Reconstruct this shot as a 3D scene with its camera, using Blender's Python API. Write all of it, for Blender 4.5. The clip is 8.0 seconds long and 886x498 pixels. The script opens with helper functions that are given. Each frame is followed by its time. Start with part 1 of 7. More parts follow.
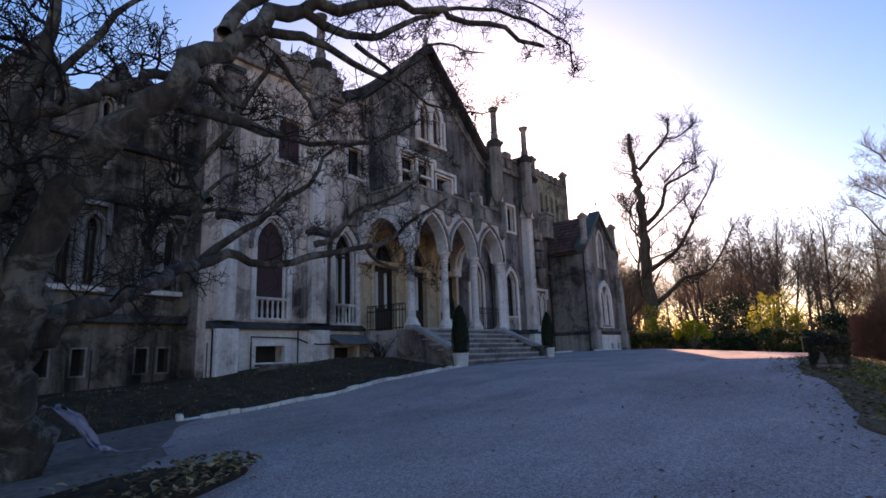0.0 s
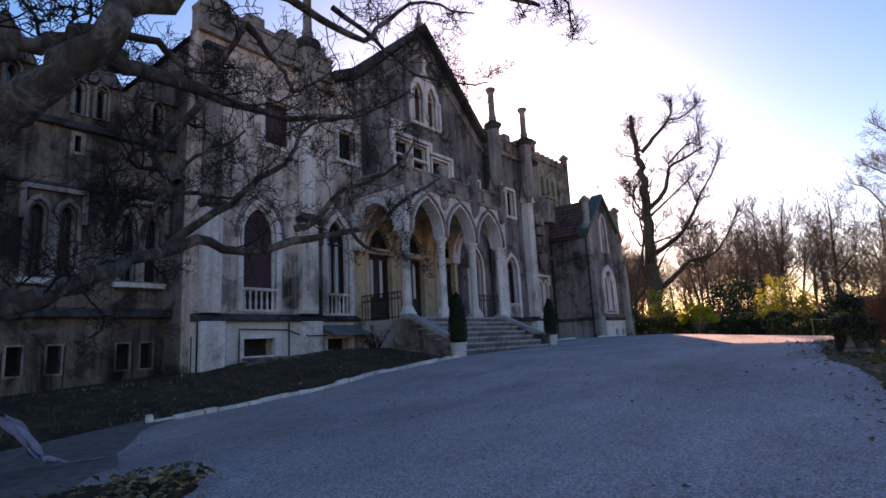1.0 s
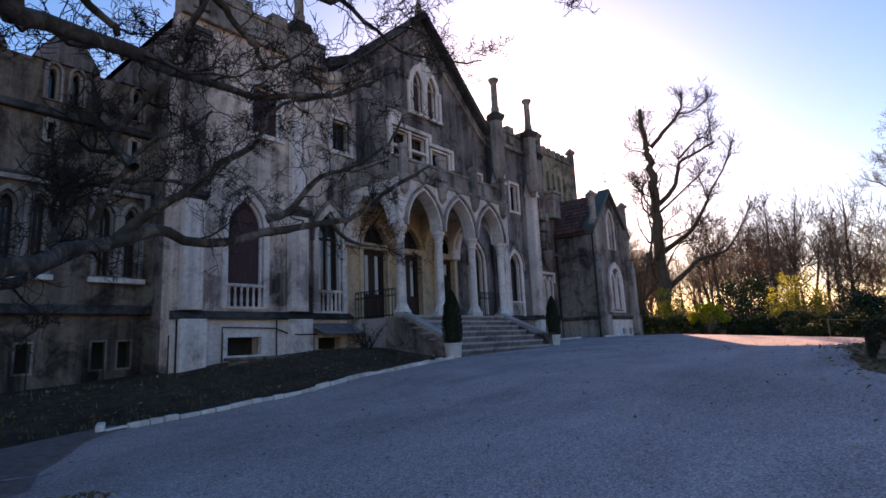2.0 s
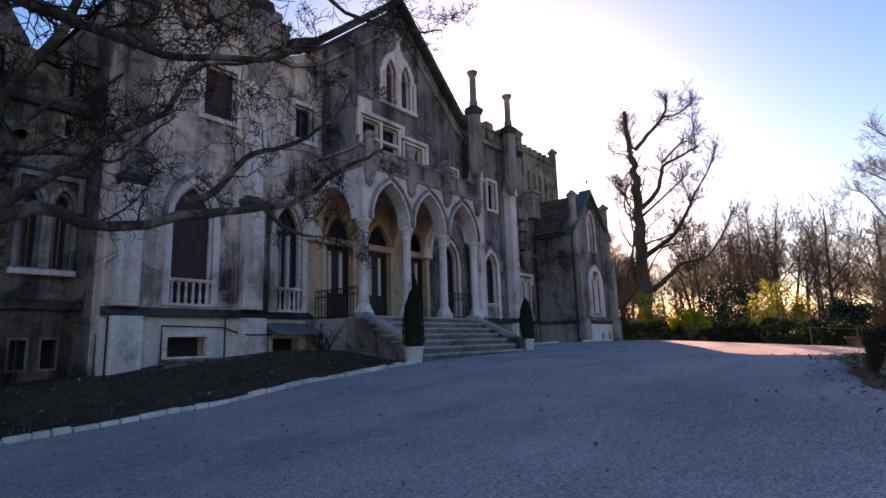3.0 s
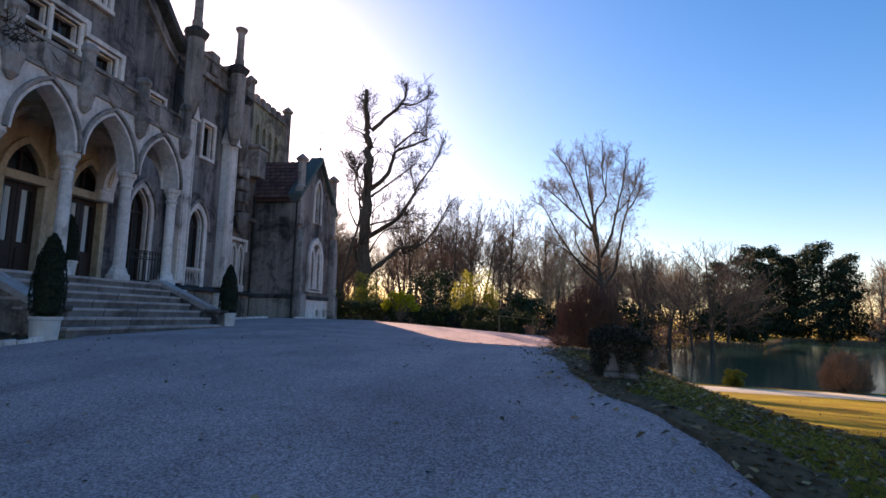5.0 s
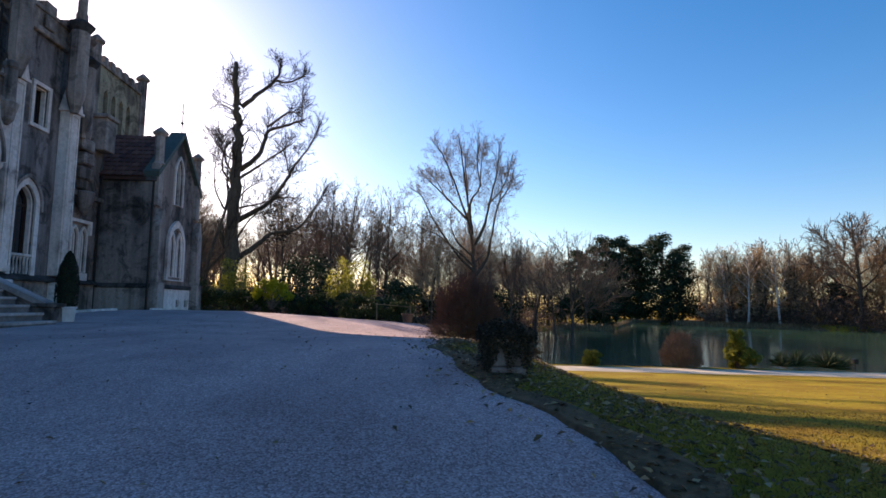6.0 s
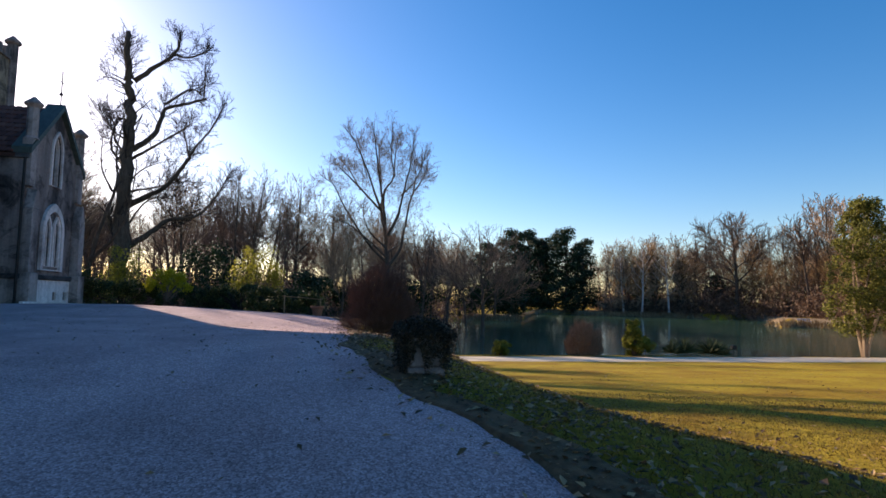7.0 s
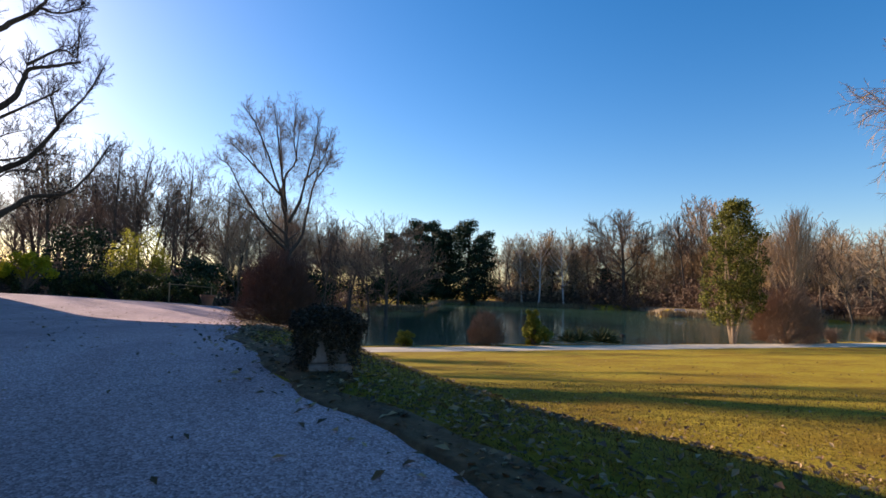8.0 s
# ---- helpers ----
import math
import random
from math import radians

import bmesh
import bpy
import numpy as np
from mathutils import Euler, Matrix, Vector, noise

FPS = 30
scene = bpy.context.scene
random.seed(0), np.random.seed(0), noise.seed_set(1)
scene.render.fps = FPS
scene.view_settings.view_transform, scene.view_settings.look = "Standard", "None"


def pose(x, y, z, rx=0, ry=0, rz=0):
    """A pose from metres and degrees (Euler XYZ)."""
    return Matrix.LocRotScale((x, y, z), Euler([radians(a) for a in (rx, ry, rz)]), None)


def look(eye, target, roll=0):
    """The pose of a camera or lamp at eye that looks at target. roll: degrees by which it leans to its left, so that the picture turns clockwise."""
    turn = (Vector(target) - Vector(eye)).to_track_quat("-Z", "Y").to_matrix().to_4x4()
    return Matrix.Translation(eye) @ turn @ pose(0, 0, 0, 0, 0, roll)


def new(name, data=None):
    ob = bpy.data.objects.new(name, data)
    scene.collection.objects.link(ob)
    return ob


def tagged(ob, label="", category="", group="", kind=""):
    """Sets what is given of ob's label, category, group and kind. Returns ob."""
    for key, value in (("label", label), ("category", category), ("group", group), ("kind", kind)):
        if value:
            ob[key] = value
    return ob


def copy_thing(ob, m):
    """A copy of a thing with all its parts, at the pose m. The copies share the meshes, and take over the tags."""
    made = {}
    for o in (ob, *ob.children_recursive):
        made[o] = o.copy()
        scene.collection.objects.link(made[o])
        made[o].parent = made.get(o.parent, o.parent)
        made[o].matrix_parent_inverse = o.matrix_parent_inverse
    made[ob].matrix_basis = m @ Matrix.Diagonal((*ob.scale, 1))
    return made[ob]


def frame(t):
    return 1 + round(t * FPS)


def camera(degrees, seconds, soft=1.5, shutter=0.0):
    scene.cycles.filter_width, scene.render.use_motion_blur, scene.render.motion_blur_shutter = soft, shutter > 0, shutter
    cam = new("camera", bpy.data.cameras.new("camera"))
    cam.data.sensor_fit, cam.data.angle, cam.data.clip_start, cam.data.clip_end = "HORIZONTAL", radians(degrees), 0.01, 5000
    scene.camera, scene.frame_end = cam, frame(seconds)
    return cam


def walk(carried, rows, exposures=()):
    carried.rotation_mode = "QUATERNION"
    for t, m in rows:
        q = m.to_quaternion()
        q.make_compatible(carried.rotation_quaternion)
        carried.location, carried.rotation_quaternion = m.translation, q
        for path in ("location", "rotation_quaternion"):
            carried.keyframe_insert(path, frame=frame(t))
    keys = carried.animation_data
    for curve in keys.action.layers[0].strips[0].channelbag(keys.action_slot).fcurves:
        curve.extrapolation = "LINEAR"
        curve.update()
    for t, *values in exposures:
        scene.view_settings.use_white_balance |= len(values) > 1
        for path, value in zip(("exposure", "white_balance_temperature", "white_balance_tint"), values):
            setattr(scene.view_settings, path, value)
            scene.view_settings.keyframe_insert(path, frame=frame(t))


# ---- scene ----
cam = camera(78.0, 8.0, soft=1.6)


def aim(x, y, z, yaw, pitch, roll):
    """Camera pose: yaw to the left of +y, pitch up, roll as in look()."""
    return Matrix.Translation((x, y, z)) @ pose(0, 0, 0, 0, 0, yaw) @ pose(0, 0, 0, 90 + pitch) @ pose(0, 0, 0, 0, 0, roll)


# seconds, x, y, z, yaw, pitch, roll
PATH = [
    (0, 0.134, 0.215, 1.456, 38.32, 10.99, -1.95),
    (0.5, -0.049, 0.568, 1.459, 38.32, 10.65, -2.68),
    (1, -0.220, 0.992, 1.484, 38.64, 9.84, -2.95),
    (2.5, -0.642, 2.495, 1.559, 39.66, 9.59, -2.50),
    (3, -0.807, 3.175, 1.560, 37.94, 9.76, -1.76),
    (3.5, -1.032, 3.921, 1.545, 33.40, 9.54, -0.66),
    (4, -1.255, 4.533, 1.555, 26.25, 8.85, 0.22),
    (4.5, -1.461, 4.955, 1.600, 17.85, 8.10, 1.05),
    (5, -1.639, 5.225, 1.660, 9.35, 7.05, 1.40),
    (6.5, -1.803, 5.751, 1.807, -8.55, 5.40, 0.40),
    (7, -1.785, 6.000, 1.825, -12.87, 5.00, 0.60),
    (7.5, -1.735, 6.310, 1.818, -17.45, 4.55, 0.85),
    (8, -1.670, 6.750, 1.775, -22.95, 4.15, 1.00),
]
walk(cam, [(t, aim(*row)) for t, *row in PATH], [(0, 1.43, 8600, 42), (3.5, 1.42, 8600, 42), (5, 1.31, 7700, 35), (6.5, 1.05, 6850, 25), (8, 0.97, 6600, 24)])

# ---- light: a low winter sun behind the house ----
SUN_AZ, SUN_EL = 33.0, 17.9  # degrees to the left of +y, and up
world = bpy.data.worlds.new("winter_sky")
scene.world = world
world.use_nodes = True
wn = world.node_tree.nodes
sky = wn.new("ShaderNodeTexSky")
sky.sky_type, sky.sun_disc = "NISHITA", False
sky.sun_elevation, sky.sun_rotation = radians(SUN_EL), radians(-SUN_AZ)
sky.air_density, sky.dust_density, sky.ozone_density = 1.0, 0.55, 2.5
wn["Background"].inputs["Strength"].default_value = 0.1
tone = wn.new("ShaderNodeHueSaturation")
tone.inputs["Saturation"].default_value = 1.4
world.node_tree.links.new(sky.outputs["Color"], tone.inputs["Color"])
world.node_tree.links.new(tone.outputs["Color"], wn["Background"].inputs["Color"])
sun = new("sun", bpy.data.lights.new("sun", "SUN"))
sun.data.energy, sun.data.angle, sun.data.color = 5.0, radians(0.6), (1.0, 0.885, 0.66)
sun_from = Vector((-math.sin(radians(SUN_AZ)) * math.cos(radians(SUN_EL)), math.cos(radians(SUN_AZ)) * math.cos(radians(SUN_EL)), math.sin(radians(SUN_EL))))
sun.matrix_world = look(sun_from * 200, (0, 0, 0))

# ---- materials ----


class Mat:
    """A node material with shorthand for the usual nodes."""

    def __init__(self, name, rough=0.85, metal=0.0, spec=0.3):
        self.m = bpy.data.materials.new(name)
        self.m.use_nodes = True
        self.t = self.m.node_tree
        self.b = self.t.nodes["Principled BSDF"]
        self.b.inputs["Roughness"].default_value = rough
        self.b.inputs["Metallic"].default_value = metal
        self.b.inputs["Specular IOR Level"].default_value = spec
        self.co = self.t.nodes.new("ShaderNodeTexCoord").outputs["Object"]

    def link(self, a, b):
        self.t.links.new(a, b)

    def scaled(self, s):
        n = self.t.nodes.new("ShaderNodeMapping")
        n.inputs["Scale"].default_value = s if isinstance(s, tuple) else (s, s, s)
        self.link(self.co, n.inputs["Vector"])
        return n.outputs["Vector"]

    def noise(self, s, detail=6, rough=0.6, dist=0.0):
        n = self.t.nodes.new("ShaderNodeTexNoise")
        n.inputs["Scale"].default_value, n.inputs["Detail"].default_value = 1.0, detail
        n.inputs["Roughness"].default_value, n.inputs["Distortion"].default_value = rough, dist
        self.link(self.scaled(s), n.inputs["Vector"])
        return n.outputs["Fac"]

    def voronoi(self, s, out="Distance", feature="F1"):
        n = self.t.nodes.new("ShaderNodeTexVoronoi")
        n.feature = feature
        n.inputs["Scale"].default_value = 1.0
        self.link(self.scaled(s), n.inputs["Vector"])
        return n.outputs[out]

    def ramp(self, fac, stops):
        n = self.t.nodes.new("ShaderNodeValToRGB")
        e = n.color_ramp.elements
        while len(e) < len(stops):
            e.new(0.5)
        for el, (p, c) in zip(e, stops):
            el.position, el.color = p, (*c, 1) if isinstance(c, tuple) else (c, c, c, 1)
        self.link(fac, n.inputs["Fac"])
        return n.outputs["Color"]

    def mix(self, fac, a, b, kind="MIX"):
        n = self.t.nodes.new("ShaderNodeMix")
        n.data_type, n.blend_type = "RGBA", kind
        for key, val in ((0, fac), (6, a), (7, b)):
            if isinstance(val, (int, float)):
                n.inputs[key].default_value = val if key == 0 else (val, val, val, 1)
            elif isinstance(val, tuple):
                n.inputs[key].default_value = (*val, 1)
            else:
                self.link(val, n.inputs[key])
        return n.outputs[2]

    def color(self, c):
        if isinstance(c, tuple):
            self.b.inputs["Base Color"].default_value = (*c, 1)
        else:
            self.link(c, self.b.inputs["Base Color"])
        return self

    def bump(self, h, strength=0.4, dist=0.02):
        n = self.t.nodes.new("ShaderNodeBump")
        n.inputs["Strength"].default_value, n.inputs["Distance"].default_value = strength, dist
        self.link(h, n.inputs["Height"])
        self.link(n.outputs["Normal"], self.b.inputs["Normal"])
        return self

    def rand(self):
        return self.t.nodes.new("ShaderNodeObjectInfo").outputs["Random"]

    def island(self):
        return self.t.nodes.new("ShaderNodeNewGeometry").outputs["Random Per Island"]


def plaster(name, light, mid, dark, bias=0.5, streak=0.55, blots=0.7):
    """Old render: patches of lost paint, black streaks running down, fine grain."""
    m = Mat(name, rough=0.92, spec=0.2)
    big = m.ramp(m.noise(0.45, 7, 0.62, 0.6), [(bias - 0.07, dark), (bias - 0.01, mid), (bias + 0.06, light)])
    run = m.ramp(m.noise((2.2, 2.2, 0.16), 6, 0.65), [(0.42, 0.0), (0.58, 1.0)])
    col = m.mix(streak, big, m.mix(run, dark, light), "MIX")
    fine = m.ramp(m.noise(9.0, 8, 0.7), [(0.25, 0.55), (0.7, 1.05)])
    blot = m.ramp(m.noise(1.0, 9, 0.72, 1.2), [(0.40, 0.2), (0.485, 1.0)])
    col = m.mix(0.8, col, fine, "MULTIPLY")
    col = m.mix(blots, col, blot, "MULTIPLY")
    m.color(col)
    m.bump(m.noise(14.0, 8, 0.7), 0.35, 0.03)
    return m.m


RENDER_PALE = plaster("pale_render", (0.86, 0.67, 0.60), (0.54, 0.41, 0.36), (0.06, 0.044, 0.042), 0.49, 0.38, 0.65)
RENDER_DARK = plaster("dark_render", (0.28, 0.24, 0.235), (0.15, 0.13, 0.13), (0.05, 0.044, 0.045), 0.5)
RENDER_WING = plaster("wing_render", (0.32, 0.255, 0.23), (0.19, 0.15, 0.138), (0.06, 0.048, 0.045), 0.5, 0.4)
RENDER_WARM = plaster("warm_render", (0.66, 0.49, 0.34), (0.52, 0.38, 0.265), (0.25, 0.175, 0.125), 0.42, 0.25, 0.25)
RENDER_OCHRE = plaster("ochre_render", (0.46, 0.38, 0.27), (0.34, 0.28, 0.20), (0.14, 0.11, 0.09), 0.48, 0.4)
RENDER_LEFT = plaster("left_render", (0.29, 0.22, 0.175), (0.13, 0.10, 0.083), (0.03, 0.024, 0.022), 0.5, 0.45)
STONE = plaster("white_stone", (0.86, 0.75, 0.71), (0.70, 0.60, 0.56), (0.24, 0.20, 0.19), 0.43, 0.3, 0.25)
STONE_GREY = plaster("grey_stone", (0.42, 0.35, 0.32), (0.26, 0.215, 0.198), (0.08, 0.066, 0.062), 0.48, 0.45, 0.5)
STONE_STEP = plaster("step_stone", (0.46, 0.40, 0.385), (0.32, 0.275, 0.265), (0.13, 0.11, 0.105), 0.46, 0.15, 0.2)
# The step stone at about half brightness: shade of the risers as colour
STONE_STEP_SHADED = plaster("shaded_step_stone", (0.24, 0.205, 0.195), (0.16, 0.135, 0.13), (0.07, 0.058, 0.055), 0.48, 0.4, 0.3)
PLINTH_WHITE = plaster("plinth_white", (0.86, 0.78, 0.76), (0.74, 0.66, 0.64), (0.34, 0.29, 0.27), 0.38, 0.3, 0.35)
DARK_BAND = plaster("dark_band", (0.10, 0.095, 0.095), (0.06, 0.058, 0.06), (0.025, 0.025, 0.026), 0.5, 0.3)


def simple(name, c1, c2, scale=6.0, rough=0.6, metal=0.0, bump=0.15, spec=0.3):
    m = Mat(name, rough, metal, spec)
    m.color(m.ramp(m.noise(scale, 6, 0.65), [(0.3, c1), (0.7, c2)]))
    if bump:
        m.bump(m.noise(tuple(4 * k for k in scale) if isinstance(scale, tuple) else scale * 4, 6, 0.7), bump, 0.01)
    return m.m


WOOD_DARK = simple("dark_wood", (0.022, 0.010, 0.008), (0.05, 0.022, 0.017), (3, 3, 30), 0.45)
WOOD_RED = simple("red_shutter", (0.045, 0.016, 0.020), (0.085, 0.034, 0.038), (14, 14, 2), 0.6)
IRON = simple("black_iron", (0.012, 0.012, 0.013), (0.035, 0.032, 0.03), 20, 0.5, 0.6)
CURTAIN = simple("pale_curtain", (0.42, 0.44, 0.46), (0.62, 0.63, 0.63), (30, 30, 1), 0.9, 0, 0.3)
RED_CARPET = simple("red_carpet", (0.09, 0.008, 0.012), (0.16, 0.016, 0.02), 30, 0.95)
# Near-black: the darkness of unlit rooms is put into this colour
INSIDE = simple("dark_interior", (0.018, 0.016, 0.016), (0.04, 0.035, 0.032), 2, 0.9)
COPPER = simple("green_copper", (0.045, 0.06, 0.052), (0.08, 0.105, 0.09), 5, 0.6, 0.2)
CLAY = simple("white_pot_clay", (0.42, 0.40, 0.39), (0.58, 0.56, 0.55), 5, 0.6)
TERRACOTTA = simple("terracotta", (0.20, 0.075, 0.045), (0.32, 0.13, 0.08), 6, 0.8)
ROOF_BOARD = simple("roof_board", (0.05, 0.022, 0.018), (0.09, 0.04, 0.03), 3, 0.9)
SLATE = simple("lead_flashing", (0.10, 0.10, 0.11), (0.2, 0.2, 0.21), 4, 0.6)


def glass(name):
    m = Mat(name, 0.06, 0.0, 0.8)
    m.color(m.ramp(m.noise(1.5, 4, 0.6), [(0.3, (0.006, 0.008, 0.010)), (0.7, (0.016, 0.02, 0.026))]))
    m.bump(m.noise(1.3, 3, 0.5), 0.06, 0.02)
    return m.m


GLASS = glass("old_window_glass")


def tile_roof():
    m = Mat("roof_tile", 0.85)
    v = m.ramp(m.rand(), [(0.0, (0.085, 0.030, 0.024)), (0.5, (0.14, 0.05, 0.036)), (1.0, (0.20, 0.085, 0.06))])
    m.color(m.mix(0.7, v, m.ramp(m.noise(3.0, 7, 0.7), [(0.3, 0.35), (0.65, 1.1)]), "MULTIPLY"))
    m.bump(m.noise(25, 6, 0.7), 0.3, 0.01)
    return m.m


TILE = tile_roof()


def gravel_mat():
    m = Mat("gravel", 0.95, 0, 0.15)
    stones = m.voronoi(75.0, "Color")
    tone = m.ramp(stones, [(0.1, (0.32, 0.20, 0.195)), (0.5, (0.55, 0.365, 0.355)), (0.9, (0.80, 0.575, 0.565))])
    patch = m.ramp(m.noise(0.5, 6, 0.6, 0.4), [(0.3, 0.72), (0.7, 1.06)])
    damp = m.ramp(m.noise((0.9, 0.35, 1), 6, 0.65), [(0.34, (0.82, 0.80, 0.80)), (0.55, (1.0, 1.0, 1.0))])
    col = m.mix(1.0, m.mix(1.0, tone, patch, "MULTIPLY"), damp, "MULTIPLY")
    dust = m.ramp(m.voronoi(150.0, "Color"), [(0.0, 0.7), (1.0, 1.15)])
    m.color(m.mix(1.0, col, dust, "MULTIPLY"))
    m.bump(m.voronoi(75.0), 0.5, 0.012)
    return m.m


GRAVEL = gravel_mat()


def grass_ground():
    m = Mat("lawn_ground", 0.95, 0, 0.1)
    a = m.ramp(m.noise(7.0, 8, 0.75), [(0.3, (0.185, 0.138, 0.015)), (0.52, (0.35, 0.27, 0.023)), (0.78, (0.49, 0.40, 0.044))])
    patch = m.ramp(m.noise(0.35, 6, 0.6, 0.5), [(0.34, (0.72, 0.53, 0.62)), (0.62, (1.08, 1.0, 1.0))])
    m.color(m.mix(1.0, a, patch, "MULTIPLY"))
    m.bump(m.noise(40.0, 6, 0.8), 0.8, 0.05)
    return m.m


LAWN = grass_ground()


def soil_mat():
    m = Mat("soil", 0.97, 0, 0.1)
    a = m.ramp(m.noise(5.0, 8, 0.75), [(0.3, (0.05, 0.029, 0.02)), (0.55, (0.108, 0.067, 0.046)), (0.78, (0.20, 0.135, 0.09))])
    m.color(m.mix(0.8, a, m.ramp(m.noise(0.7, 6, 0.6), [(0.3, 0.5), (0.65, 1.1)]), "MULTIPLY"))
    m.bump(m.noise(16.0, 8, 0.8), 1.0, 0.05)
    return m.m


SOIL = soil_mat()
# Soil and litter tone, browned further to carry shade beside the drive
VERGE = simple("shaded_verge_soil", (0.075, 0.035, 0.014), (0.21, 0.11, 0.05), 11, 0.97, 0, 0.8)
TRODDEN = simple("trodden_soil", (0.13, 0.082, 0.072), (0.27, 0.18, 0.165), 7, 0.97, 0, 0.7)
PATH_SAND = simple("path_gravel", (0.58, 0.45, 0.31), (0.74, 0.60, 0.44), 9, 0.95, 0, 0.0)
REED = simple("dry_bank_grass", (0.16, 0.105, 0.055), (0.30, 0.21, 0.12), 3, 0.95, 0, 0.8)


def water_mat():
    m = Mat("lake_water", 0.1, 0, 0.5)
    m.color(m.ramp(m.noise(0.05, 4, 0.5), [(0.3, (0.022, 0.062, 0.042)), (0.7, (0.040, 0.090, 0.058))]))
    m.bump(m.noise((0.7, 1.4, 1), 5, 0.55), 0.035, 0.05)
    return m.m


WATER = water_mat()


def bark_mat(name, a, b, c, lichen=None):
    m = Mat(name, 0.95, 0, 0.15)
    col = m.ramp(m.noise((6, 6, 1.6), 8, 0.75, 0.5), [(0.28, a), (0.5, b), (0.74, c)])
    if lichen:
        col = m.mix(m.ramp(m.noise(2.6, 7, 0.7, 0.8), [(0.5, 0.0), (0.6, 0.85)]), col, lichen)
    m.color(col)
    m.bump(m.noise((14, 14, 4), 8, 0.8), 0.9, 0.03)
    return m.m


BARK_OLD = bark_mat("lichened_bark", (0.026, 0.021, 0.019), (0.07, 0.057, 0.05), (0.135, 0.112, 0.098), (0.21, 0.185, 0.16))
TWIG_DARK = bark_mat("dark_twig", (0.020, 0.015, 0.014), (0.034, 0.027, 0.025), (0.055, 0.045, 0.04))
BARK = bark_mat("bark", (0.045, 0.033, 0.026), (0.085, 0.065, 0.05), (0.15, 0.12, 0.095))
TWIG = bark_mat("twig", (0.10, 0.066, 0.048), (0.17, 0.115, 0.082), (0.25, 0.18, 0.13))
# Pale and warm twigs: low sun on the trees is part of the colour
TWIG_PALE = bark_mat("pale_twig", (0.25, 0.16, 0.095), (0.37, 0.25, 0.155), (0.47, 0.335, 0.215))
TWIG_WARM = bark_mat("warm_twig", (0.17, 0.10, 0.062), (0.27, 0.165, 0.105), (0.38, 0.25, 0.165))
TWIG_RED = bark_mat("red_twig", (0.075, 0.042, 0.032), (0.14, 0.08, 0.06), (0.23, 0.14, 0.10))
BIRCH = bark_mat("birch_bark", (0.25, 0.24, 0.22), (0.48, 0.46, 0.43), (0.66, 0.64, 0.6))


def leaf_mat(name, a, b, c, trans=0.25):
    m = Mat(name, 0.65, 0, 0.2)
    m.color(m.ramp(m.island(), [(0.0, a), (0.55, b), (1.0, c)]))
    m.b.inputs["Subsurface Weight"].default_value = 0.0
    tr = m.t.nodes.new("ShaderNodeBsdfTranslucent")
    add = m.t.nodes.new("ShaderNodeMixShader")
    add.inputs[0].default_value = trans
    src = m.b.inputs["Base Color"].links[0].from_socket
    m.link(src, tr.inputs["Color"])
    out = m.t.nodes["Material Output"]
    m.link(m.b.outputs["BSDF"], add.inputs[1])
    m.link(tr.outputs["BSDF"], add.inputs[2])
    m.link(add.outputs["Shader"], out.inputs["Surface"])
    return m.m


LEAF_CYPRESS = leaf_mat("cypress_leaf", (0.008, 0.012, 0.007), (0.013, 0.019, 0.010), (0.022, 0.030, 0.014), 0.05)
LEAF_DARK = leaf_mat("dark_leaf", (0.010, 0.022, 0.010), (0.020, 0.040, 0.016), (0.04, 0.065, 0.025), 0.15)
LEAF_HEDGE = leaf_mat("hedge_leaf", (0.020, 0.030, 0.010), (0.045, 0.060, 0.018), (0.09, 0.10, 0.03), 0.3)
LEAF_YUCCA = leaf_mat("yucca_leaf", (0.05, 0.06, 0.02), (0.11, 0.115, 0.045), (0.26, 0.24, 0.11), 0.3)
# Yellow and olive leaves are brightened: backlit sun is partly in the colour
LEAF_SUN_YELLOW = leaf_mat("sun_yellow_leaf", (0.28, 0.265, 0.012), (0.40, 0.375, 0.018), (0.50, 0.45, 0.035), 0.62)
LEAF_SUN_OLIVE = leaf_mat("sun_olive_leaf", (0.14, 0.14, 0.02), (0.26, 0.245, 0.035), (0.38, 0.34, 0.06), 0.62)
LEAF_CLIMBER = leaf_mat("climber_leaf", (0.055, 0.06, 0.014), (0.13, 0.125, 0.024), (0.30, 0.27, 0.05), 0.45)
LEAF_IVY = leaf_mat("ivy_leaf", (0.020, 0.017, 0.011), (0.050, 0.037, 0.022), (0.125, 0.085, 0.052), 0.15)
LEAF_BROWN = leaf_mat("brown_leaf", (0.07, 0.034, 0.018), (0.13, 0.066, 0.032), (0.21, 0.12, 0.06), 0.2)
LEAF_FALLEN = leaf_mat("fallen_leaf", (0.07, 0.035, 0.018), (0.20, 0.11, 0.052), (0.50, 0.33, 0.17), 0.1)
# Browner and darker than LAWN: shade on the near lawn is in this colour
BLADE = leaf_mat("grass_blade", (0.095, 0.052, 0.013), (0.17, 0.102, 0.02), (0.31, 0.225, 0.038), 0.15)
# Lighter and warmer than LEAF_WOOD: sunlight on the far crowns put into colour
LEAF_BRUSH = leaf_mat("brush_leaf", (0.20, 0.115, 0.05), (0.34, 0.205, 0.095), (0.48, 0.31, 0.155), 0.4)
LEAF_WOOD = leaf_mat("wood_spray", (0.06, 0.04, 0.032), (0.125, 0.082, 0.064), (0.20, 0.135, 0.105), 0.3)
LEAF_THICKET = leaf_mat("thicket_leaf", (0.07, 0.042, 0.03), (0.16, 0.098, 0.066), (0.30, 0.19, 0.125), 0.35)
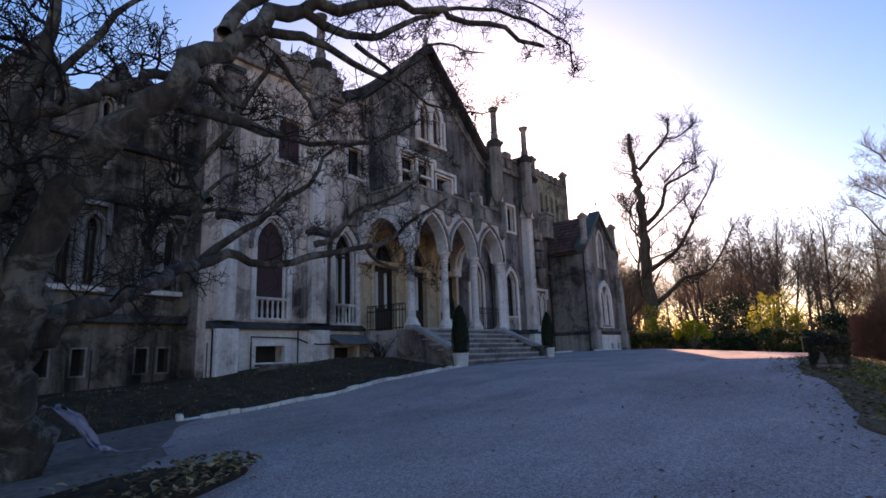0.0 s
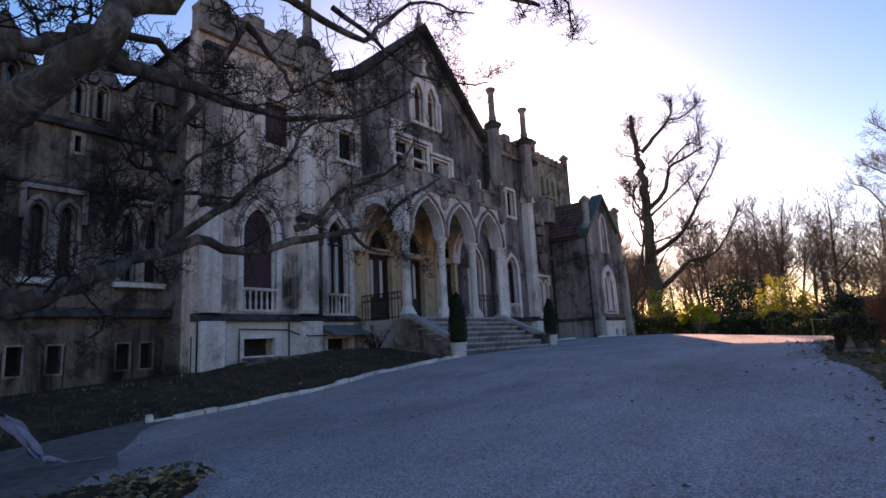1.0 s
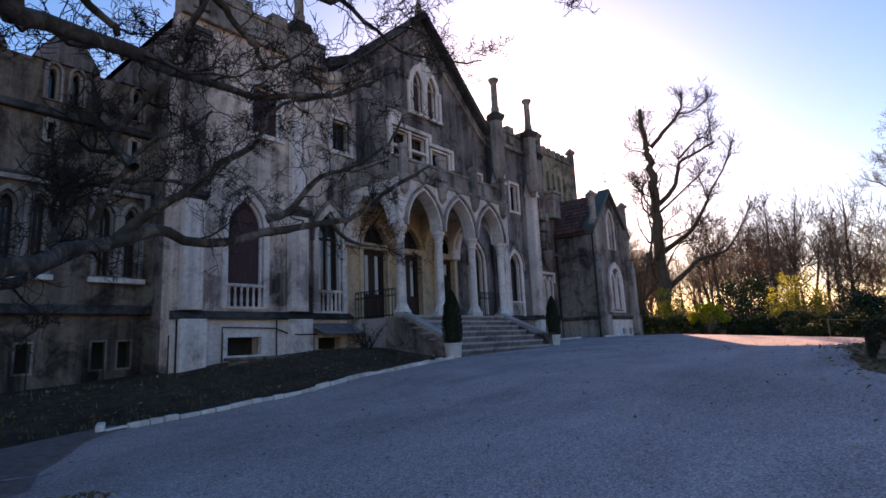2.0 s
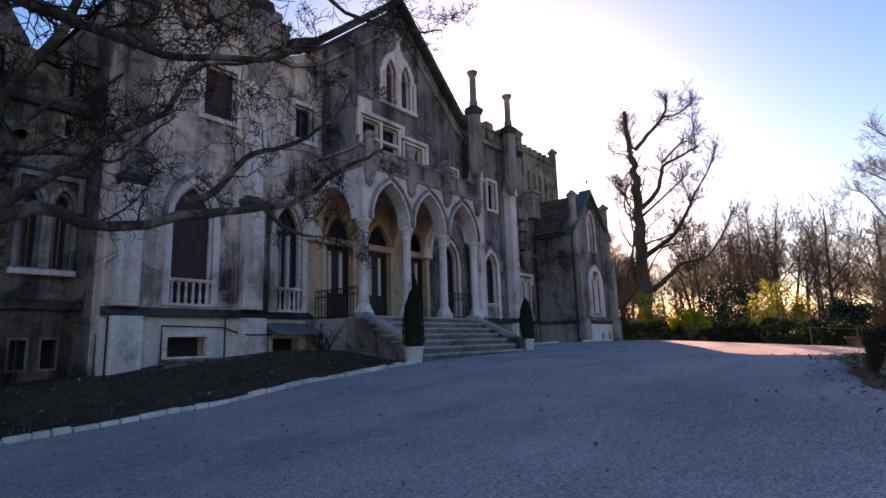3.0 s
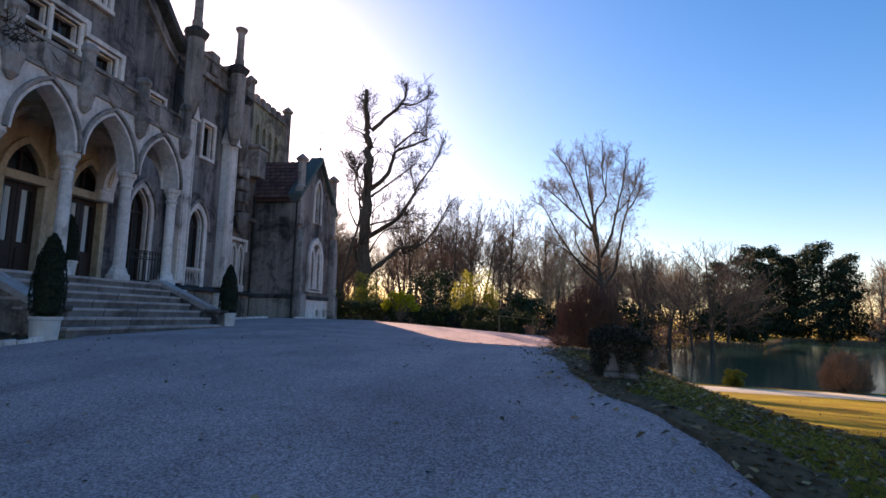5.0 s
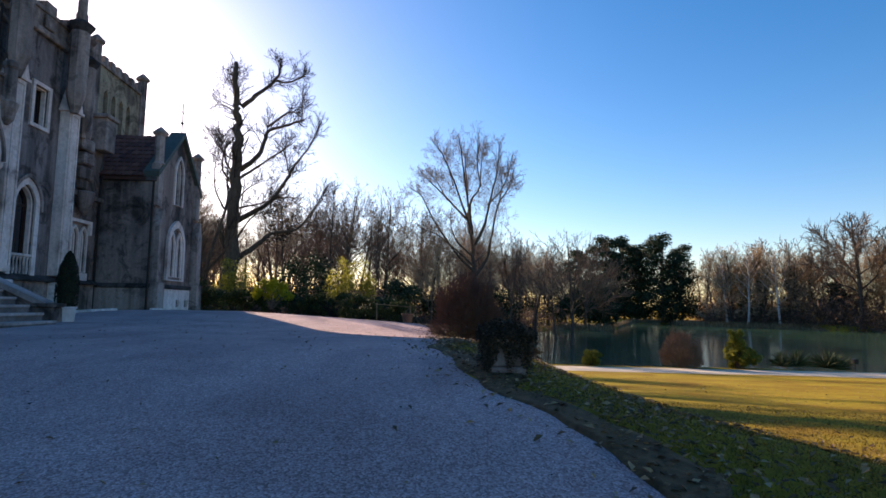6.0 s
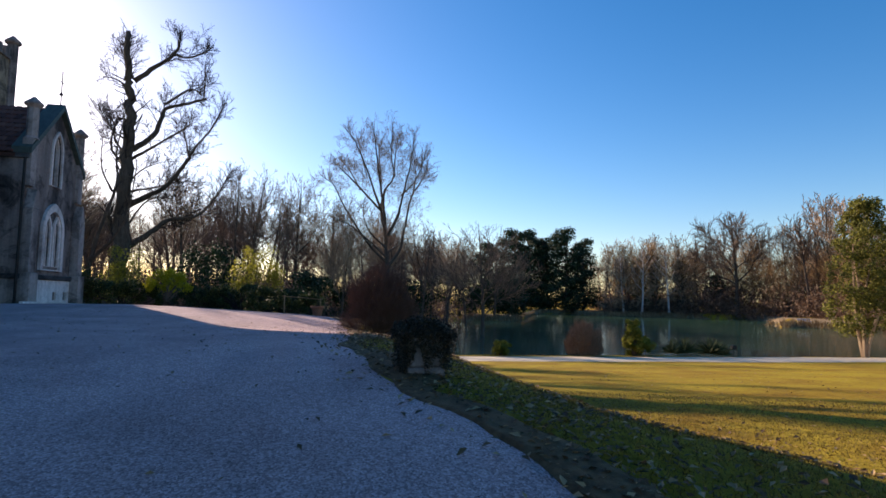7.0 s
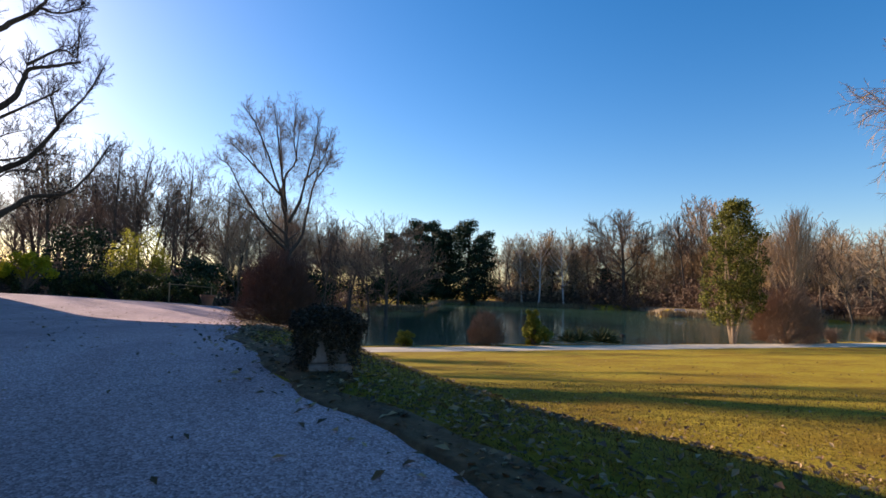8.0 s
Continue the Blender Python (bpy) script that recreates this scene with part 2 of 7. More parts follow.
LEAF_WEED = leaf_mat("weed_leaf", (0.06, 0.042, 0.026), (0.12, 0.082, 0.052), (0.22, 0.15, 0.10), 0.1)
REED_BLADE = leaf_mat("reed_blade", (0.15, 0.09, 0.045), (0.25, 0.17, 0.09), (0.36, 0.27, 0.15), 0.2)
CLOTH = simple("pale_plastic_sheet", (0.22, 0.20, 0.28), (0.36, 0.33, 0.43), 9, 0.6)

# ---- mesh helpers ----
from mathutils.geometry import tessellate_polygon


def empty(name, label="", category="", group="", kind="", at=(0, 0, 0)):
    ob = new(name)
    ob.location = at
    ob.empty_display_size = 0.2
    return tagged(ob, label, category, group, kind)


def mesh_of(bm, name, mat, smooth=False):
    bmesh.ops.recalc_face_normals(bm, faces=bm.faces)
    me = bpy.data.meshes.new(name)
    bm.to_mesh(me)
    bm.free()
    if mat:
        me.materials.append(mat)
    if smooth:
        me.polygons.foreach_set("use_smooth", [True] * len(me.polygons))
    return me


def part(name, bm, material, parent, label="", smooth=False):
    ob = new(name, mesh_of(bm, name, material, smooth))
    ob.parent = parent
    if parent:
        ob.matrix_parent_inverse = Matrix.Translation(-Vector(parent.location)) if parent.type == "EMPTY" else Matrix()
    if label:
        ob["label"] = label
    return ob


class Geo:
    """Plain lists of corners and faces, for larger meshes."""

    def __init__(self):
        self.v, self.f = [], []

    def tube(self, pts, radii, sides=5):
        n0 = len(self.v)
        prev = None
        for i, p in enumerate(pts):
            d = (pts[min(i + 1, len(pts) - 1)] - pts[max(i - 1, 0)]).normalized()
            if prev is None:
                prev = d.orthogonal().normalized()
            a = (prev - d * prev.dot(d))
            a = a.normalized() if a.length > 1e-6 else d.orthogonal().normalized()
            prev = a
            b = d.cross(a)
            r = radii[i]
            for k in range(sides):
                w = 2 * math.pi * k / sides
                self.v.append(p + a * (r * math.cos(w)) + b * (r * math.sin(w)))
        for i in range(len(pts) - 1):
            for k in range(sides):
                k2 = (k + 1) % sides
                o = n0 + i * sides
                self.f.append((o + k, o + k2, o + sides + k2, o + sides + k))
        self.f.append(tuple(n0 + (len(pts) - 1) * sides + k for k in range(sides)))

    def spike(self, a, b, r):
        """A thin tapering twig."""
        d = (b - a).normalized()
        s = d.orthogonal().normalized() * r
        t = d.cross(s)
        i = len(self.v)
        self.v += [a + s, a - s * 0.5 + t * 0.87, a - s * 0.5 - t * 0.87, b]
        self.f += [(i, i + 1, i + 3), (i + 1, i + 2, i + 3), (i + 2, i, i + 3)]

    def leaf(self, c, n, size, rnd, aspect=0.6):
        a = n.orthogonal().normalized()
        w = rnd.uniform(0, 6.283)
        b = n.cross(a)
        t = a * math.cos(w) + b * math.sin(w)
        s = n.cross(t) * (size * aspect * 0.5)
        t = t * (size * 0.5)
        i = len(self.v)
        self.v += [c - t, c + s - t * 0.1, c + t, c - s - t * 0.1]
        self.f.append((i, i + 1, i + 2, i + 3))

    def mesh(self, name, mat, smooth=False):
        me = bpy.data.meshes.new(name)
        me.from_pydata([tuple(p) for p in self.v], [], self.f)
        if mat:
            me.materials.append(mat)
        if smooth:
            me.polygons.foreach_set("use_smooth", [True] * len(me.polygons))
        me.update()
        return me

    def ob(self, name, mat, parent=None, smooth=False, label=""):
        o = new(name, self.mesh(name, mat, smooth))
        if parent:
            o.parent = parent
            o.matrix_parent_inverse = Matrix.Translation(-Vector(parent.location)) if parent.type == "EMPTY" else Matrix()
        if label:
            o["label"] = label
        return o


def face_east(x0):
    """Wall that faces +x: (along, out, up) to the world."""
    return lambda u, d, v: Vector((x0 + d, u, v))


def face_south(y0):
    return lambda u, d, v: Vector((u, y0 - d, v))


def face_north(y0):
    return lambda u, d, v: Vector((u, y0 + d, v))


def box(bm, F, u0, u1, d0, d1, v0, v1):
    c = [bm.verts.new(F(u, d, v)) for u in (u0, u1) for d in (d0, d1) for v in (v0, v1)]
    for q in ((0, 1, 3, 2), (4, 6, 7, 5), (0, 4, 5, 1), (2, 3, 7, 6), (0, 2, 6, 4), (1, 5, 7, 3)):
        bm.faces.new([c[i] for i in q])


def bevel(bm, w=0.015):
    bmesh.ops.bevel(bm, geom=bm.edges[:], offset=w, segments=1, affect="EDGES", profile=0.5)
    return bm


def prism(bm, F, poly, d0, d1, holes=()):
    """A flat shape in (along, up), with holes, from depth d0 to d1."""
    loops = [list(poly), *[list(h) for h in holes]]
    flat = [p for lp in loops for p in lp]
    tris = tessellate_polygon([[Vector((u, v, 0)) for u, v in lp] for lp in loops])
    a = [bm.verts.new(F(u, d0, v)) for u, v in flat]
    b = [bm.verts.new(F(u, d1, v)) for u, v in flat]
    for t in tris:
        if len(set(t)) == 3:
            try:
                bm.faces.new([a[i] for i in t])
                bm.faces.new([b[i] for i in reversed(t)])
            except ValueError:
                pass
    o = 0
    for lp in loops:
        n = len(lp)
        for i in range(n):
            j = (i + 1) % n
            bm.faces.new((a[o + i], a[o + j], b[o + j], b[o + i]))
        o += n


def arcade(u0, u1, v0, v1, arches):
    """Outline of a wall standing on arches: each arch as arch() gives it, from left to right."""
    foot = [p for a in arches for p in [(a[0][0], v0), *a[:1:-1], (a[1][0], v0)]]
    return [(u0, v1), (u0, v0), *foot, (u1, v0), (u1, v1)]


def rect(u0, u1, v0, v1):
    return [(u0, v0), (u1, v0), (u1, v1), (u0, v1)]


def arch(u0, u1, v0, vs, va, n=7):
    """Outline of a pointed opening: sill v0, springing vs, apex va."""
    w, h = u1 - u0, va - vs
    r = (h * h + w * w / 4) / w
    out = [(u0, v0), (u1, v0)]
    end = math.atan2(h, r - w / 2) if r > w / 2 + 1e-6 else math.pi / 2
    for i in range(n + 1):
        a = end * i / n
        out.append((u1 - r + r * math.cos(a), vs + r * math.sin(a)))
    for i in range(n - 1, -1, -1):
        a = end * i / n
        out.append((u0 + r - r * math.cos(a), vs + r * math.sin(a)))
    return out


def block(name, F, dims, mat, w=0.015, parent=None, label=""):
    """One bevelled box as a part of the villa."""
    bm = bmesh.new()
    box(bm, F, *dims)
    return part(name, bevel(bm, w), mat, parent or villa, label)


def lathe(bm, c, profile, n=12, turn=0.0):
    """A turned solid at c: profile of (radius, height)."""
    rings = []
    for r, z in profile:
        rings.append([bm.verts.new((c[0] + r * math.cos(turn + 2 * math.pi * k / n), c[1] + r * math.sin(turn + 2 * math.pi * k / n), c[2] + z)) for k in range(n)])
    for a, b in zip(rings, rings[1:]):
        for k in range(n):
            bm.faces.new((a[k], a[(k + 1) % n], b[(k + 1) % n], b[k]))
    bm.faces.new(rings[0][::-1])
    bm.faces.new(rings[-1])


def tube_bm(bm, pts, r, n=6):
    g = Geo()
    g.tube([Vector(p) for p in pts], [r] * len(pts), n)
    vs = [bm.verts.new(p) for p in g.v]
    for f in g.f:
        bm.faces.new([vs[i] for i in f])


def smooth_step(a, b, x):
    t = min(1, max(0, (x - a) / (b - a)))
    return t * t * (3 - 2 * t)


def interp(x, pts):
    for (a, va), (b, vb) in zip(pts, pts[1:]):
        if x <= b:
            t = min(1, max(0, (x - a) / (b - a)))
            return va + (vb - va) * (t * t * (3 - 2 * t) * 0.5 + t * 0.5)
    return pts[-1][1]

# ---- ground ----
AXIS = Vector((math.sin(radians(9)), math.cos(radians(9))))  # from the drive towards the near shore
SIDE = Vector((AXIS.y, -AXIS.x))
FAR_AXIS = Vector((math.sin(radians(23)), math.cos(radians(23))))  # towards the far shore
FAR_SIDE = Vector((FAR_AXIS.y, -FAR_AXIS.x))
ORIGIN = Vector((-1.66, 6.73))
WATER_Z = -3.05


def lake_uv(x, y):
    d = Vector((x, y)) - ORIGIN
    return d.dot(AXIS), d.dot(SIDE)


def far_uv(x, y):
    d = Vector((x, y)) - ORIGIN
    return d.dot(FAR_AXIS), d.dot(FAR_SIDE)


def drive_z(y):
    return interp(y, [(-30, -0.4), (0, 0.12), (6, 0.53), (8, 0.66), (10, 0.90), (13, 1.10), (20, 1.2), (29, 1.40), (36, 1.2), (46, 0.8), (70, 0.4), (120, 0.4)])


def drive_edge(y):
    """Right edge of the gravel."""
    return interp(y, [(-30, 3.4), (0, 1.2), (5, 0.55), (9.4, -0.2), (11.5, -0.9), (14, -1.1), (20, -0.6), (27, -0.6), (37, -2.0), (60, -5.0)])


def near_shore(v):
    return 42.6 + 0.5 * math.sin(v * 0.13) + 0.3 * math.sin(v * 0.41)


def far_shore(v):
    s = interp(v, [(-200, 60), (-40, 80), (-14, 112), (-5, 118), (-1, 172), (10, 176), (14, 160), (38, 156), (41, 150), (43.5, 108), (56, 104), (66, 96), (160, 96)])
    return s + 2 * math.sin(v * 0.3) + 1.2 * math.sin(v * 0.83)


def ground_z(x, y):
    u, v = lake_uv(x, y)
    s = min(1.0, max(0.0, (39.5 - u) / 36.0))
    lawn = -2.62 + 2.75 * s ** 1.12
    if u > 39.5:
        fu, fv = far_uv(x, y)
        ns, fs = near_shore(v), far_shore(fv)
        lawn = -2.62 - 1.9 * smooth_step(ns - 1.2, ns + 2.0, u) + 2.0 * smooth_step(fs - 2.0, fs + 1.2, fu) + 0.6 * smooth_step(fs + 2, fs + 40, fu)
        # an inlet behind the spit
        lawn -= 2.6 * smooth_step(114, 118, fu) * smooth_step(151, 147, fu) * smooth_step(0.405 * fu, 0.375 * fu, fv) * smooth_step(36, 40, fv)
    d = drive_z(y)
    if x < -10.3:
        d += 0.34 * smooth_step(-10.6, -13.5, x) * smooth_step(22, 12, y) * smooth_step(-4, 5, y)
    if x > -9 and y > 14:
        d -= 0.062 * (min(x, 4) + 9) * smooth_step(14, 24, y)
    # on the far left of the lake the ground stays high behind the hedge
    w = smooth_step(0.0, 5.0 + 1.0 * smooth_step(22, 36, y), x - drive_edge(y))
    z = d + (lawn - d) * w
    if u < 60:
        z += 0.03 * noise.noise(Vector((x * 0.35, y * 0.35, 0))) * (1 if x > drive_edge(y) or x < -10 else 0.25)
    return z


def axis_steps(lo, hi, fine_lo, fine_hi, fine, grow=1.13):
    out = [fine_lo + i * fine for i in range(int((fine_hi - fine_lo) / fine) + 1)]
    s, x = fine, out[-1]
    while x < hi:
        s = min(s * grow, 60)
        x += s
        out.append(x)
    s, x = fine, out[0]
    left = []
    while x > lo:
        s = min(s * grow, 60)
        x -= s
        left.append(x)
    return left[::-1] + out


def sheet(name, xs, ys, zfun, mat):
    g = Geo()
    for y in ys:
        for x in xs:
            g.v.append((x, y, zfun(x, y)))
    nx = len(xs)
    for j in range(len(ys) - 1):
        for i in range(nx - 1):
            a = j * nx + i
            g.f.append((a, a + 1, a + nx + 1, a + nx))
    return g.ob(name, mat, smooth=True)


ground = sheet("ground", axis_steps(-900, 900, -17, 50, 0.7, 1.09), axis_steps(-500, 1500, -6, 72, 0.7, 1.07), ground_z, LAWN)
tagged(ground, "mown winter lawn falling towards the lake", "ground", kind="structure")


def strip(name, ys, left, right, lift, mat, n=14, side=None):
    """A sheet that lies on the ground between two edges."""
    g = Geo()
    for y in ys:
        a, b = left(y), right(y)
        for i in range(n + 1):
            t = i / n
            x = a + (b - a) * t
            e = -0.03 if i in (0, n) else lift
            g.v.append((x, y, ground_z(x, y) + e))
    for j in range(len(ys) - 1):
        for i in range(n):
            a = j * (n + 1) + i
            g.f.append((a, a + 1, a + n + 2, a + n + 1))
    return g.ob(name, mat, smooth=True)


def ragged(y, k):
    return 0.10 * noise.noise(Vector((y * 1.3, k, 0))) + 0.05 * noise.noise(Vector((y * 5.0, k, 3)))


def kerb_x(y):
    return interp(y, [(-30, -10.5), (-4, -9.9), (4, -9.3), (5.6, -9.42), (9, -9.42), (12.8, -9.42), (14.2, -9.9), (16, -12.6), (19, -12.6), (20, -13.6), (29.2, -13.6), (30, -11.8), (60, -10.0)])


ys = [-30 + 0.35 * i for i in range(int(72 / 0.35))]
driveway = strip("driveway", ys, lambda y: kerb_x(y) + (-0.12 if y > 5.3 else -1.2), lambda y: drive_edge(y) + ragged(y, 7) * 1.6, 0.025, GRAVEL, 26)
tagged(driveway, "pale grey gravel forecourt and drive", "drive", kind="structure")
# Litter edge of the gravel, widened so its brown also stands in for shade
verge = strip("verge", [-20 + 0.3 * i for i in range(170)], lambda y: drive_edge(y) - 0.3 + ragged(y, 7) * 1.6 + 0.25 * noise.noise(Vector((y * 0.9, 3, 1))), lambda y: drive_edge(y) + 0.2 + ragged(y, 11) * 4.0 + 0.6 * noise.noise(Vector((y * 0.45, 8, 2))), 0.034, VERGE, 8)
tagged(verge, "strip of dark soil and leaf litter along the gravel, browned for shade", "verge", kind="structure")
bed = strip("flower_bed", [-6 + 0.25 * i for i in range(85)], lambda y: -17.0, lambda y: kerb_x(y) - 0.02 + (0 if y > 5.6 else 3.0 * ragged(y, 2)), 0.03, SOIL, 22)
tagged(bed, "bare dark soil bed between the kerb and the house", "bed", kind="structure")

lake = sheet("lake", axis_steps(-260, 420, -40, 120, 12, 1.2), axis_steps(10, 420, 20, 160, 12, 1.2), lambda x, y: WATER_Z, WATER)
tagged(lake, "still green lake water", "lake", kind="structure")


dirt = strip("trodden_soil", [-6 + 0.25 * i for i in range(46)], lambda y: kerb_x(y) - 0.5, lambda y: interp(y, [(-6, -4.6), (1, -4.9), (2.6, -5.6), (3.8, -7.4), (4.8, -8.9), (5.6, -9.5)]) + 5 * ragged(y, 5), 0.036, TRODDEN, 18)
tagged(dirt, "trodden brown soil mixed with gravel", "soil", kind="structure")


def lake_path():
    g = Geo()
    vs = [-1 + 1.5 * i for i in range(70)]
    for v in vs:
        for i, u in enumerate((35.6, 36.0, 37.2, 38.8, 40.2, 40.7)):
            uu = u + 0.12 * noise.noise(Vector((v * 0.5, i, 9)))
            p = ORIGIN + AXIS * uu + SIDE * v
            g.v.append((p.x, p.y, ground_z(p.x, p.y) + (0.06 if 0 < i < 5 else -0.05)))
    for j in range(len(vs) - 1):
        for i in range(5):
            a = j * 6 + i
            g.f.append((a, a + 6, a + 7, a + 1))
    return g.ob("path", PATH_SAND, smooth=True)


tagged(lake_path(), "sunlit sandy path along the lake shore", "path", kind="structure")

# ---- the villa ----
XF = -15.0  # main front
villa = empty("villa", "weathered neo-Gothic villa with gabled front and stained render", "house", at=(-15, 15, 1))
FE = face_east(XF)


def opening_trim(F, name, inner, outer, d0, d1, mat, parent, label=""):
    bm = bmesh.new()
    prism(bm, F, outer, d0, d1, [inner])
    return part(name, bm, mat, parent, label)


def cloth(F, a, b, d, v0, v1, n=9):
    """A hanging pleated curtain."""
    bm = bmesh.new()
    edge = [(a + (b - a) * i / n, d + (0.02 if i % 2 else 0.0)) for i in range(n + 1)]
    rows = [[bm.verts.new(F(u, e + k, v)) for u, e in edge] for k in (0, 0.004) for v in (v0, v1)]
    for r0, r1 in ((0, 1), (2, 3)):
        for i in range(n):
            bm.faces.new((rows[r0][i], rows[r0][i + 1], rows[r1][i + 1], rows[r1][i]))
    return bm


def arched_window(F, u0, u1, v0, vs, va, trim=0.2, mat=None, parent=None, bars=True, glass_d=-0.28, hood=True, curtains=(), fill=None):
    """Pointed window: stone architrave in two steps, hood mould, timber sash, glass."""
    mat = mat or STONE
    inner = arch(u0, u1, v0, vs, va)
    k = trim
    frame_ob = opening_trim(F, "window", arch(u0 + 0.0, u1, v0, vs, va), arch(u0 - k, u1 + k, v0 - 0.02, vs, va + k * 1.25), -0.02, 0.07, mat, parent or villa, "arched window with pale stone surround")
    opening_trim(F, "moulding", arch(u0 + 0.07, u1 - 0.07, v0, vs, va - 0.09), arch(u0, u1, v0, vs, va), -0.2, -0.06, mat, frame_ob)
    if hood:
        bm = bmesh.new()
        o = arch(u0 - k - 0.09, u1 + k + 0.09, vs - 0.15, vs, va + k * 1.25 + 0.14)
        i = arch(u0 - k, u1 + k, vs - 0.15, vs, va + k * 1.25)
        n = len(o)
        # ring open at the foot
        ring = o[1:] + [o[0]] + [i[0]] + i[:0:-1]
        prism(bm, F, ring, 0.0, 0.14)
        part("hood_mould", bm, STONE_GREY, frame_ob, "grey-stained hood mould")
    pane_in = arch(u0 + 0.07, u1 - 0.07, v0, vs, va - 0.09)
    if fill:
        bm = bmesh.new()
        prism(bm, F, pane_in, -0.2, -0.14)
        part("shutter", bm, fill, frame_ob, "closed dark shutter")
    else:
        bm = bmesh.new()
        prism(bm, F, pane_in, glass_d - 0.012, glass_d)
        pane = part("pane", bm, GLASS, frame_ob)
        if bars:
            bm = bmesh.new()
            w = 0.05
            c = (u0 + u1) / 2
            box(bm, F, c - w / 2, c + w / 2, glass_d, glass_d + 0.05, v0, va - 0.15)
            box(bm, F, u0 + 0.07, u1 - 0.07, glass_d, glass_d + 0.06, vs - 0.03, vs + 0.05)
            prism(bm, F, arch(u0 + 0.07, u1 - 0.07, v0, vs, va - 0.09), glass_d, glass_d + 0.05, [arch(u0 + 0.13, u1 - 0.13, v0 + 0.06, vs, va - 0.18)])
            part("sash", bm, WOOD_DARK, frame_ob, "dark timber sash")
        for a, b in curtains:
            bm = cloth(F, a, b, glass_d + 0.006, v0 + 0.02, vs + 0.1)
            part("curtain", bm, CURTAIN, frame_ob, "pale curtain")
    return frame_ob


def baluster_rail(F, u0, u1, v0, v1, d0, n, parent, mat=None):
    mat = mat or STONE
    rail = block("balustrade", F, (u0, u1, d0 - 0.11, d0 + 0.05, v0, v0 + 0.09), mat, 0.01)
    block("handrail", F, (u0, u1, d0 - 0.11, d0 + 0.05, v1 - 0.09, v1), mat, 0.01, rail)
    h = v1 - v0 - 0.18
    for i in range(n):
        u = u0 + (u1 - u0) * (i + 0.5) / n
        bm = bmesh.new()
        p = F(u, d0 - 0.03, v0 + 0.09)
        lathe(bm, p, [(0.05, 0), (0.05, 0.04), (0.03, 0.06), (0.05, h * 0.3), (0.045, h * 0.42), (0.026, h * 0.75), (0.042, h * 0.9), (0.05, h)], 8)
        part("baluster", bm, mat, rail, smooth=True)


def square_window(F, u0, u1, v0, v1, trim=0.14, parent=None, mat=None, fill=None, mullions=0, transom=None, curtains=(), name="window", label="square-headed window with pale stone surround"):
    mat = mat or STONE
    fr = opening_trim(F, name, rect(u0, u1, v0, v1), rect(u0 - trim, u1 + trim, v0 - trim, v1 + trim), -0.03, 0.08, mat, parent or villa, label)
    opening_trim(F, "moulding", rect(u0 + 0.06, u1 - 0.06, v0 + 0.04, v1 - 0.06), rect(u0, u1, v0, v1), -0.2, -0.06, mat, fr)
    if fill:
        n = max(2, int((u1 - u0) / 0.12))
        for i in range(n):
            a = u0 + (u1 - u0) * i / n
            block("shutter_board", F, (a + 0.004, a + (u1 - u0) / n - 0.004, -0.18, -0.12, v0 + 0.01, v1 - 0.01), fill, 0.006, fr)
        return fr
    bm = bmesh.new()
    prism(bm, F, rect(u0, u1, v0, v1), -0.29, -0.27)
    part("pane", bm, GLASS, fr)
    bm = bmesh.new()
    c = (u0 + u1) / 2
    box(bm, F, c - 0.03, c + 0.03, -0.27, -0.2, v0, v1)
    prism(bm, F, rect(u0, u1, v0, v1), -0.27, -0.21, [rect(u0 + 0.09, u1 - 0.09, v0 + 0.08, v1 - 0.09)])
    if transom:
        box(bm, F, u0, u1, -0.27, -0.19, transom - 0.04, transom + 0.04)
    part("sash", bm, WOOD_DARK, fr, "dark timber sash")
    for a, b in curtains:
        bm = cloth(F, a, b, -0.266, v0 + 0.05, v1 - 0.05)
        part("curtain", bm, CURTAIN, fr, "pale curtain")
    return fr


# -- main front wall, with its gable --
G0, G1, GA, GE = 14.0, 23.0, 15.55, 11.75  # gable: feet, apex and eaves
GC = 18.68
front = [(8.3, 0.6), (23.4, 0.6), (23.4, 11.2), (22.6, 11.75), (GC, GA), (14.4, 11.65), (13.4, 11.1), (8.3, 11.1)]
win_low = (13.0, 14.02, 2.65, 5.15, 6.1)
win_big = (9.85, 11.0, 2.75, 5.1, 6.05)
doors = [(14.95, 16.15), (16.85, 18.05), (18.95, 20.15)]
holes = [arch(*win_low), arch(*win_big), rect(13.62, 14.42, 8.35, 9.5), rect(10.55, 11.55, 8.15, 9.7),
         rect(9.8, 10.85, 1.42, 1.92), rect(12.85, 13.9, 1.42, 1.85), rect(21.75, 22.55, 8.55, 9.25),
         arch(17.95, 18.52, 11.1, 12.35, 13.0), arch(18.84, 19.41, 11.1, 12.35, 13.0),
         rect(16.65, 17.58, 8.2, 10.0), rect(17.7, 18.63, 8.2, 10.0), rect(18.98, 20.1, 8.2, 9.62),
         arch(21.35, 22.35, 2.45, 5.0, 5.85)] + [arch(a, b, 2.45, 5.0, 6.0) for a, b in doors]
# the front below the upper storey is paler than the gable
low_holes = [h for h in holes if max(p[1] for p in h) < 6.9]
top_holes = [h for h in holes if max(p[1] for p in h) >= 6.9]
for u0, u1, mat, label in ((8.3, 14.12, RENDER_PALE, "stained pale render with streaks"), (14.12, 20.4, RENDER_WARM, "warm beige render behind the porch"), (20.4, 23.4, RENDER_DARK, "grey stained render")):
    bm = bmesh.new()
    prism(bm, FE, rect(u0, u1, 0.6, 7.3), -0.5, 0.0, [h for h in low_holes if u0 < h[0][0] < u1])
    part("wall", bm, mat, villa, label)
bm = bmesh.new()
left_holes = [h for h in top_holes if max(p[0] for p in h) < 14.7]
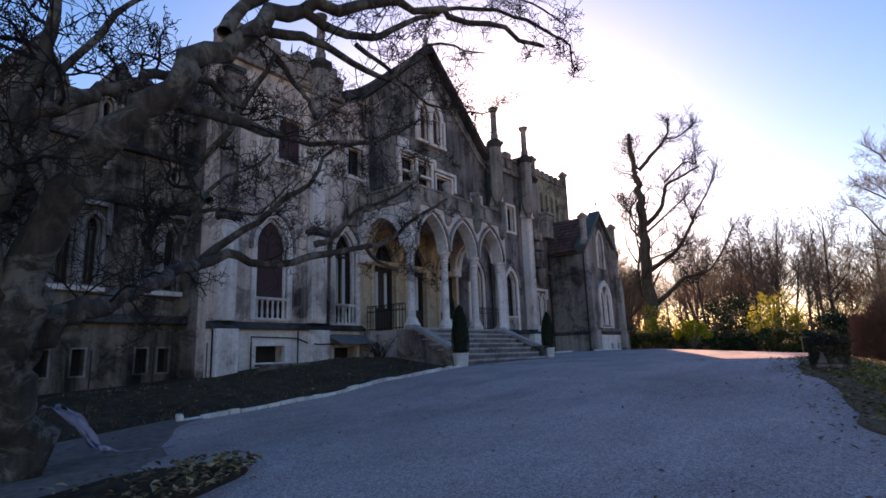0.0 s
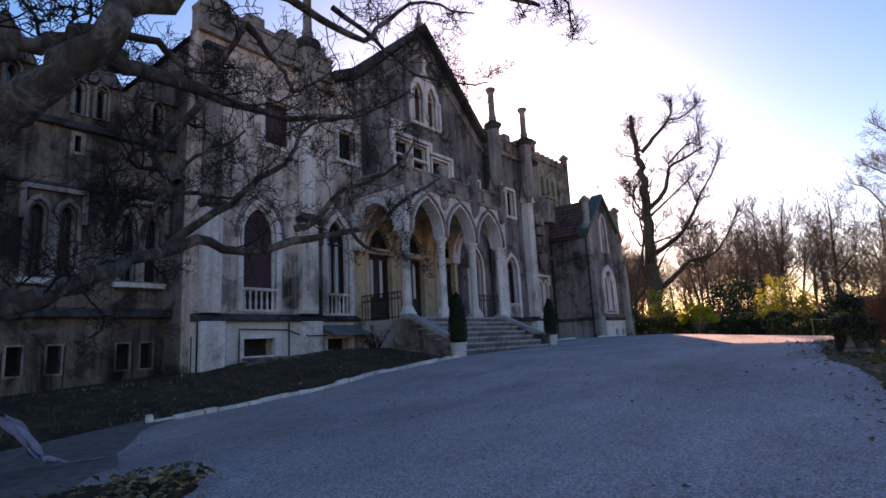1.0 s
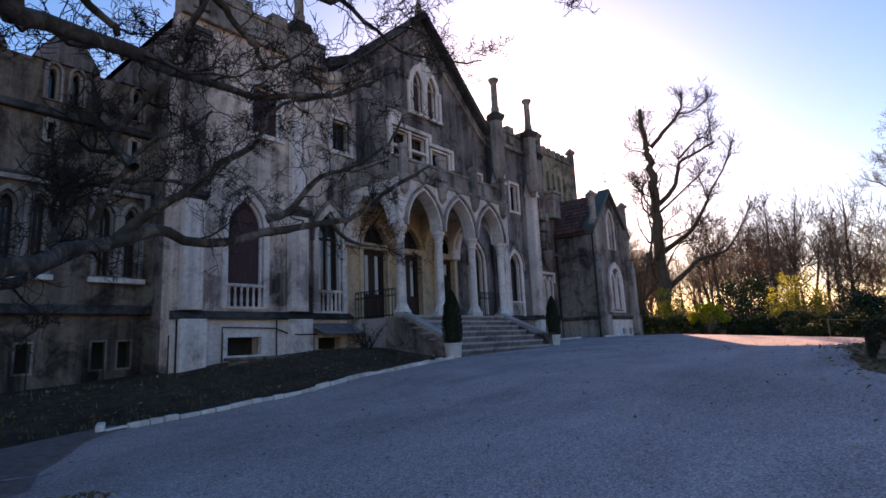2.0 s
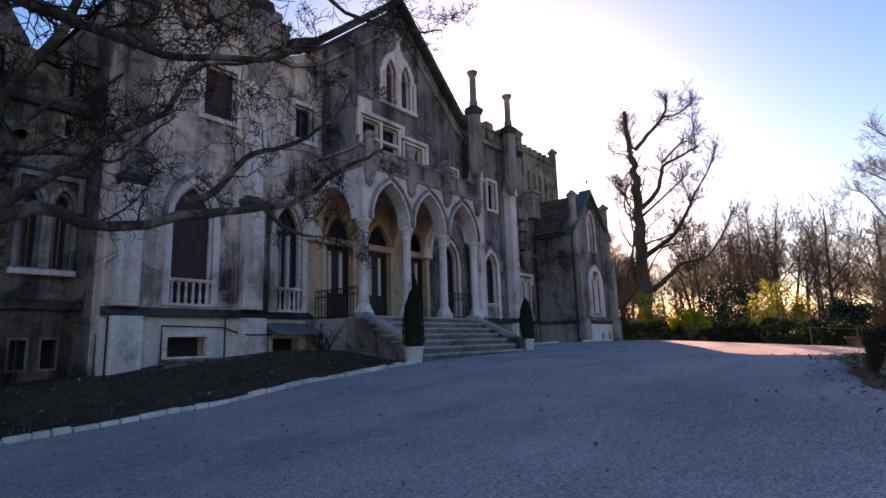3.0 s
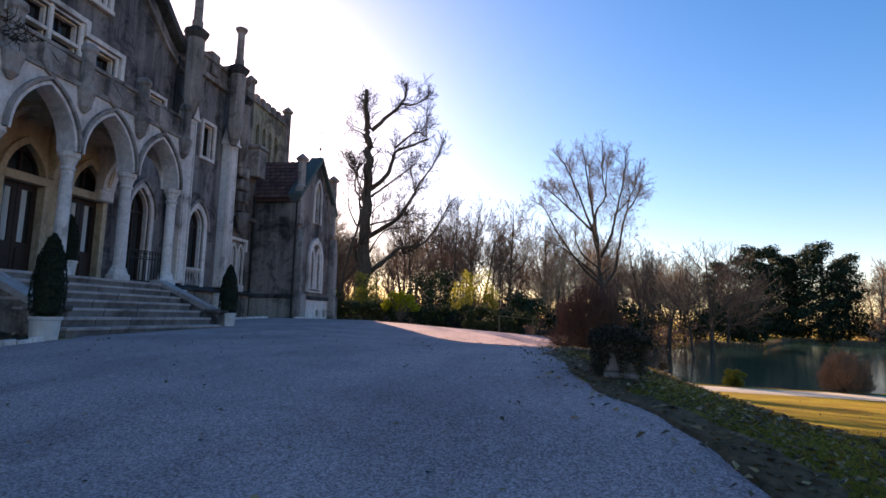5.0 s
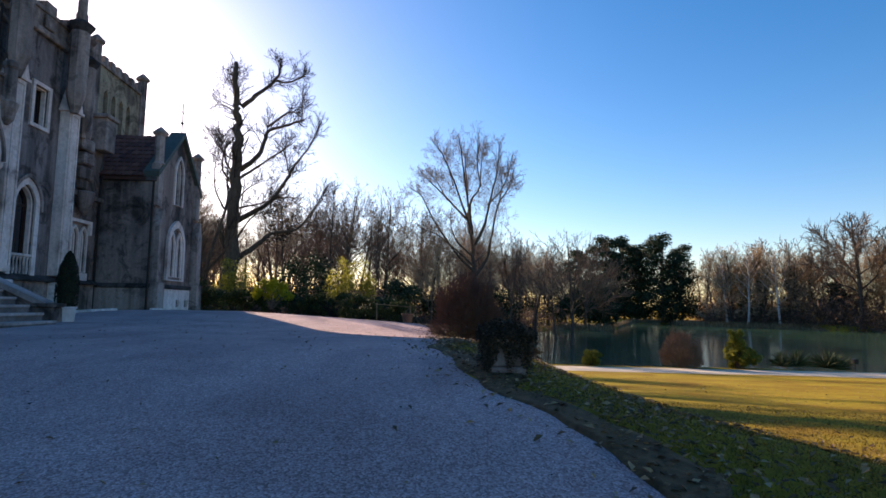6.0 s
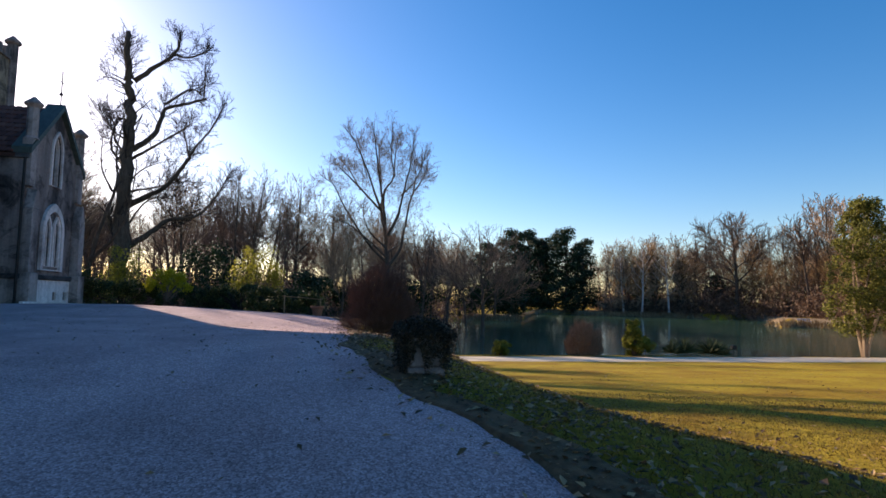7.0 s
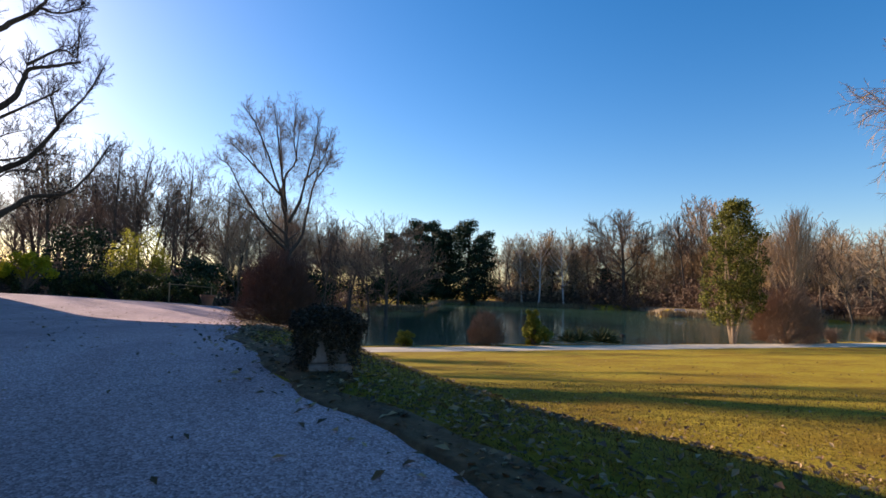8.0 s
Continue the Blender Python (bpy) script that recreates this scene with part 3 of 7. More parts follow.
right_holes = [h for h in top_holes if max(p[0] for p in h) >= 14.7]
prism(bm, FE, [(8.3, 7.3), (14.8, 7.3), (14.8, 11.95), (14.4, 11.65), (13.4, 11.1), (8.3, 11.1)], -0.5, 0.0, left_holes)
part("upper_wall", bm, RENDER_PALE, villa, "pale upper wall with black run-off stains")
bm = bmesh.new()
prism(bm, FE, [(14.8, 7.3), (23.4, 7.3), (23.4, 11.2), (22.6, 11.75), (GC, GA), (14.8, 11.95)], -0.5, 0.0, right_holes)
part("gable_wall", bm, RENDER_DARK, villa, "dark grey weathered render of the gable")
# windows of the main front
w = arched_window(FE, *win_low, trim=0.2, curtains=[(13.1, 13.32), (13.62, 13.74)])
baluster_rail(FE, win_low[0], win_low[1], 2.62, 3.4, 0.0, 6, w)
w = arched_window(FE, *win_big, trim=0.18, fill=WOOD_RED)
baluster_rail(FE, win_big[0], win_big[1], 2.7, 3.45, 0.0, 6, w)
square_window(FE, 13.62, 14.42, 8.35, 9.5, curtains=[(13.72, 13.9)])
square_window(FE, 10.55, 11.55, 8.15, 9.7, fill=WOOD_RED)
square_window(FE, 21.75, 22.55, 8.55, 9.25, trim=0.1)
square_window(FE, 16.65, 17.58, 8.2, 10.0, trim=0.055, transom=9.32)
square_window(FE, 17.7, 18.63, 8.2, 10.0, trim=0.055, transom=9.32)
square_window(FE, 18.98, 20.1, 8.2, 9.62, trim=0.09, transom=9.0)
# stepped label mould over the three lights
bm = bmesh.new()
prism(bm, FE, [(16.36, 9.2), (16.5, 9.2), (16.5, 10.12), (18.76, 10.12), (18.76, 9.76), (20.26, 9.76), (20.26, 9.0), (20.4, 9.0), (20.4, 9.9), (18.92, 9.9), (18.92, 10.27), (16.36, 10.27)], 0.0, 0.15)
part("label_mould", bm, STONE, villa, "pale stepped label mould over the three lights")
for u in (16.56, 17.64, 18.7):
    block("mullion", FE, (u - 0.055, u + 0.055, -0.2, 0.1, 8.2, 10.1), STONE, 0.012)
for a, b in ((16.62, 17.58), (17.7, 18.64)):
    block("transom", FE, (a, b, -0.18, 0.06, 9.27, 9.38), STONE, 0.012)
for a in (17.95, 18.84):
    arched_window(FE, a, a + 0.57, 11.1, 12.35, 13.0, trim=0.1, fill=WOOD_RED, hood=False)
# ogee head over the pair of gable windows
bm = bmesh.new()
ogee = [(17.7, 12.3), (17.78, 12.75), (18.05, 13.15), (18.42, 13.4), (18.6, 13.75), (GC, 14.2), (18.76, 13.75), (18.94, 13.4), (19.31, 13.15), (19.58, 12.75), (19.66, 12.3)]
prism(bm, FE, ogee, 0.0, 0.09, [arch(a, a + 0.57, 12.31, 12.35, 13.0) for a in (17.95, 18.84)])
part("ogee_head", bm, STONE, villa, "pale stone ogee head with finial")
bm = bmesh.new()
box(bm, FE, GC - 0.09, GC + 0.09, -0.02, 0.12, 13.9, 14.25)
box(bm, FE, GC - 0.15, GC + 0.15, -0.02, 0.16, 14.02, 14.12)
part("finial", bevel(bm), STONE, villa)
block("window_sill", FE, (17.6, 19.76, 0.0, 0.16, 10.92, 11.06), STONE)
block("jamb", FE, (17.62, 17.76, 0.0, 0.12, 11.06, 12.4), STONE)
block("jamb", FE, (19.6, 19.74, 0.0, 0.12, 11.06, 12.4), STONE)
block("mullion", FE, (18.54, 18.82, 0.0, 0.1, 11.06, 12.35), STONE)
bm = bmesh.new()
box(bm, FE, 16.4, 17.1, 0.02, 0.14, 10.2, 10.75)
part("stone_block", bevel(bm, 0.03), STONE, villa, "broken remnant of pale stone trim")

# basement openings
for a, b, c, d in ((9.8, 10.85, 1.42, 1.92), (12.85, 13.9, 1.42, 1.85)):
    fr = opening_trim(FE, "basement_window", rect(a, b, c, d), rect(a - 0.12, b + 0.12, c - 0.1, d + 0.12), -0.05, 0.22, PLINTH_WHITE, villa)
    bm = bmesh.new()
    box(bm, FE, a, b, -0.32, -0.3, c, d)
    part("pane", bm, INSIDE, fr, "dark unlit pane")

# doors behind the porch: timber screens with transom, fanlight and glass
for a, b in doors:
    dr = opening_trim(FE, "door", arch(a, b, 2.45, 5.0, 6.0), arch(a - 0.16, b + 0.16, 2.43, 5.0, 6.2), -0.02, 0.09, RENDER_WARM, villa, "tall glazed double door of dark red-brown timber with fanlight")
    bm = bmesh.new()
    box(bm, FE, a - 0.1, b + 0.1, -0.18, 0.12, 4.95, 5.18)
    part("transom", bevel(bm), RENDER_WARM, dr, "pale stone transom")
    c = (a + b) / 2
    for s0, s1 in ((a + 0.01, c - 0.01), (c + 0.01, b - 0.01)):
        bm = bmesh.new()
        prism(bm, FE, rect(s0, s1, 2.46, 4.94), -0.22, -0.15, [rect(s0 + 0.13, s1 - 0.13, 3.35, 4.78), ])
        box(bm, FE, s0 + 0.12, s1 - 0.12, -0.15, -0.125, 2.62, 3.2)
        leaf = part("door_leaf", bm, WOOD_DARK, dr)
        bm = bmesh.new()
        box(bm, FE, s0 + 0.12, s1 - 0.12, -0.2, -0.19, 3.34, 4.79)
        part("pane", bm, GLASS, leaf)
        e = s0 + 0.16 if s0 > c - 0.1 else s1 - 0.3
        bm = cloth(FE, e, e + 0.14, -0.188, 3.36, 4.77, 5)
        part("curtain", bm, CURTAIN, leaf, "pale curtain behind the glass")
    bm = bmesh.new()
    prism(bm, FE, arch(a + 0.02, b - 0.02, 5.18, 5.2, 5.95), -0.2, -0.19)
    part("fanlight", bm, GLASS, dr)
    bm = bmesh.new()
    prism(bm, FE, arch(a, b, 5.18, 5.2, 5.98), -0.19, -0.12, [arch(a + 0.1, b - 0.1, 5.25, 5.27, 5.82)])
    box(bm, FE, c - 0.03, c + 0.03, -0.19, -0.13, 5.2, 5.9)
    part("fanlight_frame", bm, WOOD_DARK, dr)
w = arched_window(FE, 21.35, 22.35, 2.45, 5.0, 5.85, trim=0.16)

# plinth: white painted base with dark string course
def plinth(F, u0, u1, holes=(), mat=None, top=2.42, bottom=0.3, out=0.12):
    bm = bmesh.new()
    prism(bm, F, rect(u0, u1, bottom, top), 0.0, out, holes)
    p = part("plinth", bm, mat or PLINTH_WHITE, villa, "flaking white plinth")
    bm = bmesh.new()
    prof = [(0.0, top), (out + 0.16, top), (out + 0.18, top + 0.06), (out + 0.1, top + 0.12), (0.0, top + 0.24)]
    a = [bm.verts.new(F(u0, d, v)) for d, v in prof]
    b = [bm.verts.new(F(u1, d, v)) for d, v in prof]
    n = len(prof)
    for i in range(n):
        bm.faces.new((a[i], a[(i + 1) % n], b[(i + 1) % n], b[i]))
    bm.faces.new(a)
    bm.faces.new(b)
    part("string_course", bm, DARK_BAND, villa, "black-stained string course")
    return p


plinth(FE, 8.3, 14.3, [rect(9.68, 10.97, 1.32, 2.04), rect(12.73, 14.02, 1.32, 1.97)])
plinth(FE, 20.5, 23.4, mat=STONE_GREY)


# pilasters with panels, and the round turret chimneys that rise from them
def pilaster(F, u0, u1, v0, v1, d, mat, gablet=False, base=True):
    bm = bmesh.new()
    box(bm, F, u0, u1, 0.0, d, v0, v1)
    part("pilaster", bevel(bm, 0.02), mat, villa, "pale stone pilaster")
    bm = bmesh.new()
    prism(bm, F, rect(u0 + 0.05, u1 - 0.05, v0 + 0.1, v1 - 0.12), d, d + 0.035, [rect(u0 + 0.12, u1 - 0.12, v0 + 0.2, v1 - 0.25)])
    part("panel", bm, mat, villa)
    bm = bmesh.new()
    if gablet:
        c = (u0 + u1) / 2
        prism(bm, F, [(u0 - 0.06, v1), (u1 + 0.06, v1), (u1 - 0.02, v1 + 0.25), (c + 0.04, v1 + 0.95), (c - 0.04, v1 + 0.95), (u0 + 0.02, v1 + 0.25)], 0.0, d + 0.06)
        box(bm, F, u0 - 0.09, u1 + 0.09, 0, d + 0.1, v1 - 0.1, v1)
        part("gablet", bm, mat, villa, "pointed stone gablet")
    else:
        box(bm, F, u0 - 0.08, u1 + 0.08, 0, d + 0.1, v1 - 0.02, v1 + 0.14)
        box(bm, F, u0 - 0.03, u1 + 0.03, 0, d + 0.05, v1 - 0.1, v1 - 0.02)
        part("capital", bevel(bm), DARK_BAND, villa)
    if base:
        bm = bmesh.new()
        box(bm, F, u0 - 0.08, u1 + 0.08, 0.12, d + 0.1, 0.9, 2.42)
        part("pedestal", bevel(bm, 0.02), PLINTH_WHITE, villa, "white painted pedestal")


def turret(x, y, z0, z1, top, r=0.32, mat=None):
    """Octagonal shaft with moulded ring and a slender round chimney."""
    mat = mat or STONE_GREY
    bm = bmesh.new()
    lathe(bm, (x, y, 0), [(r * 0.4, z0 - 0.7), (r * 0.75, z0 - 0.3), (r, z0), (r, z1 - 0.1)], 8, math.pi / 8)
    t = part("turret", bm, mat, villa, "octagonal stone turret shaft with chimney")
    bm = bmesh.new()
    lathe(bm, (x, y, 0), [(r, z1 - 0.18), (r * 1.35, z1), (r * 1.45, z1 + 0.12), (r * 1.0, z1 + 0.22), (r * 0.68, z1 + 0.3)], 8, math.pi / 8)
    part("ring", bm, DARK_BAND, t, "dark moulded ring")
    bm = bmesh.new()
    lathe(bm, (x, y, 0), [(r * 0.62, z1 + 0.2), (r * 0.62, z1 + 0.55), (r * 0.5, z1 + 0.6), (r * 0.47, top - 0.22), (r * 0.62, top - 0.18), (r * 0.8, top - 0.06), (r * 0.8, top), (r * 0.3, top + 0.05)], 12)
    part("shaft", bm, mat, t, smooth=False)


pilaster(FE, 11.82, 12.45, 2.66, 5.75, 0.3, STONE)
pilaster(FE, 11.88, 12.40, 6.0, 9.4, 0.24, STONE, gablet=True, base=False)
pilaster(FE, 8.5, 9.05, 2.66, 5.75, 0.3, STONE)
pilaster(FE, 8.5, 9.05, 5.95, 10.6, 0.2, RENDER_WING, base=False)
turret(XF + 0.2, 12.15, 9.9, 12.1, 14.2)
turret(XF + 0.55, 23.35, 9.6, 12.2, 14.25, 0.33)
turret(XF + 0.55, 26.45, 9.5, 12.15, 14.15, 0.33)
pilaster(FE, 23.5, 24.05, 2.66, 9.1, 0.4, STONE, gablet=True)
pilaster(FE, 26.5, 27.1, 2.66, 9.0, 0.4, STONE, gablet=True)

# gable coping: two raking beams, and the inner pale moulding line
def raking(F, pts, w, d0, d1, mat, name, label=""):
    bm = bmesh.new()
    up = [(u, v + w) for u, v in pts]
    prism(bm, F, pts + up[::-1], d0, d1)
    return part(name, bm, mat, villa, label)


raking(FE, [(13.3, 11.25), (14.3, 11.75), (GC, GA + 0.05), (22.7, 11.85), (23.2, 11.45)], 0.34, -0.55, 0.3, DARK_BAND, "gable_coping", "dark raking coping of the gable")
raking(FE, [(12.5, 10.7), (13.5, 10.72), (14.5, 11.15), (GC, 14.55), (22.45, 11.2), (23.4, 10.7)], 0.12, 0.0, 0.13, STONE_GREY, "gable_moulding", "pale raking moulding")
bm = bmesh.new()
lathe(bm, (XF - 0.1, GC, GA + 0.3), [(0.16, 0), (0.2, 0.25), (0.1, 0.35), (0.14, 0.5), (0.03, 0.9), (0.02, 1.3)], 8)
part("gable_finial", bm, STONE_GREY, villa)
# parapet with relief blocks right of the gable, and left over the side bay
for u0, u1, z in ((23.4, 27.5, 11.2), (8.3, 13.4, 11.1)):
    par = block("parapet", FE, (u0, u1, -0.4, 0.05, z + 0.2, z + 0.87), STONE_GREY, 0.02, None, "crenellated grey stone parapet")
    block("cornice", FE, (u0, u1, -0.5, 0.16, z, z + 0.22), STONE_GREY, 0.03, par)
    block("coping", FE, (u0, u1, -0.45, 0.12, z + 0.85, z + 1.0), STONE_GREY, 0.02, par)
    n = int((u1 - u0) / 1.1)
    for i in range(n):
        a = u0 + (u1 - u0) * (i + 0.25) / n
        block("relief", FE, (a, a + 0.5, 0.04, 0.16, z + 0.3, z + 0.8), STONE_GREY, 0.03, par)
        block("merlon", FE, (a, a + 0.6, -0.4, 0.12, z + 0.99, z + 1.3), STONE_GREY, 0.02, par)

# -- bay right of the gable --
bm = bmesh.new()
b_holes = [arch(24.55, 25.55, 2.5, 5.05, 5.75), rect(25.0, 25.75, 7.95, 9.35)]
prism(bm, FE, rect(23.4, 27.5, 0.6, 11.2), -0.5, 0.0, b_holes)
part("wall", bm, RENDER_DARK, villa, "blue-grey stained render")
w = arched_window(FE, 24.55, 25.55, 2.5, 5.05, 5.75, trim=0.2)
baluster_rail(FE, 24.55, 25.55, 2.5, 3.35, 0.0, 6, w)
square_window(FE, 25.0, 25.75, 7.95, 9.35, trim=0.13)
plinth(FE, 23.4, 27.5, mat=STONE_GREY)

# -- recessed bay beside the wing, with paired lancets and a niche --
FR = face_east(-15.3)
bm = bmesh.new()
prism(bm, FR, rect(27.5, 30.2, 0.6, 8.2), -0.5, 0.0, [arch(28.25, 28.65, 2.95, 4.3, 4.75), arch(28.85, 29.25, 2.95, 4.3, 4.75)])
part("wall", bm, RENDER_WING, villa)
for a in (28.25, 28.85):
    arched_window(FR, a, a + 0.4, 2.95, 4.3, 4.75, trim=0.08, hood=False, bars=False)
bm = bmesh.new()
prism(bm, FR, [(28.0, 4.5), (28.12, 4.5), (28.12, 4.95), (29.38, 4.95), (29.38, 4.5), (29.5, 4.5), (29.5, 5.08), (28.0, 5.08)], 0.0, 0.13)
part("label_mould", bm, STONE, villa)
block("window_sill", FR, (28.1, 29.4, 0.0, 0.12, 2.55, 2.9), STONE, 0.02)
block("string_course", FR, (27.5, 30.2, 0.0, 0.2, 6.0, 6.2), STONE_GREY, 0.02)
plinth(FR, 27.5, 30.2, mat=STONE_GREY)
# carved crest: a stepped stack of stone over a corbel
bm = bmesh.new()
for v, w_, d in ((6.3, 0.5, 0.25), (6.7, 0.9, 0.35), (7.3, 0.7, 0.4), (7.9, 0.9, 0.32), (8.4, 0.5, 0.25)):
    box(bm, FR, 28.5 - w_ / 2, 28.5 + w_ / 2, 0.0, d, v, v + 0.5)
lathe(bm, (-15.0, 28.5, 5.2), [(0.06, 0), (0.2, 0.25), (0.34, 0.6), (0.4, 1.0)], 8)
part("crest", bevel(bm, 0.05), STONE_GREY, villa, "weathered carved stone crest")
bm = bmesh.new()
box(bm, FR, 29.3, 30.1, -0.1, 0.5, 8.2, 9.6)
box(bm, FR, 29.2, 30.2, -0.2, 0.6, 9.6, 9.78)
part("chimney_block", bevel(bm, 0.03), STONE_GREY, villa)
turret(-15.0, 28.0, 9.0, 11.4, 12.4, 0.3)

# -- porch: three arches to the front, one to the side, on round columns --
XP = -12.5
COLS = [14.35, 16.25, 18.15, 20.05]
FP = face_east(XP + 0.22)
bm = bmesh.new()
prism(bm, FP, arcade(14.1, 20.3, 5.3, 6.85, [arch(a + 0.15, b - 0.15, 5.3, 5.32, 6.58) for a, b in zip(COLS, COLS[1:])]), -0.44, 0.0)
porch = part("porch", bm, STONE, villa, "pale stone arcade of pointed arches")
for a, b in zip(COLS, COLS[1:]):
    for k, d in ((0.0, 0.06), (0.1, 0.11)):
        bm = bmesh.new()
        o = arch(a + 0.08 - k, b - 0.08 + k, 5.3, 5.32, 6.66 + k * 1.2)
        i = arch(a + 0.15 - k, b - 0.15 + k, 5.3, 5.32, 6.58 + k * 1.2)
        prism(bm, FP, o[1:] + [o[0]] + [i[0]] + i[:0:-1], 0.0, d)
        part("arch_moulding", bm, STONE if k == 0 else STONE_GREY, porch)
for y0, F in ((14.13, face_south(14.13)), (20.27, face_north(20.27))):
    bm = bmesh.new()
    prism(bm, F, arcade(XF + 0.02, XP - 0.22, 5.3, 6.85, [arch(XF + 0.3, XP - 0.26, 5.3, 5.32, 6.5)]), -0.44, 0.0)
    sd = part("side_arch", bm, STONE, porch)
    bm = bmesh.new()
    o, i = arch(XF + 0.2, XP - 0.17, 5.3, 5.32, 6.6), arch(XF + 0.3, XP - 0.26, 5.3, 5.32, 6.5)
    prism(bm, F, o[1:] + [o[0]] + [i[0]] + i[:0:-1], 0.0, 0.06)
    part("arch_moulding", bm, STONE, porch)
    bm = bmesh.new()
    box(bm, F, XF + 0.02, XF + 0.3, -0.5, 0.06, 4.95, 5.3)
    part("corbel", bevel(bm, 0.04), STONE, porch)
for y in COLS:
    bm = bmesh.new()
    lathe(bm, (XP, y, 2.4), [(0.17, 0.34), (0.145, 0.4), (0.135, 2.46), (0.165, 2.49), (0.165, 2.54), (0.14, 2.57), (0.19, 2.74), (0.235, 2.8), (0.235, 2.9)], 14)
    lathe(bm, (XP, y, 2.4), [(0.3, 0), (0.3, 0.14), (0.25, 0.18), (0.2, 0.3), (0.2, 0.34)], 8, math.pi / 8)
    part("column", bm, STONE, porch, "slender round stone column with moulded capital", smooth=False)
# vault over the porch, plain ceiling with ribs
bm = bmesh.new()
box(bm, FE, 14.3, 20.1, 0.02, 2.3, 6.62, 6.8)
part("porch_ceiling", bm, RENDER_WARM, porch, "ochre plaster vault")
for y in COLS:
    bm = bmesh.new()
    prism(bm, face_south(y + 0.07), [(XF + 0.05, 5.2), (XF + 0.25, 5.2), (XF + 0.5, 6.0), (XF + 1.2, 6.5), (XP - 0.9, 6.5), (XP - 0.3, 6.0), (XP - 0.15, 5.3), (XP - 0.15, 6.62), (XF + 0.05, 6.62)], 0.0, 0.14)
    part("vault_rib", bm, RENDER_WARM, porch)
# parapet of the balcony with octagonal posts, shields and pendants
for F, u0, u1 in ((FP, 14.05, 20.35), (face_south(14.13), XF, XP - 0.2), (face_north(20.27), XF, XP - 0.2)):
    block("cornice", F, (u0, u1, -0.5, 0.05, 6.85, 6.98), STONE_GREY, 0.012, porch)
    block("balcony_parapet", F, (u0 + 0.02, u1 - 0.02, -0.34, -0.06, 6.98, 7.5), STONE_GREY, 0.012, porch, "grey weathered balcony parapet")
    block("coping", F, (u0, u1, -0.4, 0.0, 7.5, 7.6), STONE_GREY, 0.012, porch)
for i, y in enumerate(COLS + [14.25]):
    x = XP + 0.26 if i < 4 else XF + 0.2
    bm = bmesh.new()
    lathe(bm, (x, y, 0), [(0.05, 6.28), (0.16, 6.42), (0.18, 6.58), (0.22, 6.72), (0.24, 6.86), (0.16, 6.92), (0.15, 7.75), (0.2, 7.82), (0.2, 7.92), (0.1, 8.0)], 8, math.pi / 8)
    part("parapet_post", bm, STONE_GREY, porch, "octagonal parapet post with pendant")
for a, b in zip(COLS, COLS[1:]):
    c = (a + b) / 2
    bm = bmesh.new()
    prism(bm, FP, [(c - 0.3, 7.45), (c - 0.3, 7.0), (c - 0.16, 6.84), (c, 6.76), (c + 0.16, 6.84), (c + 0.3, 7.0), (c + 0.3, 7.45)], -0.06, 0.08)
    part("shield", bevel(bm, 0.02), STONE_GREY, porch, "plain stone shield")
bm = bmesh.new()
box(bm, FE, 14.12, 20.28, 0.02, 2.7, 1.0, 2.38)
part("porch_floor", bm, STONE_STEP, porch, "raised stone porch floor")
bm = bmesh.new()
box(bm, FE, 15.6, 18.6, 2.2, 2.66, 2.382, 2.40)
part("doormat", bm, RED_CARPET, porch, "dark red carpet runner")


def iron_railing(F, u0, u1, z0, z1, n):
    rl = empty("railing", "black wrought iron railing at the porch", "railing", "porch railings", at=F((u0 + u1) / 2, 0, z0))
    bm = bmesh.new()
    for z in (z0 + 0.06, z1 - 0.22, z1):
        box(bm, F, u0, u1, -0.015, 0.015, z - 0.015, z + 0.015)
    part("rail", bm, IRON, rl)
    for i in range(n + 1):
        u = u0 + (u1 - u0) * i / n
        bm = bmesh.new()
        box(bm, F, u - 0.009, u + 0.009, -0.009, 0.009, z0, z1)
        part("bar", bm, IRON, rl)
    for i in range(n):
        u = u0 + (u1 - u0) * (i + 0.5) / n
        bm = bmesh.new()
        r = min(0.1, (u1 - u0) / n * 0.5)
        tube_bm(bm, [F(u + r * math.cos(a), 0, z1 - 0.11 + r * math.sin(a)) for a in [k * math.pi / 5 for k in range(11)]], 0.008, 4)
        part("scroll", bm, IRON, rl)


iron_railing(face_east(XP), 18.45, 19.8, 2.4, 3.3, 11)
iron_railing(face_south(14.35), XF + 0.3, XP - 0.3, 2.4, 3.3, 13)

# -- entrance steps with cheek walls --
stairs = empty("entrance_stairs", "broad worn stone entrance steps with sloping cheek walls", "stairs", at=(-11, 16.5, 1.1))
NS, SZ0, SZ1, SX0, SX1 = 7, 1.12, 2.38, -9.95, -12.15
rnd = random.Random(4)
for i in range(NS):
    z1 = SZ0 + (SZ1 - SZ0) * (i + 1) / NS
    x1 = SX0 + (SX1 - SX0) * i / NS
    y = 13.98 - 0.0
    ends = [13.98]
    while ends[-1] < 18.0:
        ends.append(ends[-1] + rnd.uniform(0.9, 1.7))
    ends[-1] = 19.0
    for a, b in zip(ends, ends[1:]):
        bm = bmesh.new()
        dz = rnd.uniform(-0.006, 0.006)
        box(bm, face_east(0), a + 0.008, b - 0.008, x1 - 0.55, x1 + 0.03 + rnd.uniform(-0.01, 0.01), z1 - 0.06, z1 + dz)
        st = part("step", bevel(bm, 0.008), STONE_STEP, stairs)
        # upright face, its shade painted as darker stone
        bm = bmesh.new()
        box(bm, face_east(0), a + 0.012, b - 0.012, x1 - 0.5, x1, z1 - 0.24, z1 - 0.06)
        part("riser", bm, STONE_STEP_SHADED, st)
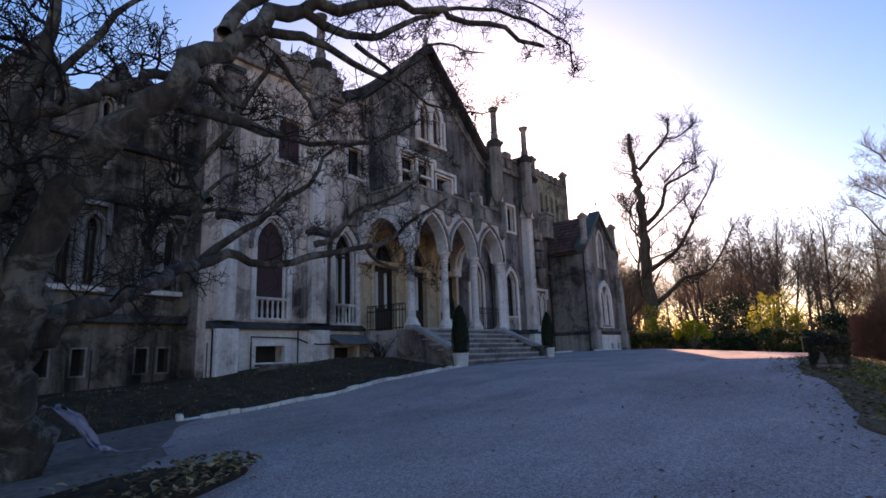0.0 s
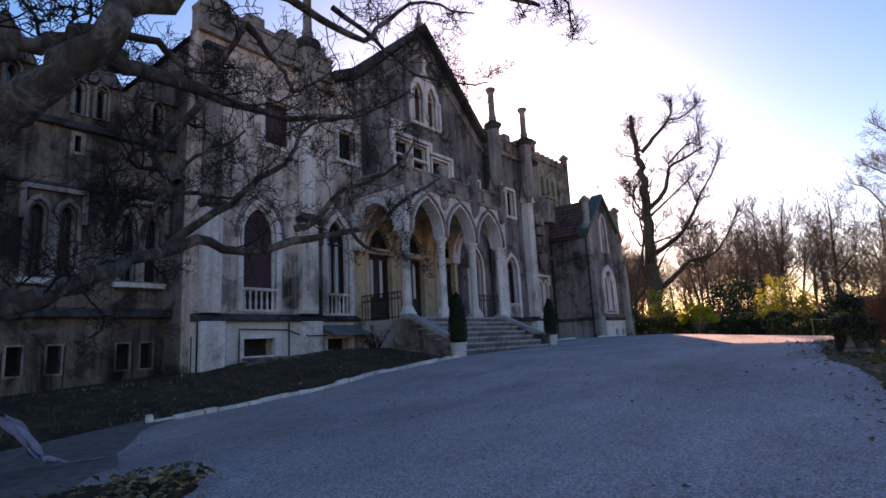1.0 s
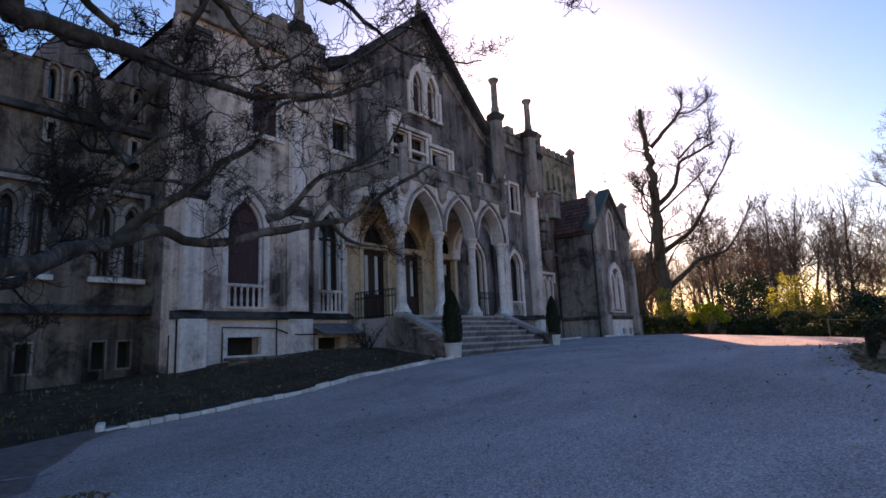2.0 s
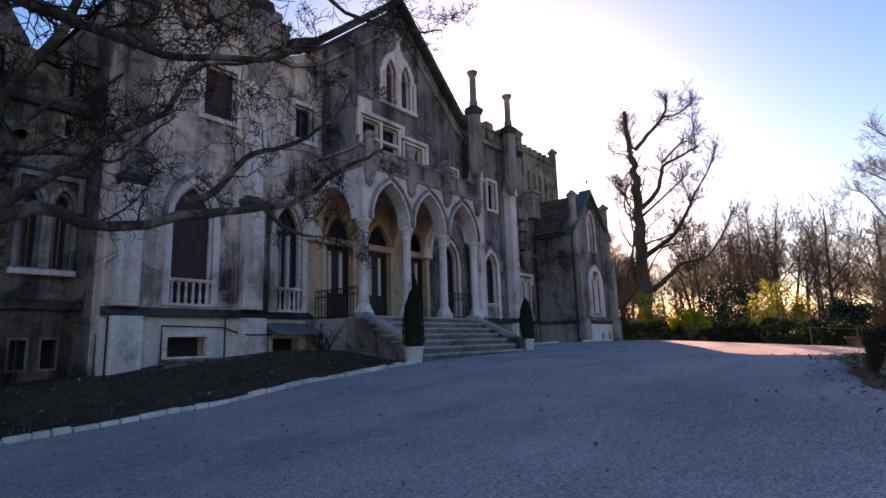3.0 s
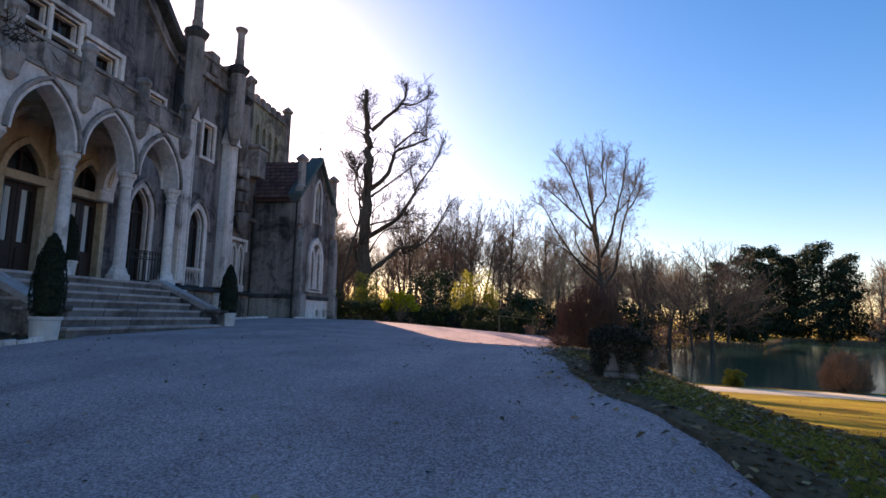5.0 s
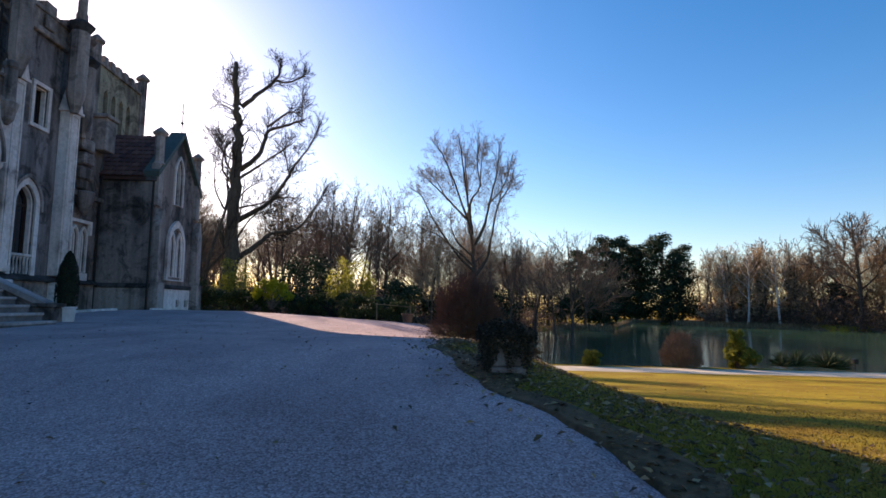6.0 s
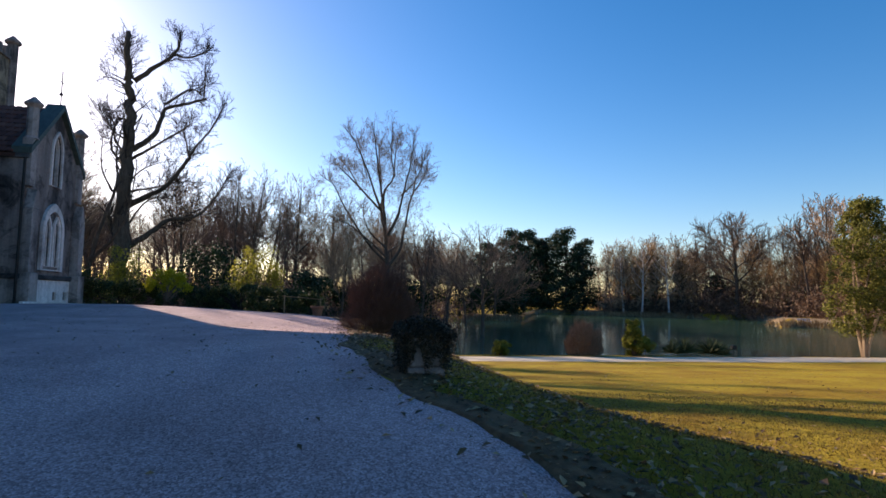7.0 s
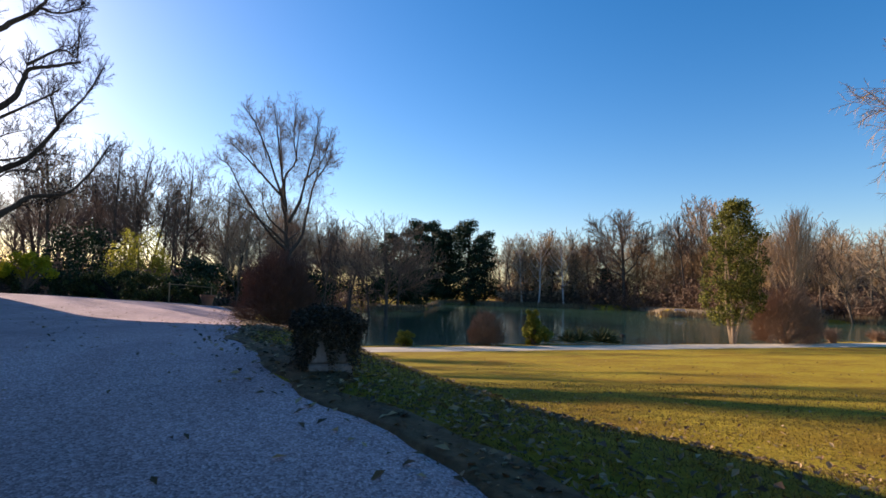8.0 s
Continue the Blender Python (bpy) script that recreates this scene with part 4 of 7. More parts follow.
for y0, y1 in ((13.62, 13.96), (19.02, 19.36)):
    bm = bmesh.new()
    F = face_south(y1)
    prism(bm, F, [(-12.9, 0.6), (-10.35, 0.6), (-10.35, 1.52), (-12.2, 2.36), (-12.9, 2.36)], -(y1 - y0) + 0.03, -0.03)
    part("cheek_wall", bm, RENDER_WING, stairs, "plastered cheek wall")
    bm = bmesh.new()
    prism(bm, F, [(-12.45, 2.37), (-12.2, 2.37), (-10.3, 1.5), (-10.3, 1.64), (-12.2, 2.5), (-12.45, 2.5)], -(y1 - y0) - 0.03, 0.03)
    part("cheek_coping", bm, STONE_STEP, stairs)
    bm = bmesh.new()
    box(bm, F, -10.75, -10.25, -(y1 - y0) - 0.05, 0.05, 0.6, 1.6)
    box(bm, F, -10.8, -10.2, -(y1 - y0) - 0.09, 0.09, 1.6, 1.7)
    part("end_block", bevel(bm, 0.02), RENDER_WING, stairs)

# -- projecting wing with steep gable --
XW, W0, W1, WA = -13.0, 30.1, 35.0, 9.85  # front, flanks and apex of the gable
FW = face_east(XW)
wc = (W0 + W1) / 2
bm = bmesh.new()
prism(bm, FW, [(W0, 0.5), (W1, 0.5), (W1, 7.3), (wc, WA), (W0, 7.3)], -0.4, 0.0, [arch(wc - 0.65, wc - 0.2, 2.95, 4.4, 5.0), arch(wc + 0.15, wc + 0.6, 2.95, 4.4, 5.0), arch(wc - 0.4, wc + 0.4, 6.4, 7.9, 8.7)])
part("wing_wall", bm, RENDER_WING, villa, "brown-grey render of the gabled wing")
for a in (wc - 0.65, wc + 0.15):
    arched_window(FW, a, a + 0.45, 2.95, 4.4, 5.0, trim=0.12, hood=False, bars=False)
opening_trim(FW, "window_surround", arch(wc - 0.8, wc + 0.75, 2.8, 4.4, 5.3), arch(wc - 1.0, wc + 0.95, 2.75, 4.4, 5.65), 0.0, 0.12, STONE, villa)
arched_window(FW, wc - 0.4, wc + 0.4, 6.4, 7.9, 8.7, trim=0.12, hood=False)
FS = face_south(W0)
bm = bmesh.new()
prism(bm, FS, rect(-16.5, XW - 0.4, 0.5, 7.3), -0.4, 0.0)
part("wing_wall", bm, RENDER_WING, villa)
bm = bmesh.new()
prism(bm, face_north(W1), rect(-16.5, XW - 0.4, 0.5, 7.3), -0.4, 0.0)
part("wing_wall", bm, RENDER_WING, villa)
block("string_course", FS, (-15.3, XW + 0.1, 0.0, 0.16, 2.35, 2.55), DARK_BAND, 0.03)
block("string_course", FS, (-15.3, XW + 0.1, 0.0, 0.1, 7.05, 7.25), DARK_BAND, 0.03)
block("string_course", FW, (W0 + 0.6, W1, 0.0, 0.16, 2.35, 2.55), DARK_BAND, 0.03)
bm = bmesh.new()
prism(bm, FW, rect(W0 + 0.8, W1, 0.5, 2.35), 0.0, 0.08, [rect(wc + 0.3, wc + 0.65, 1.5, 1.85), rect(wc + 1.3, wc + 1.65, 1.5, 1.85)])
part("plinth", bm, PLINTH_WHITE, villa)
bm = bmesh.new()
box(bm, FS, -15.2, XW, 0.0, 0.08, 0.5, 2.35)
part("plinth", bm, STONE_GREY, villa)
for u in (W0 + 0.25, W1 - 0.25):
    bm = bmesh.new()
    box(bm, FW, u - 0.32, u + 0.32, 0.0, 0.45, 0.5, 2.6)
    box(bm, FW, u - 0.26, u + 0.26, 0.0, 0.35, 2.6, 5.1)
    prism(bm, FW, [(u - 0.26, 5.1), (u + 0.26, 5.1), (u, 5.9)], 0.0, 0.35)
    part("buttress", bevel(bm, 0.02), STONE_GREY, villa, "stepped pale corner buttress")
    bm = bmesh.new()
    box(bm, FW, u - 0.22, u + 0.22, -0.2, 0.15, 6.0, 7.9)
    lathe(bm, (XW, u, 0), [(0.26, 7.9), (0.2, 8.0), (0.2, 9.15), (0.33, 9.27), (0.33, 9.35), (0.05, 9.6)], 8, math.pi / 8)
    part("pinnacle", bm, STONE_GREY, villa, "stone pinnacle")
bm = bmesh.new()
prism(bm, FW, [(W0 - 0.1, 7.25), (wc, WA - 0.05), (W1 + 0.1, 7.25), (W1 + 0.1, 7.5), (wc, WA + 0.2), (W0 - 0.1, 7.5)], -0.5, 0.2)
part("wing_coping", bm, COPPER, villa, "green copper raking coping")
bm = bmesh.new()
tube_bm(bm, [(XW, wc, WA + 0.2), (XW, wc, WA + 1.7)], 0.025)
tube_bm(bm, [(XW, wc - 0.18, WA + 1.2), (XW, wc + 0.18, WA + 1.2)], 0.02)
lathe(bm, (XW, wc, WA + 0.6), [(0.03, 0), (0.09, 0.06), (0.03, 0.14)], 8)
part("iron_cross", bm, IRON, villa, "thin iron cross finial")

# roofs as single sloping slabs; tiles are laid on the wing roof below
def slab(F, pts3, t, mat, name, parent, label=""):
    bm = bmesh.new()
    a = [bm.verts.new(p) for p in pts3]
    b = [bm.verts.new(Vector(p) + Vector((0, 0, -t))) for p in pts3]
    bm.faces.new(a)
    bm.faces.new(b[::-1])
    n = len(a)
    for i in range(n):
        bm.faces.new((a[i], b[i], b[(i + 1) % n], a[(i + 1) % n]))
    return part(name, bm, mat, parent, label)


slab(None, [(-22, W0 - 0.15, 7.2), (XW - 0.35, W0 - 0.15, 7.2), (XW - 0.35, wc, WA - 0.1), (-22, wc, WA - 0.1)], 0.12, ROOF_BOARD, "roof", villa)
slab(None, [(-22, wc, WA - 0.1), (XW - 0.35, wc, WA - 0.1), (XW - 0.35, W1 + 0.15, 7.2), (-22, W1 + 0.15, 7.2)], 0.12, ROOF_BOARD, "roof", villa)
# main roof behind the gable and over the body of the house
slab(None, [(-26, GC, GA), (XF - 0.3, GC, GA), (XF - 0.3, 14.3, 11.7), (-26, 14.3, 11.7)], 0.15, SLATE, "roof", villa)
slab(None, [(-26, GC, GA), (XF - 0.3, GC, GA), (XF - 0.3, 22.8, 11.7), (-26, 22.8, 11.7)], 0.15, SLATE, "roof", villa)
bm = bmesh.new()
box(bm, FE, 8.3, 27.5, -11.0, -0.52, 10.9, 11.15)
box(bm, FE, 8.3, 29.0, -11.4, -11.0, 0.5, 11.15)
box(bm, FE, 27.1, 27.5, -11.0, -0.52, 0.5, 11.15)
box(bm, FE, 8.3, 8.7, -11.0, -0.52, 0.5, 11.15)
part("body", bm, RENDER_WING, villa, "plain render of the house body")
# added black sheet behind the windows, in place of unlit rooms
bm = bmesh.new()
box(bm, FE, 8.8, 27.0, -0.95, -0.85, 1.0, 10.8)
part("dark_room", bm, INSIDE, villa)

# -- crenellated tower behind the wing --
TX, TY0, TY1, TZ = -17.2, 32.3, 37.0, 13.6
FT = face_east(TX)
bm = bmesh.new()
slots = [arch(33.2 + 0.75 * i, 33.6 + 0.75 * i, 10.4, 12.0, 12.4) for i in range(4)]
prism(bm, FT, rect(TY0, TY1, 5.0, TZ), -0.4, 0.0, slots)
tower = part("tower_wall", bm, RENDER_OCHRE, villa, "ochre render of the crenellated tower")
bm = bmesh.new()
prism(bm, face_south(TY0), rect(TX - 5, TX - 0.4, 5.0, TZ), -0.4, 0.0, [arch(TX - 2.2, TX - 1.3, 10.2, 11.9, 12.6)])
part("tower_wall", bm, RENDER_OCHRE, villa)
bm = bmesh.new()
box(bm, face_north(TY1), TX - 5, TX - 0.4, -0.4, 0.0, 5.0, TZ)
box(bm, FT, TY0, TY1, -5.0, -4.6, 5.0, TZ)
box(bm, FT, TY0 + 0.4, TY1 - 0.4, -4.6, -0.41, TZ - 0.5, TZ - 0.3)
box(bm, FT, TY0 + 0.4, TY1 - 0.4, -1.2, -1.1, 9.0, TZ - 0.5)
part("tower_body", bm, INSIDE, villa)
for i in range(7):
    a = TY0 + (TY1 - TY0) * i / 7
    block("merlon", FT, (a + 0.03, a + 0.42, -0.4, 0.04, TZ, TZ + 0.45), STONE_GREY, 0.02, tower)
for i in range(6):
    a = TX - 4.6 + i * 0.7
    block("merlon", face_south(TY0), (a, a + 0.42, -0.4, 0.04, TZ, TZ + 0.45), STONE_GREY, 0.02, tower)
block("string_course", FT, (TY0 - 0.05, TY1 + 0.05, 0.0, 0.1, TZ - 0.15, TZ), STONE_GREY, 0.02, tower)
for y in (TY0, TY1):
    bm = bmesh.new()
    lathe(bm, (TX, y, 0), [(0.05, 9.4), (0.28, 9.9), (0.24, 10.1), (0.24, TZ + 0.7), (0.36, TZ + 0.8), (0.36, TZ + 0.92), (0.05, TZ + 1.2)], 8, math.pi / 8)
    part("tower_turret", bm, STONE_GREY, villa)

# -- lower left range, set back, with lancet pairs and dormers --
XL = -16.2
FL = face_east(XL)
pairs = [(4.75, 5.9), (6.85, 8.0), (2.3, 3.45), (-0.3, 0.85)]
bm = bmesh.new()
lh = []
for a, b in pairs:
    lh += [arch(a + 0.05, a + 0.47, 3.6, 5.2, 5.55), arch(b - 0.47, b - 0.05, 3.6, 5.2, 5.55)]
bas = [(6.95, 7.25), (7.55, 7.85), (5.4, 5.7), (4.6, 4.9), (2.4, 2.7), (0.5, 0.8)]
lh += [rect(a, b, 1.25, 1.92) for a, b in bas]
lh += [rect(c - 0.07, c + 0.07, 6.95, 7.4) for c in (5.75, 7.7, 3.8)]
prism(bm, FL, rect(-12, 8.3, -0.2, 7.6), -0.4, 0.0, lh)
part("side_wall", bm, RENDER_LEFT, villa, "greenish stained render of the lower range")
for a, b in pairs:
    for c0, c1 in ((a + 0.05, a + 0.47), (b - 0.47, b - 0.05)):
        arched_window(FL, c0, c1, 3.6, 5.2, 5.55, trim=0.1, mat=STONE_GREY, hood=False, bars=True)
    bm = bmesh.new()
    prism(bm, FL, [(a - 0.15, 5.0), (a - 0.03, 5.0), (a - 0.03, 5.78), (b + 0.03, 5.78), (b + 0.03, 5.0), (b + 0.15, 5.0), (b + 0.15, 5.9), (a - 0.15, 5.9)], 0.0, 0.14)
    part("label_mould", bm, STONE_GREY, villa, "weathered stone label mould")
    block("window_sill", FL, (a - 0.1, b + 0.1, 0.0, 0.16, 3.42, 3.56), STONE, 0.015)
for a, b in bas:
    fr = opening_trim(FL, "basement_window", rect(a, b, 1.25, 1.92), rect(a - 0.05, b + 0.05, 1.2, 1.97), -0.02, 0.03, STONE_GREY, villa)
    bm = bmesh.new()
    box(bm, FL, a, b, -0.3, -0.28, 1.25, 1.92)
    part("pane", bm, INSIDE, fr, "dark unlit pane")
for c in (5.75, 7.7, 3.8):
    fr = opening_trim(FL, "slit_window", rect(c - 0.07, c + 0.07, 6.95, 7.4), rect(c - 0.17, c + 0.17, 6.87, 7.5), -0.02, 0.05, STONE_GREY, villa)
    bm = bmesh.new()
    box(bm, FL, c - 0.07, c + 0.07, -0.3, -0.28, 6.95, 7.4)
    part("pane", bm, GLASS, fr)
for d, v0, v1 in ((0.2, 2.6, 2.85), (0.16, 7.55, 7.75), (0.1, 5.92, 6.02)):
    block("string_course", FL, (-12, 8.28, 0.0, d, v0, v1), DARK_BAND, 0.03)
bm = bmesh.new()
dorm = [(6.0, 10.2), (8.0, 10.2), (4.0, 10.2)]
prism(bm, FL, [(-12, 7.75), (8.3, 7.75), (8.3, 9.0), (-12, 9.0)], -0.4, 0.0, [arch(c + o, c + o + 0.3, 8.0, 8.75, 8.98) for c, _ in dorm for o in (-0.42, 0.1) if c + o + 0.3 < 8.25])
part("attic_wall", bm, RENDER_LEFT, villa)
for c, z in dorm:
    bm = bmesh.new()
    prism(bm, FL, [(c - 0.75, 9.0), (min(c + 0.75, 8.29), 9.0), (min(c + 0.7, 8.29), 9.15), (c, z + 0.05), (c - 0.7, 9.15)], -0.4, 0.1)
    part("dormer_gable", bm, RENDER_DARK, villa, "small dark gable over the attic windows")
    for o in (-0.42, 0.1):
        if c + o + 0.3 < 8.25:
            arched_window(FL, c + o, c + o + 0.3, 8.0, 8.75, 8.98, trim=0.06, mat=STONE_GREY, hood=False, bars=False)
slab(None, [(XL - 0.3, -12, 9.0), (XL - 0.3, 8.3, 9.0), (XL - 4.5, 8.3, 9.8), (XL - 4.5, -12, 9.8)], 0.12, TERRACOTTA, "roof", villa)
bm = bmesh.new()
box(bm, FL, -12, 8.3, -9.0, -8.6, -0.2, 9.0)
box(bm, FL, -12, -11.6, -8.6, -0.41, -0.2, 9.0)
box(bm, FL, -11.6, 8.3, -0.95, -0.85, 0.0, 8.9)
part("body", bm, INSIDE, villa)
# taller block at the near end of the range
FX = face_east(-14.6)
bm = bmesh.new()
box(bm, FX, -12, 1.6, -6.0, 0.0, -0.4, 12.6)
part("end_block", bm, RENDER_LEFT, villa, "taller block at the end of the range")

# ---- trees and plants ----
def curve(rnd, p, d, length, n, wob, up=0.0):
    """A wandering line from p along d."""
    pts, d = [p.copy()], d.normalized()
    for _ in range(n):
        d = (d + Vector((rnd.gauss(0, wob), rnd.gauss(0, wob), rnd.gauss(0, wob) + up))).normalized()
        pts.append(pts[-1] + d * (length / n))
    return pts


def along(pts, t):
    f = t * (len(pts) - 1)
    i = min(int(f), len(pts) - 2)
    return pts[i].lerp(pts[i + 1], f - i), (pts[i + 1] - pts[i]).normalized()


def smooth_line(ctrl, per=4):
    """Catmull-Rom through a few control points."""
    c = [Vector(p) for p in ctrl]
    c = [c[0] * 2 - c[1], *c, c[-1] * 2 - c[-2]]
    out = []
    for i in range(1, len(c) - 2):
        for k in range(per):
            t = k / per
            a, b, d, e = c[i - 1], c[i], c[i + 1], c[i + 2]
            out.append(0.5 * ((2 * b) + (d - a) * t + (2 * a - 5 * b + 4 * d - e) * t * t + (3 * b - a - 3 * d + e) * t ** 3))
    out.append(c[-2])
    return out


def sprout(g, rnd, pts, r, n, length, depth, t0=0.25, wob=0.18, up=0.05, spread=0.9, rmin=0.006, fall=0.55, fine=None, bent=False):
    """Side shoots along a line, and shoots on them."""
    for i in range(n):
        t = t0 + (1 - t0) * (i + rnd.random()) / n
        p, tan = along(pts, min(t, 0.999))
        side = Vector((rnd.gauss(0, 1), rnd.gauss(0, 1), rnd.gauss(0, 1)))
        side = (side - tan * side.dot(tan)).normalized()
        d = tan * (1 - spread * 0.5) + side * spread + Vector((0, 0, up * 4))
        L = length * rnd.uniform(0.55, 1.15) * (1.15 - 0.5 * t)
        rr = max(rmin, r * fall * (1.1 - 0.6 * t))
        if depth == 0 and bent:
            g.tube(curve(rnd, p, d, L, 2, wob * 1.3, 0.12), [rr, rr * 0.85, rr * 0.6], 3)
            continue
        if depth == 0:
            bend = p + (d.normalized() + Vector((rnd.gauss(0, wob), rnd.gauss(0, wob), rnd.gauss(0, wob) + up))) * L
            g.spike(p, bend, rr)
            continue
        steps = (6 if depth > 1 else 4) if bent else (4 if depth > 1 else 3)
        line = curve(rnd, p, d, L, steps, wob, up)
        (fine if fine and depth < 2 else g).tube(line, [max(rmin * 0.6, rr * (1 - 0.75 * k / steps)) for k in range(steps + 1)], 5 if depth > 1 else 3)
        if depth > 0:
            sprout(g, rnd, line, rr, (max(3, int(n * 0.62)) if not bent else 11) if depth > 1 else rnd.choice((5, 6, 7)), L * 0.52, depth - 1, 0.2, wob, up, spread, rmin, fall, fine, bent)


def tree_empty(name, at, label, group=""):
    return empty(name, label, "tree", group, at=at)


def drawn_tree(name, at, limbs, label, bark, twig, seed, n=7, length=1.6, depth=2, wob=0.2, up=0.03, rmin=0.006, sides=9, spread=0.9, t0=0.3, crook=0.0, trunk_n=3):
    """A tree from a few main limbs (lines with start and end thickness), covered with shoots."""
    rnd = random.Random(seed)
    ob = tree_empty(name, at, label)
    base = Vector(at)
    trunk, crown = Geo(), Geo()
    for j, (ctrl, r0, r1) in enumerate(limbs):
        line = smooth_line([base + Vector(p) for p in ctrl], 5)
        m = len(line) - 1
        line = [p + Vector((rnd.gauss(0, 1), rnd.gauss(0, 1), rnd.gauss(0, 0.6))) * ((0.25 if r0 < 0.5 else 0.08) * r0) * (0 if k in (0, m) else 1) for k, p in enumerate(line)]
        if crook:
            line = [p + crook * noise.noise_vector(Vector((p.x * 1.1 + j, p.y * 1.1, p.z * 1.1))) * min(1, k / 3) for k, p in enumerate(line)]
        rad = [(r0 + (r1 - r0) * (k / m) ** 0.8) * rnd.uniform(0.92, 1.1) for k in range(m + 1)]
        if j == 0:
            rad[0] *= 1.5
            rad[1] *= 1.15
        trunk.tube(line, rad, sides)
        sprout(crown, rnd, line, max(r1 * 1.6, rmin * 2), n if j else trunk_n, length, depth, t0 if j or trunk_n > 3 else 0.6, wob, up, spread, rmin, bent=bool(crook))
    trunk.ob("trunk", bark, ob, smooth=True)
    crown.ob("crown", twig, ob)
    return ob


def branching(g, rnd, line, r, length, level, fine, per, up=0.12, spread=0.7, t0=0.2, droop=0.0, more=2.6):
    """Side branches along a line, per metre, and finer ones on them; the last are tapering twigs."""
    L = sum((b - a).length for a, b in zip(line, line[1:]))
    n = max(3, int(L * per))
    for k in range(n):
        t = t0 + (1 - t0) * (k + rnd.random()) / n
        p, tan = along(line, min(t, 0.999))
        side = Vector((rnd.gauss(0, 1), rnd.gauss(0, 1), rnd.gauss(0, 1)))
        side = (side - tan * side.dot(tan)).normalized()
        d = (tan * (1 - spread * 0.45) + side * spread + Vector((0, 0, up))).normalized()
        ln = length * (1.15 - 0.6 * t) * rnd.uniform(0.55, 1.15)
        if level == 0:
            g.spike(p, p + (d + Vector((0, 0, -droop))) * ln, fine)
            continue
        rr = max(fine * 1.15, r * 0.45 * (1.1 - 0.7 * t))
        sub = curve(rnd, p, d, ln, 3 if level > 1 else 2, 0.14, up * 0.5 - droop * 0.3)
        g.tube(sub, [rr, max(fine, rr * 0.8), max(fine, rr * 0.6), fine * 0.8] if level > 1 else [rr, fine, fine * 0.8], 3)
        branching(g, rnd, sub, rr, ln * 0.55, level - 1, fine, per * (more if level == 1 else 1.5), up, spread, 0.12, droop, more)


def limbed_tree(name, at, limbs, label, bark, twig, seed, per=1.4, length=2.0, level=2, fine=0.018, up=0.12, spread=0.7, bush=0.0, droop=0.0, deep=0.0):
    """A bare tree with its own main limbs: lines with start and end thickness."""
    rnd = random.Random(seed)
    ob = tree_empty(name, at, label)
    base = Vector(at)
    trunk, crown = Geo(), Geo()
    for j, (ctrl, r0, r1) in enumerate(limbs):
        a = rnd.uniform(0, 6.283)
        ctrl = [(*p, 0) if len(p) == 2 else p for p in ctrl]
        m0 = len(ctrl) - 1
        line = [base + Vector((x, y + deep * math.sin(a) * k / m0, z)) for k, (x, z, y) in enumerate(ctrl)]
        line = smooth_line(line, 4)
        m = len(line) - 1
        line = [p + Vector((rnd.gauss(0, 1), rnd.gauss(0, 1), rnd.gauss(0, 0.5))) * (0.13 * (r0 + r1) * (0 if k in (0, m) else 1)) for k, p in enumerate(line)]
        rad = [(r0 + (r1 - r0) * (k / m) ** 0.8) * rnd.uniform(0.93, 1.08) for k in range(m + 1)]
        if j == 0:
            rad[0] *= 1.35
            rad[1] *= 1.12
        trunk.tube(line, rad, 8)
        branching(crown, rnd, line, max(r1 * 1.5, fine * 2), length, level, fine, per if j else per * 0.5, up, spread, 0.25 if j else 0.4, droop)
        if bush:
            tip = line[-5:]
            branching(crown, rnd, tip, fine * 2, bush, 1, fine, 8.0 / bush, 0.6, 0.85, 0.0)
    trunk.ob("trunk", bark, ob, smooth=True)
    crown.ob("crown", twig, ob)
    return ob


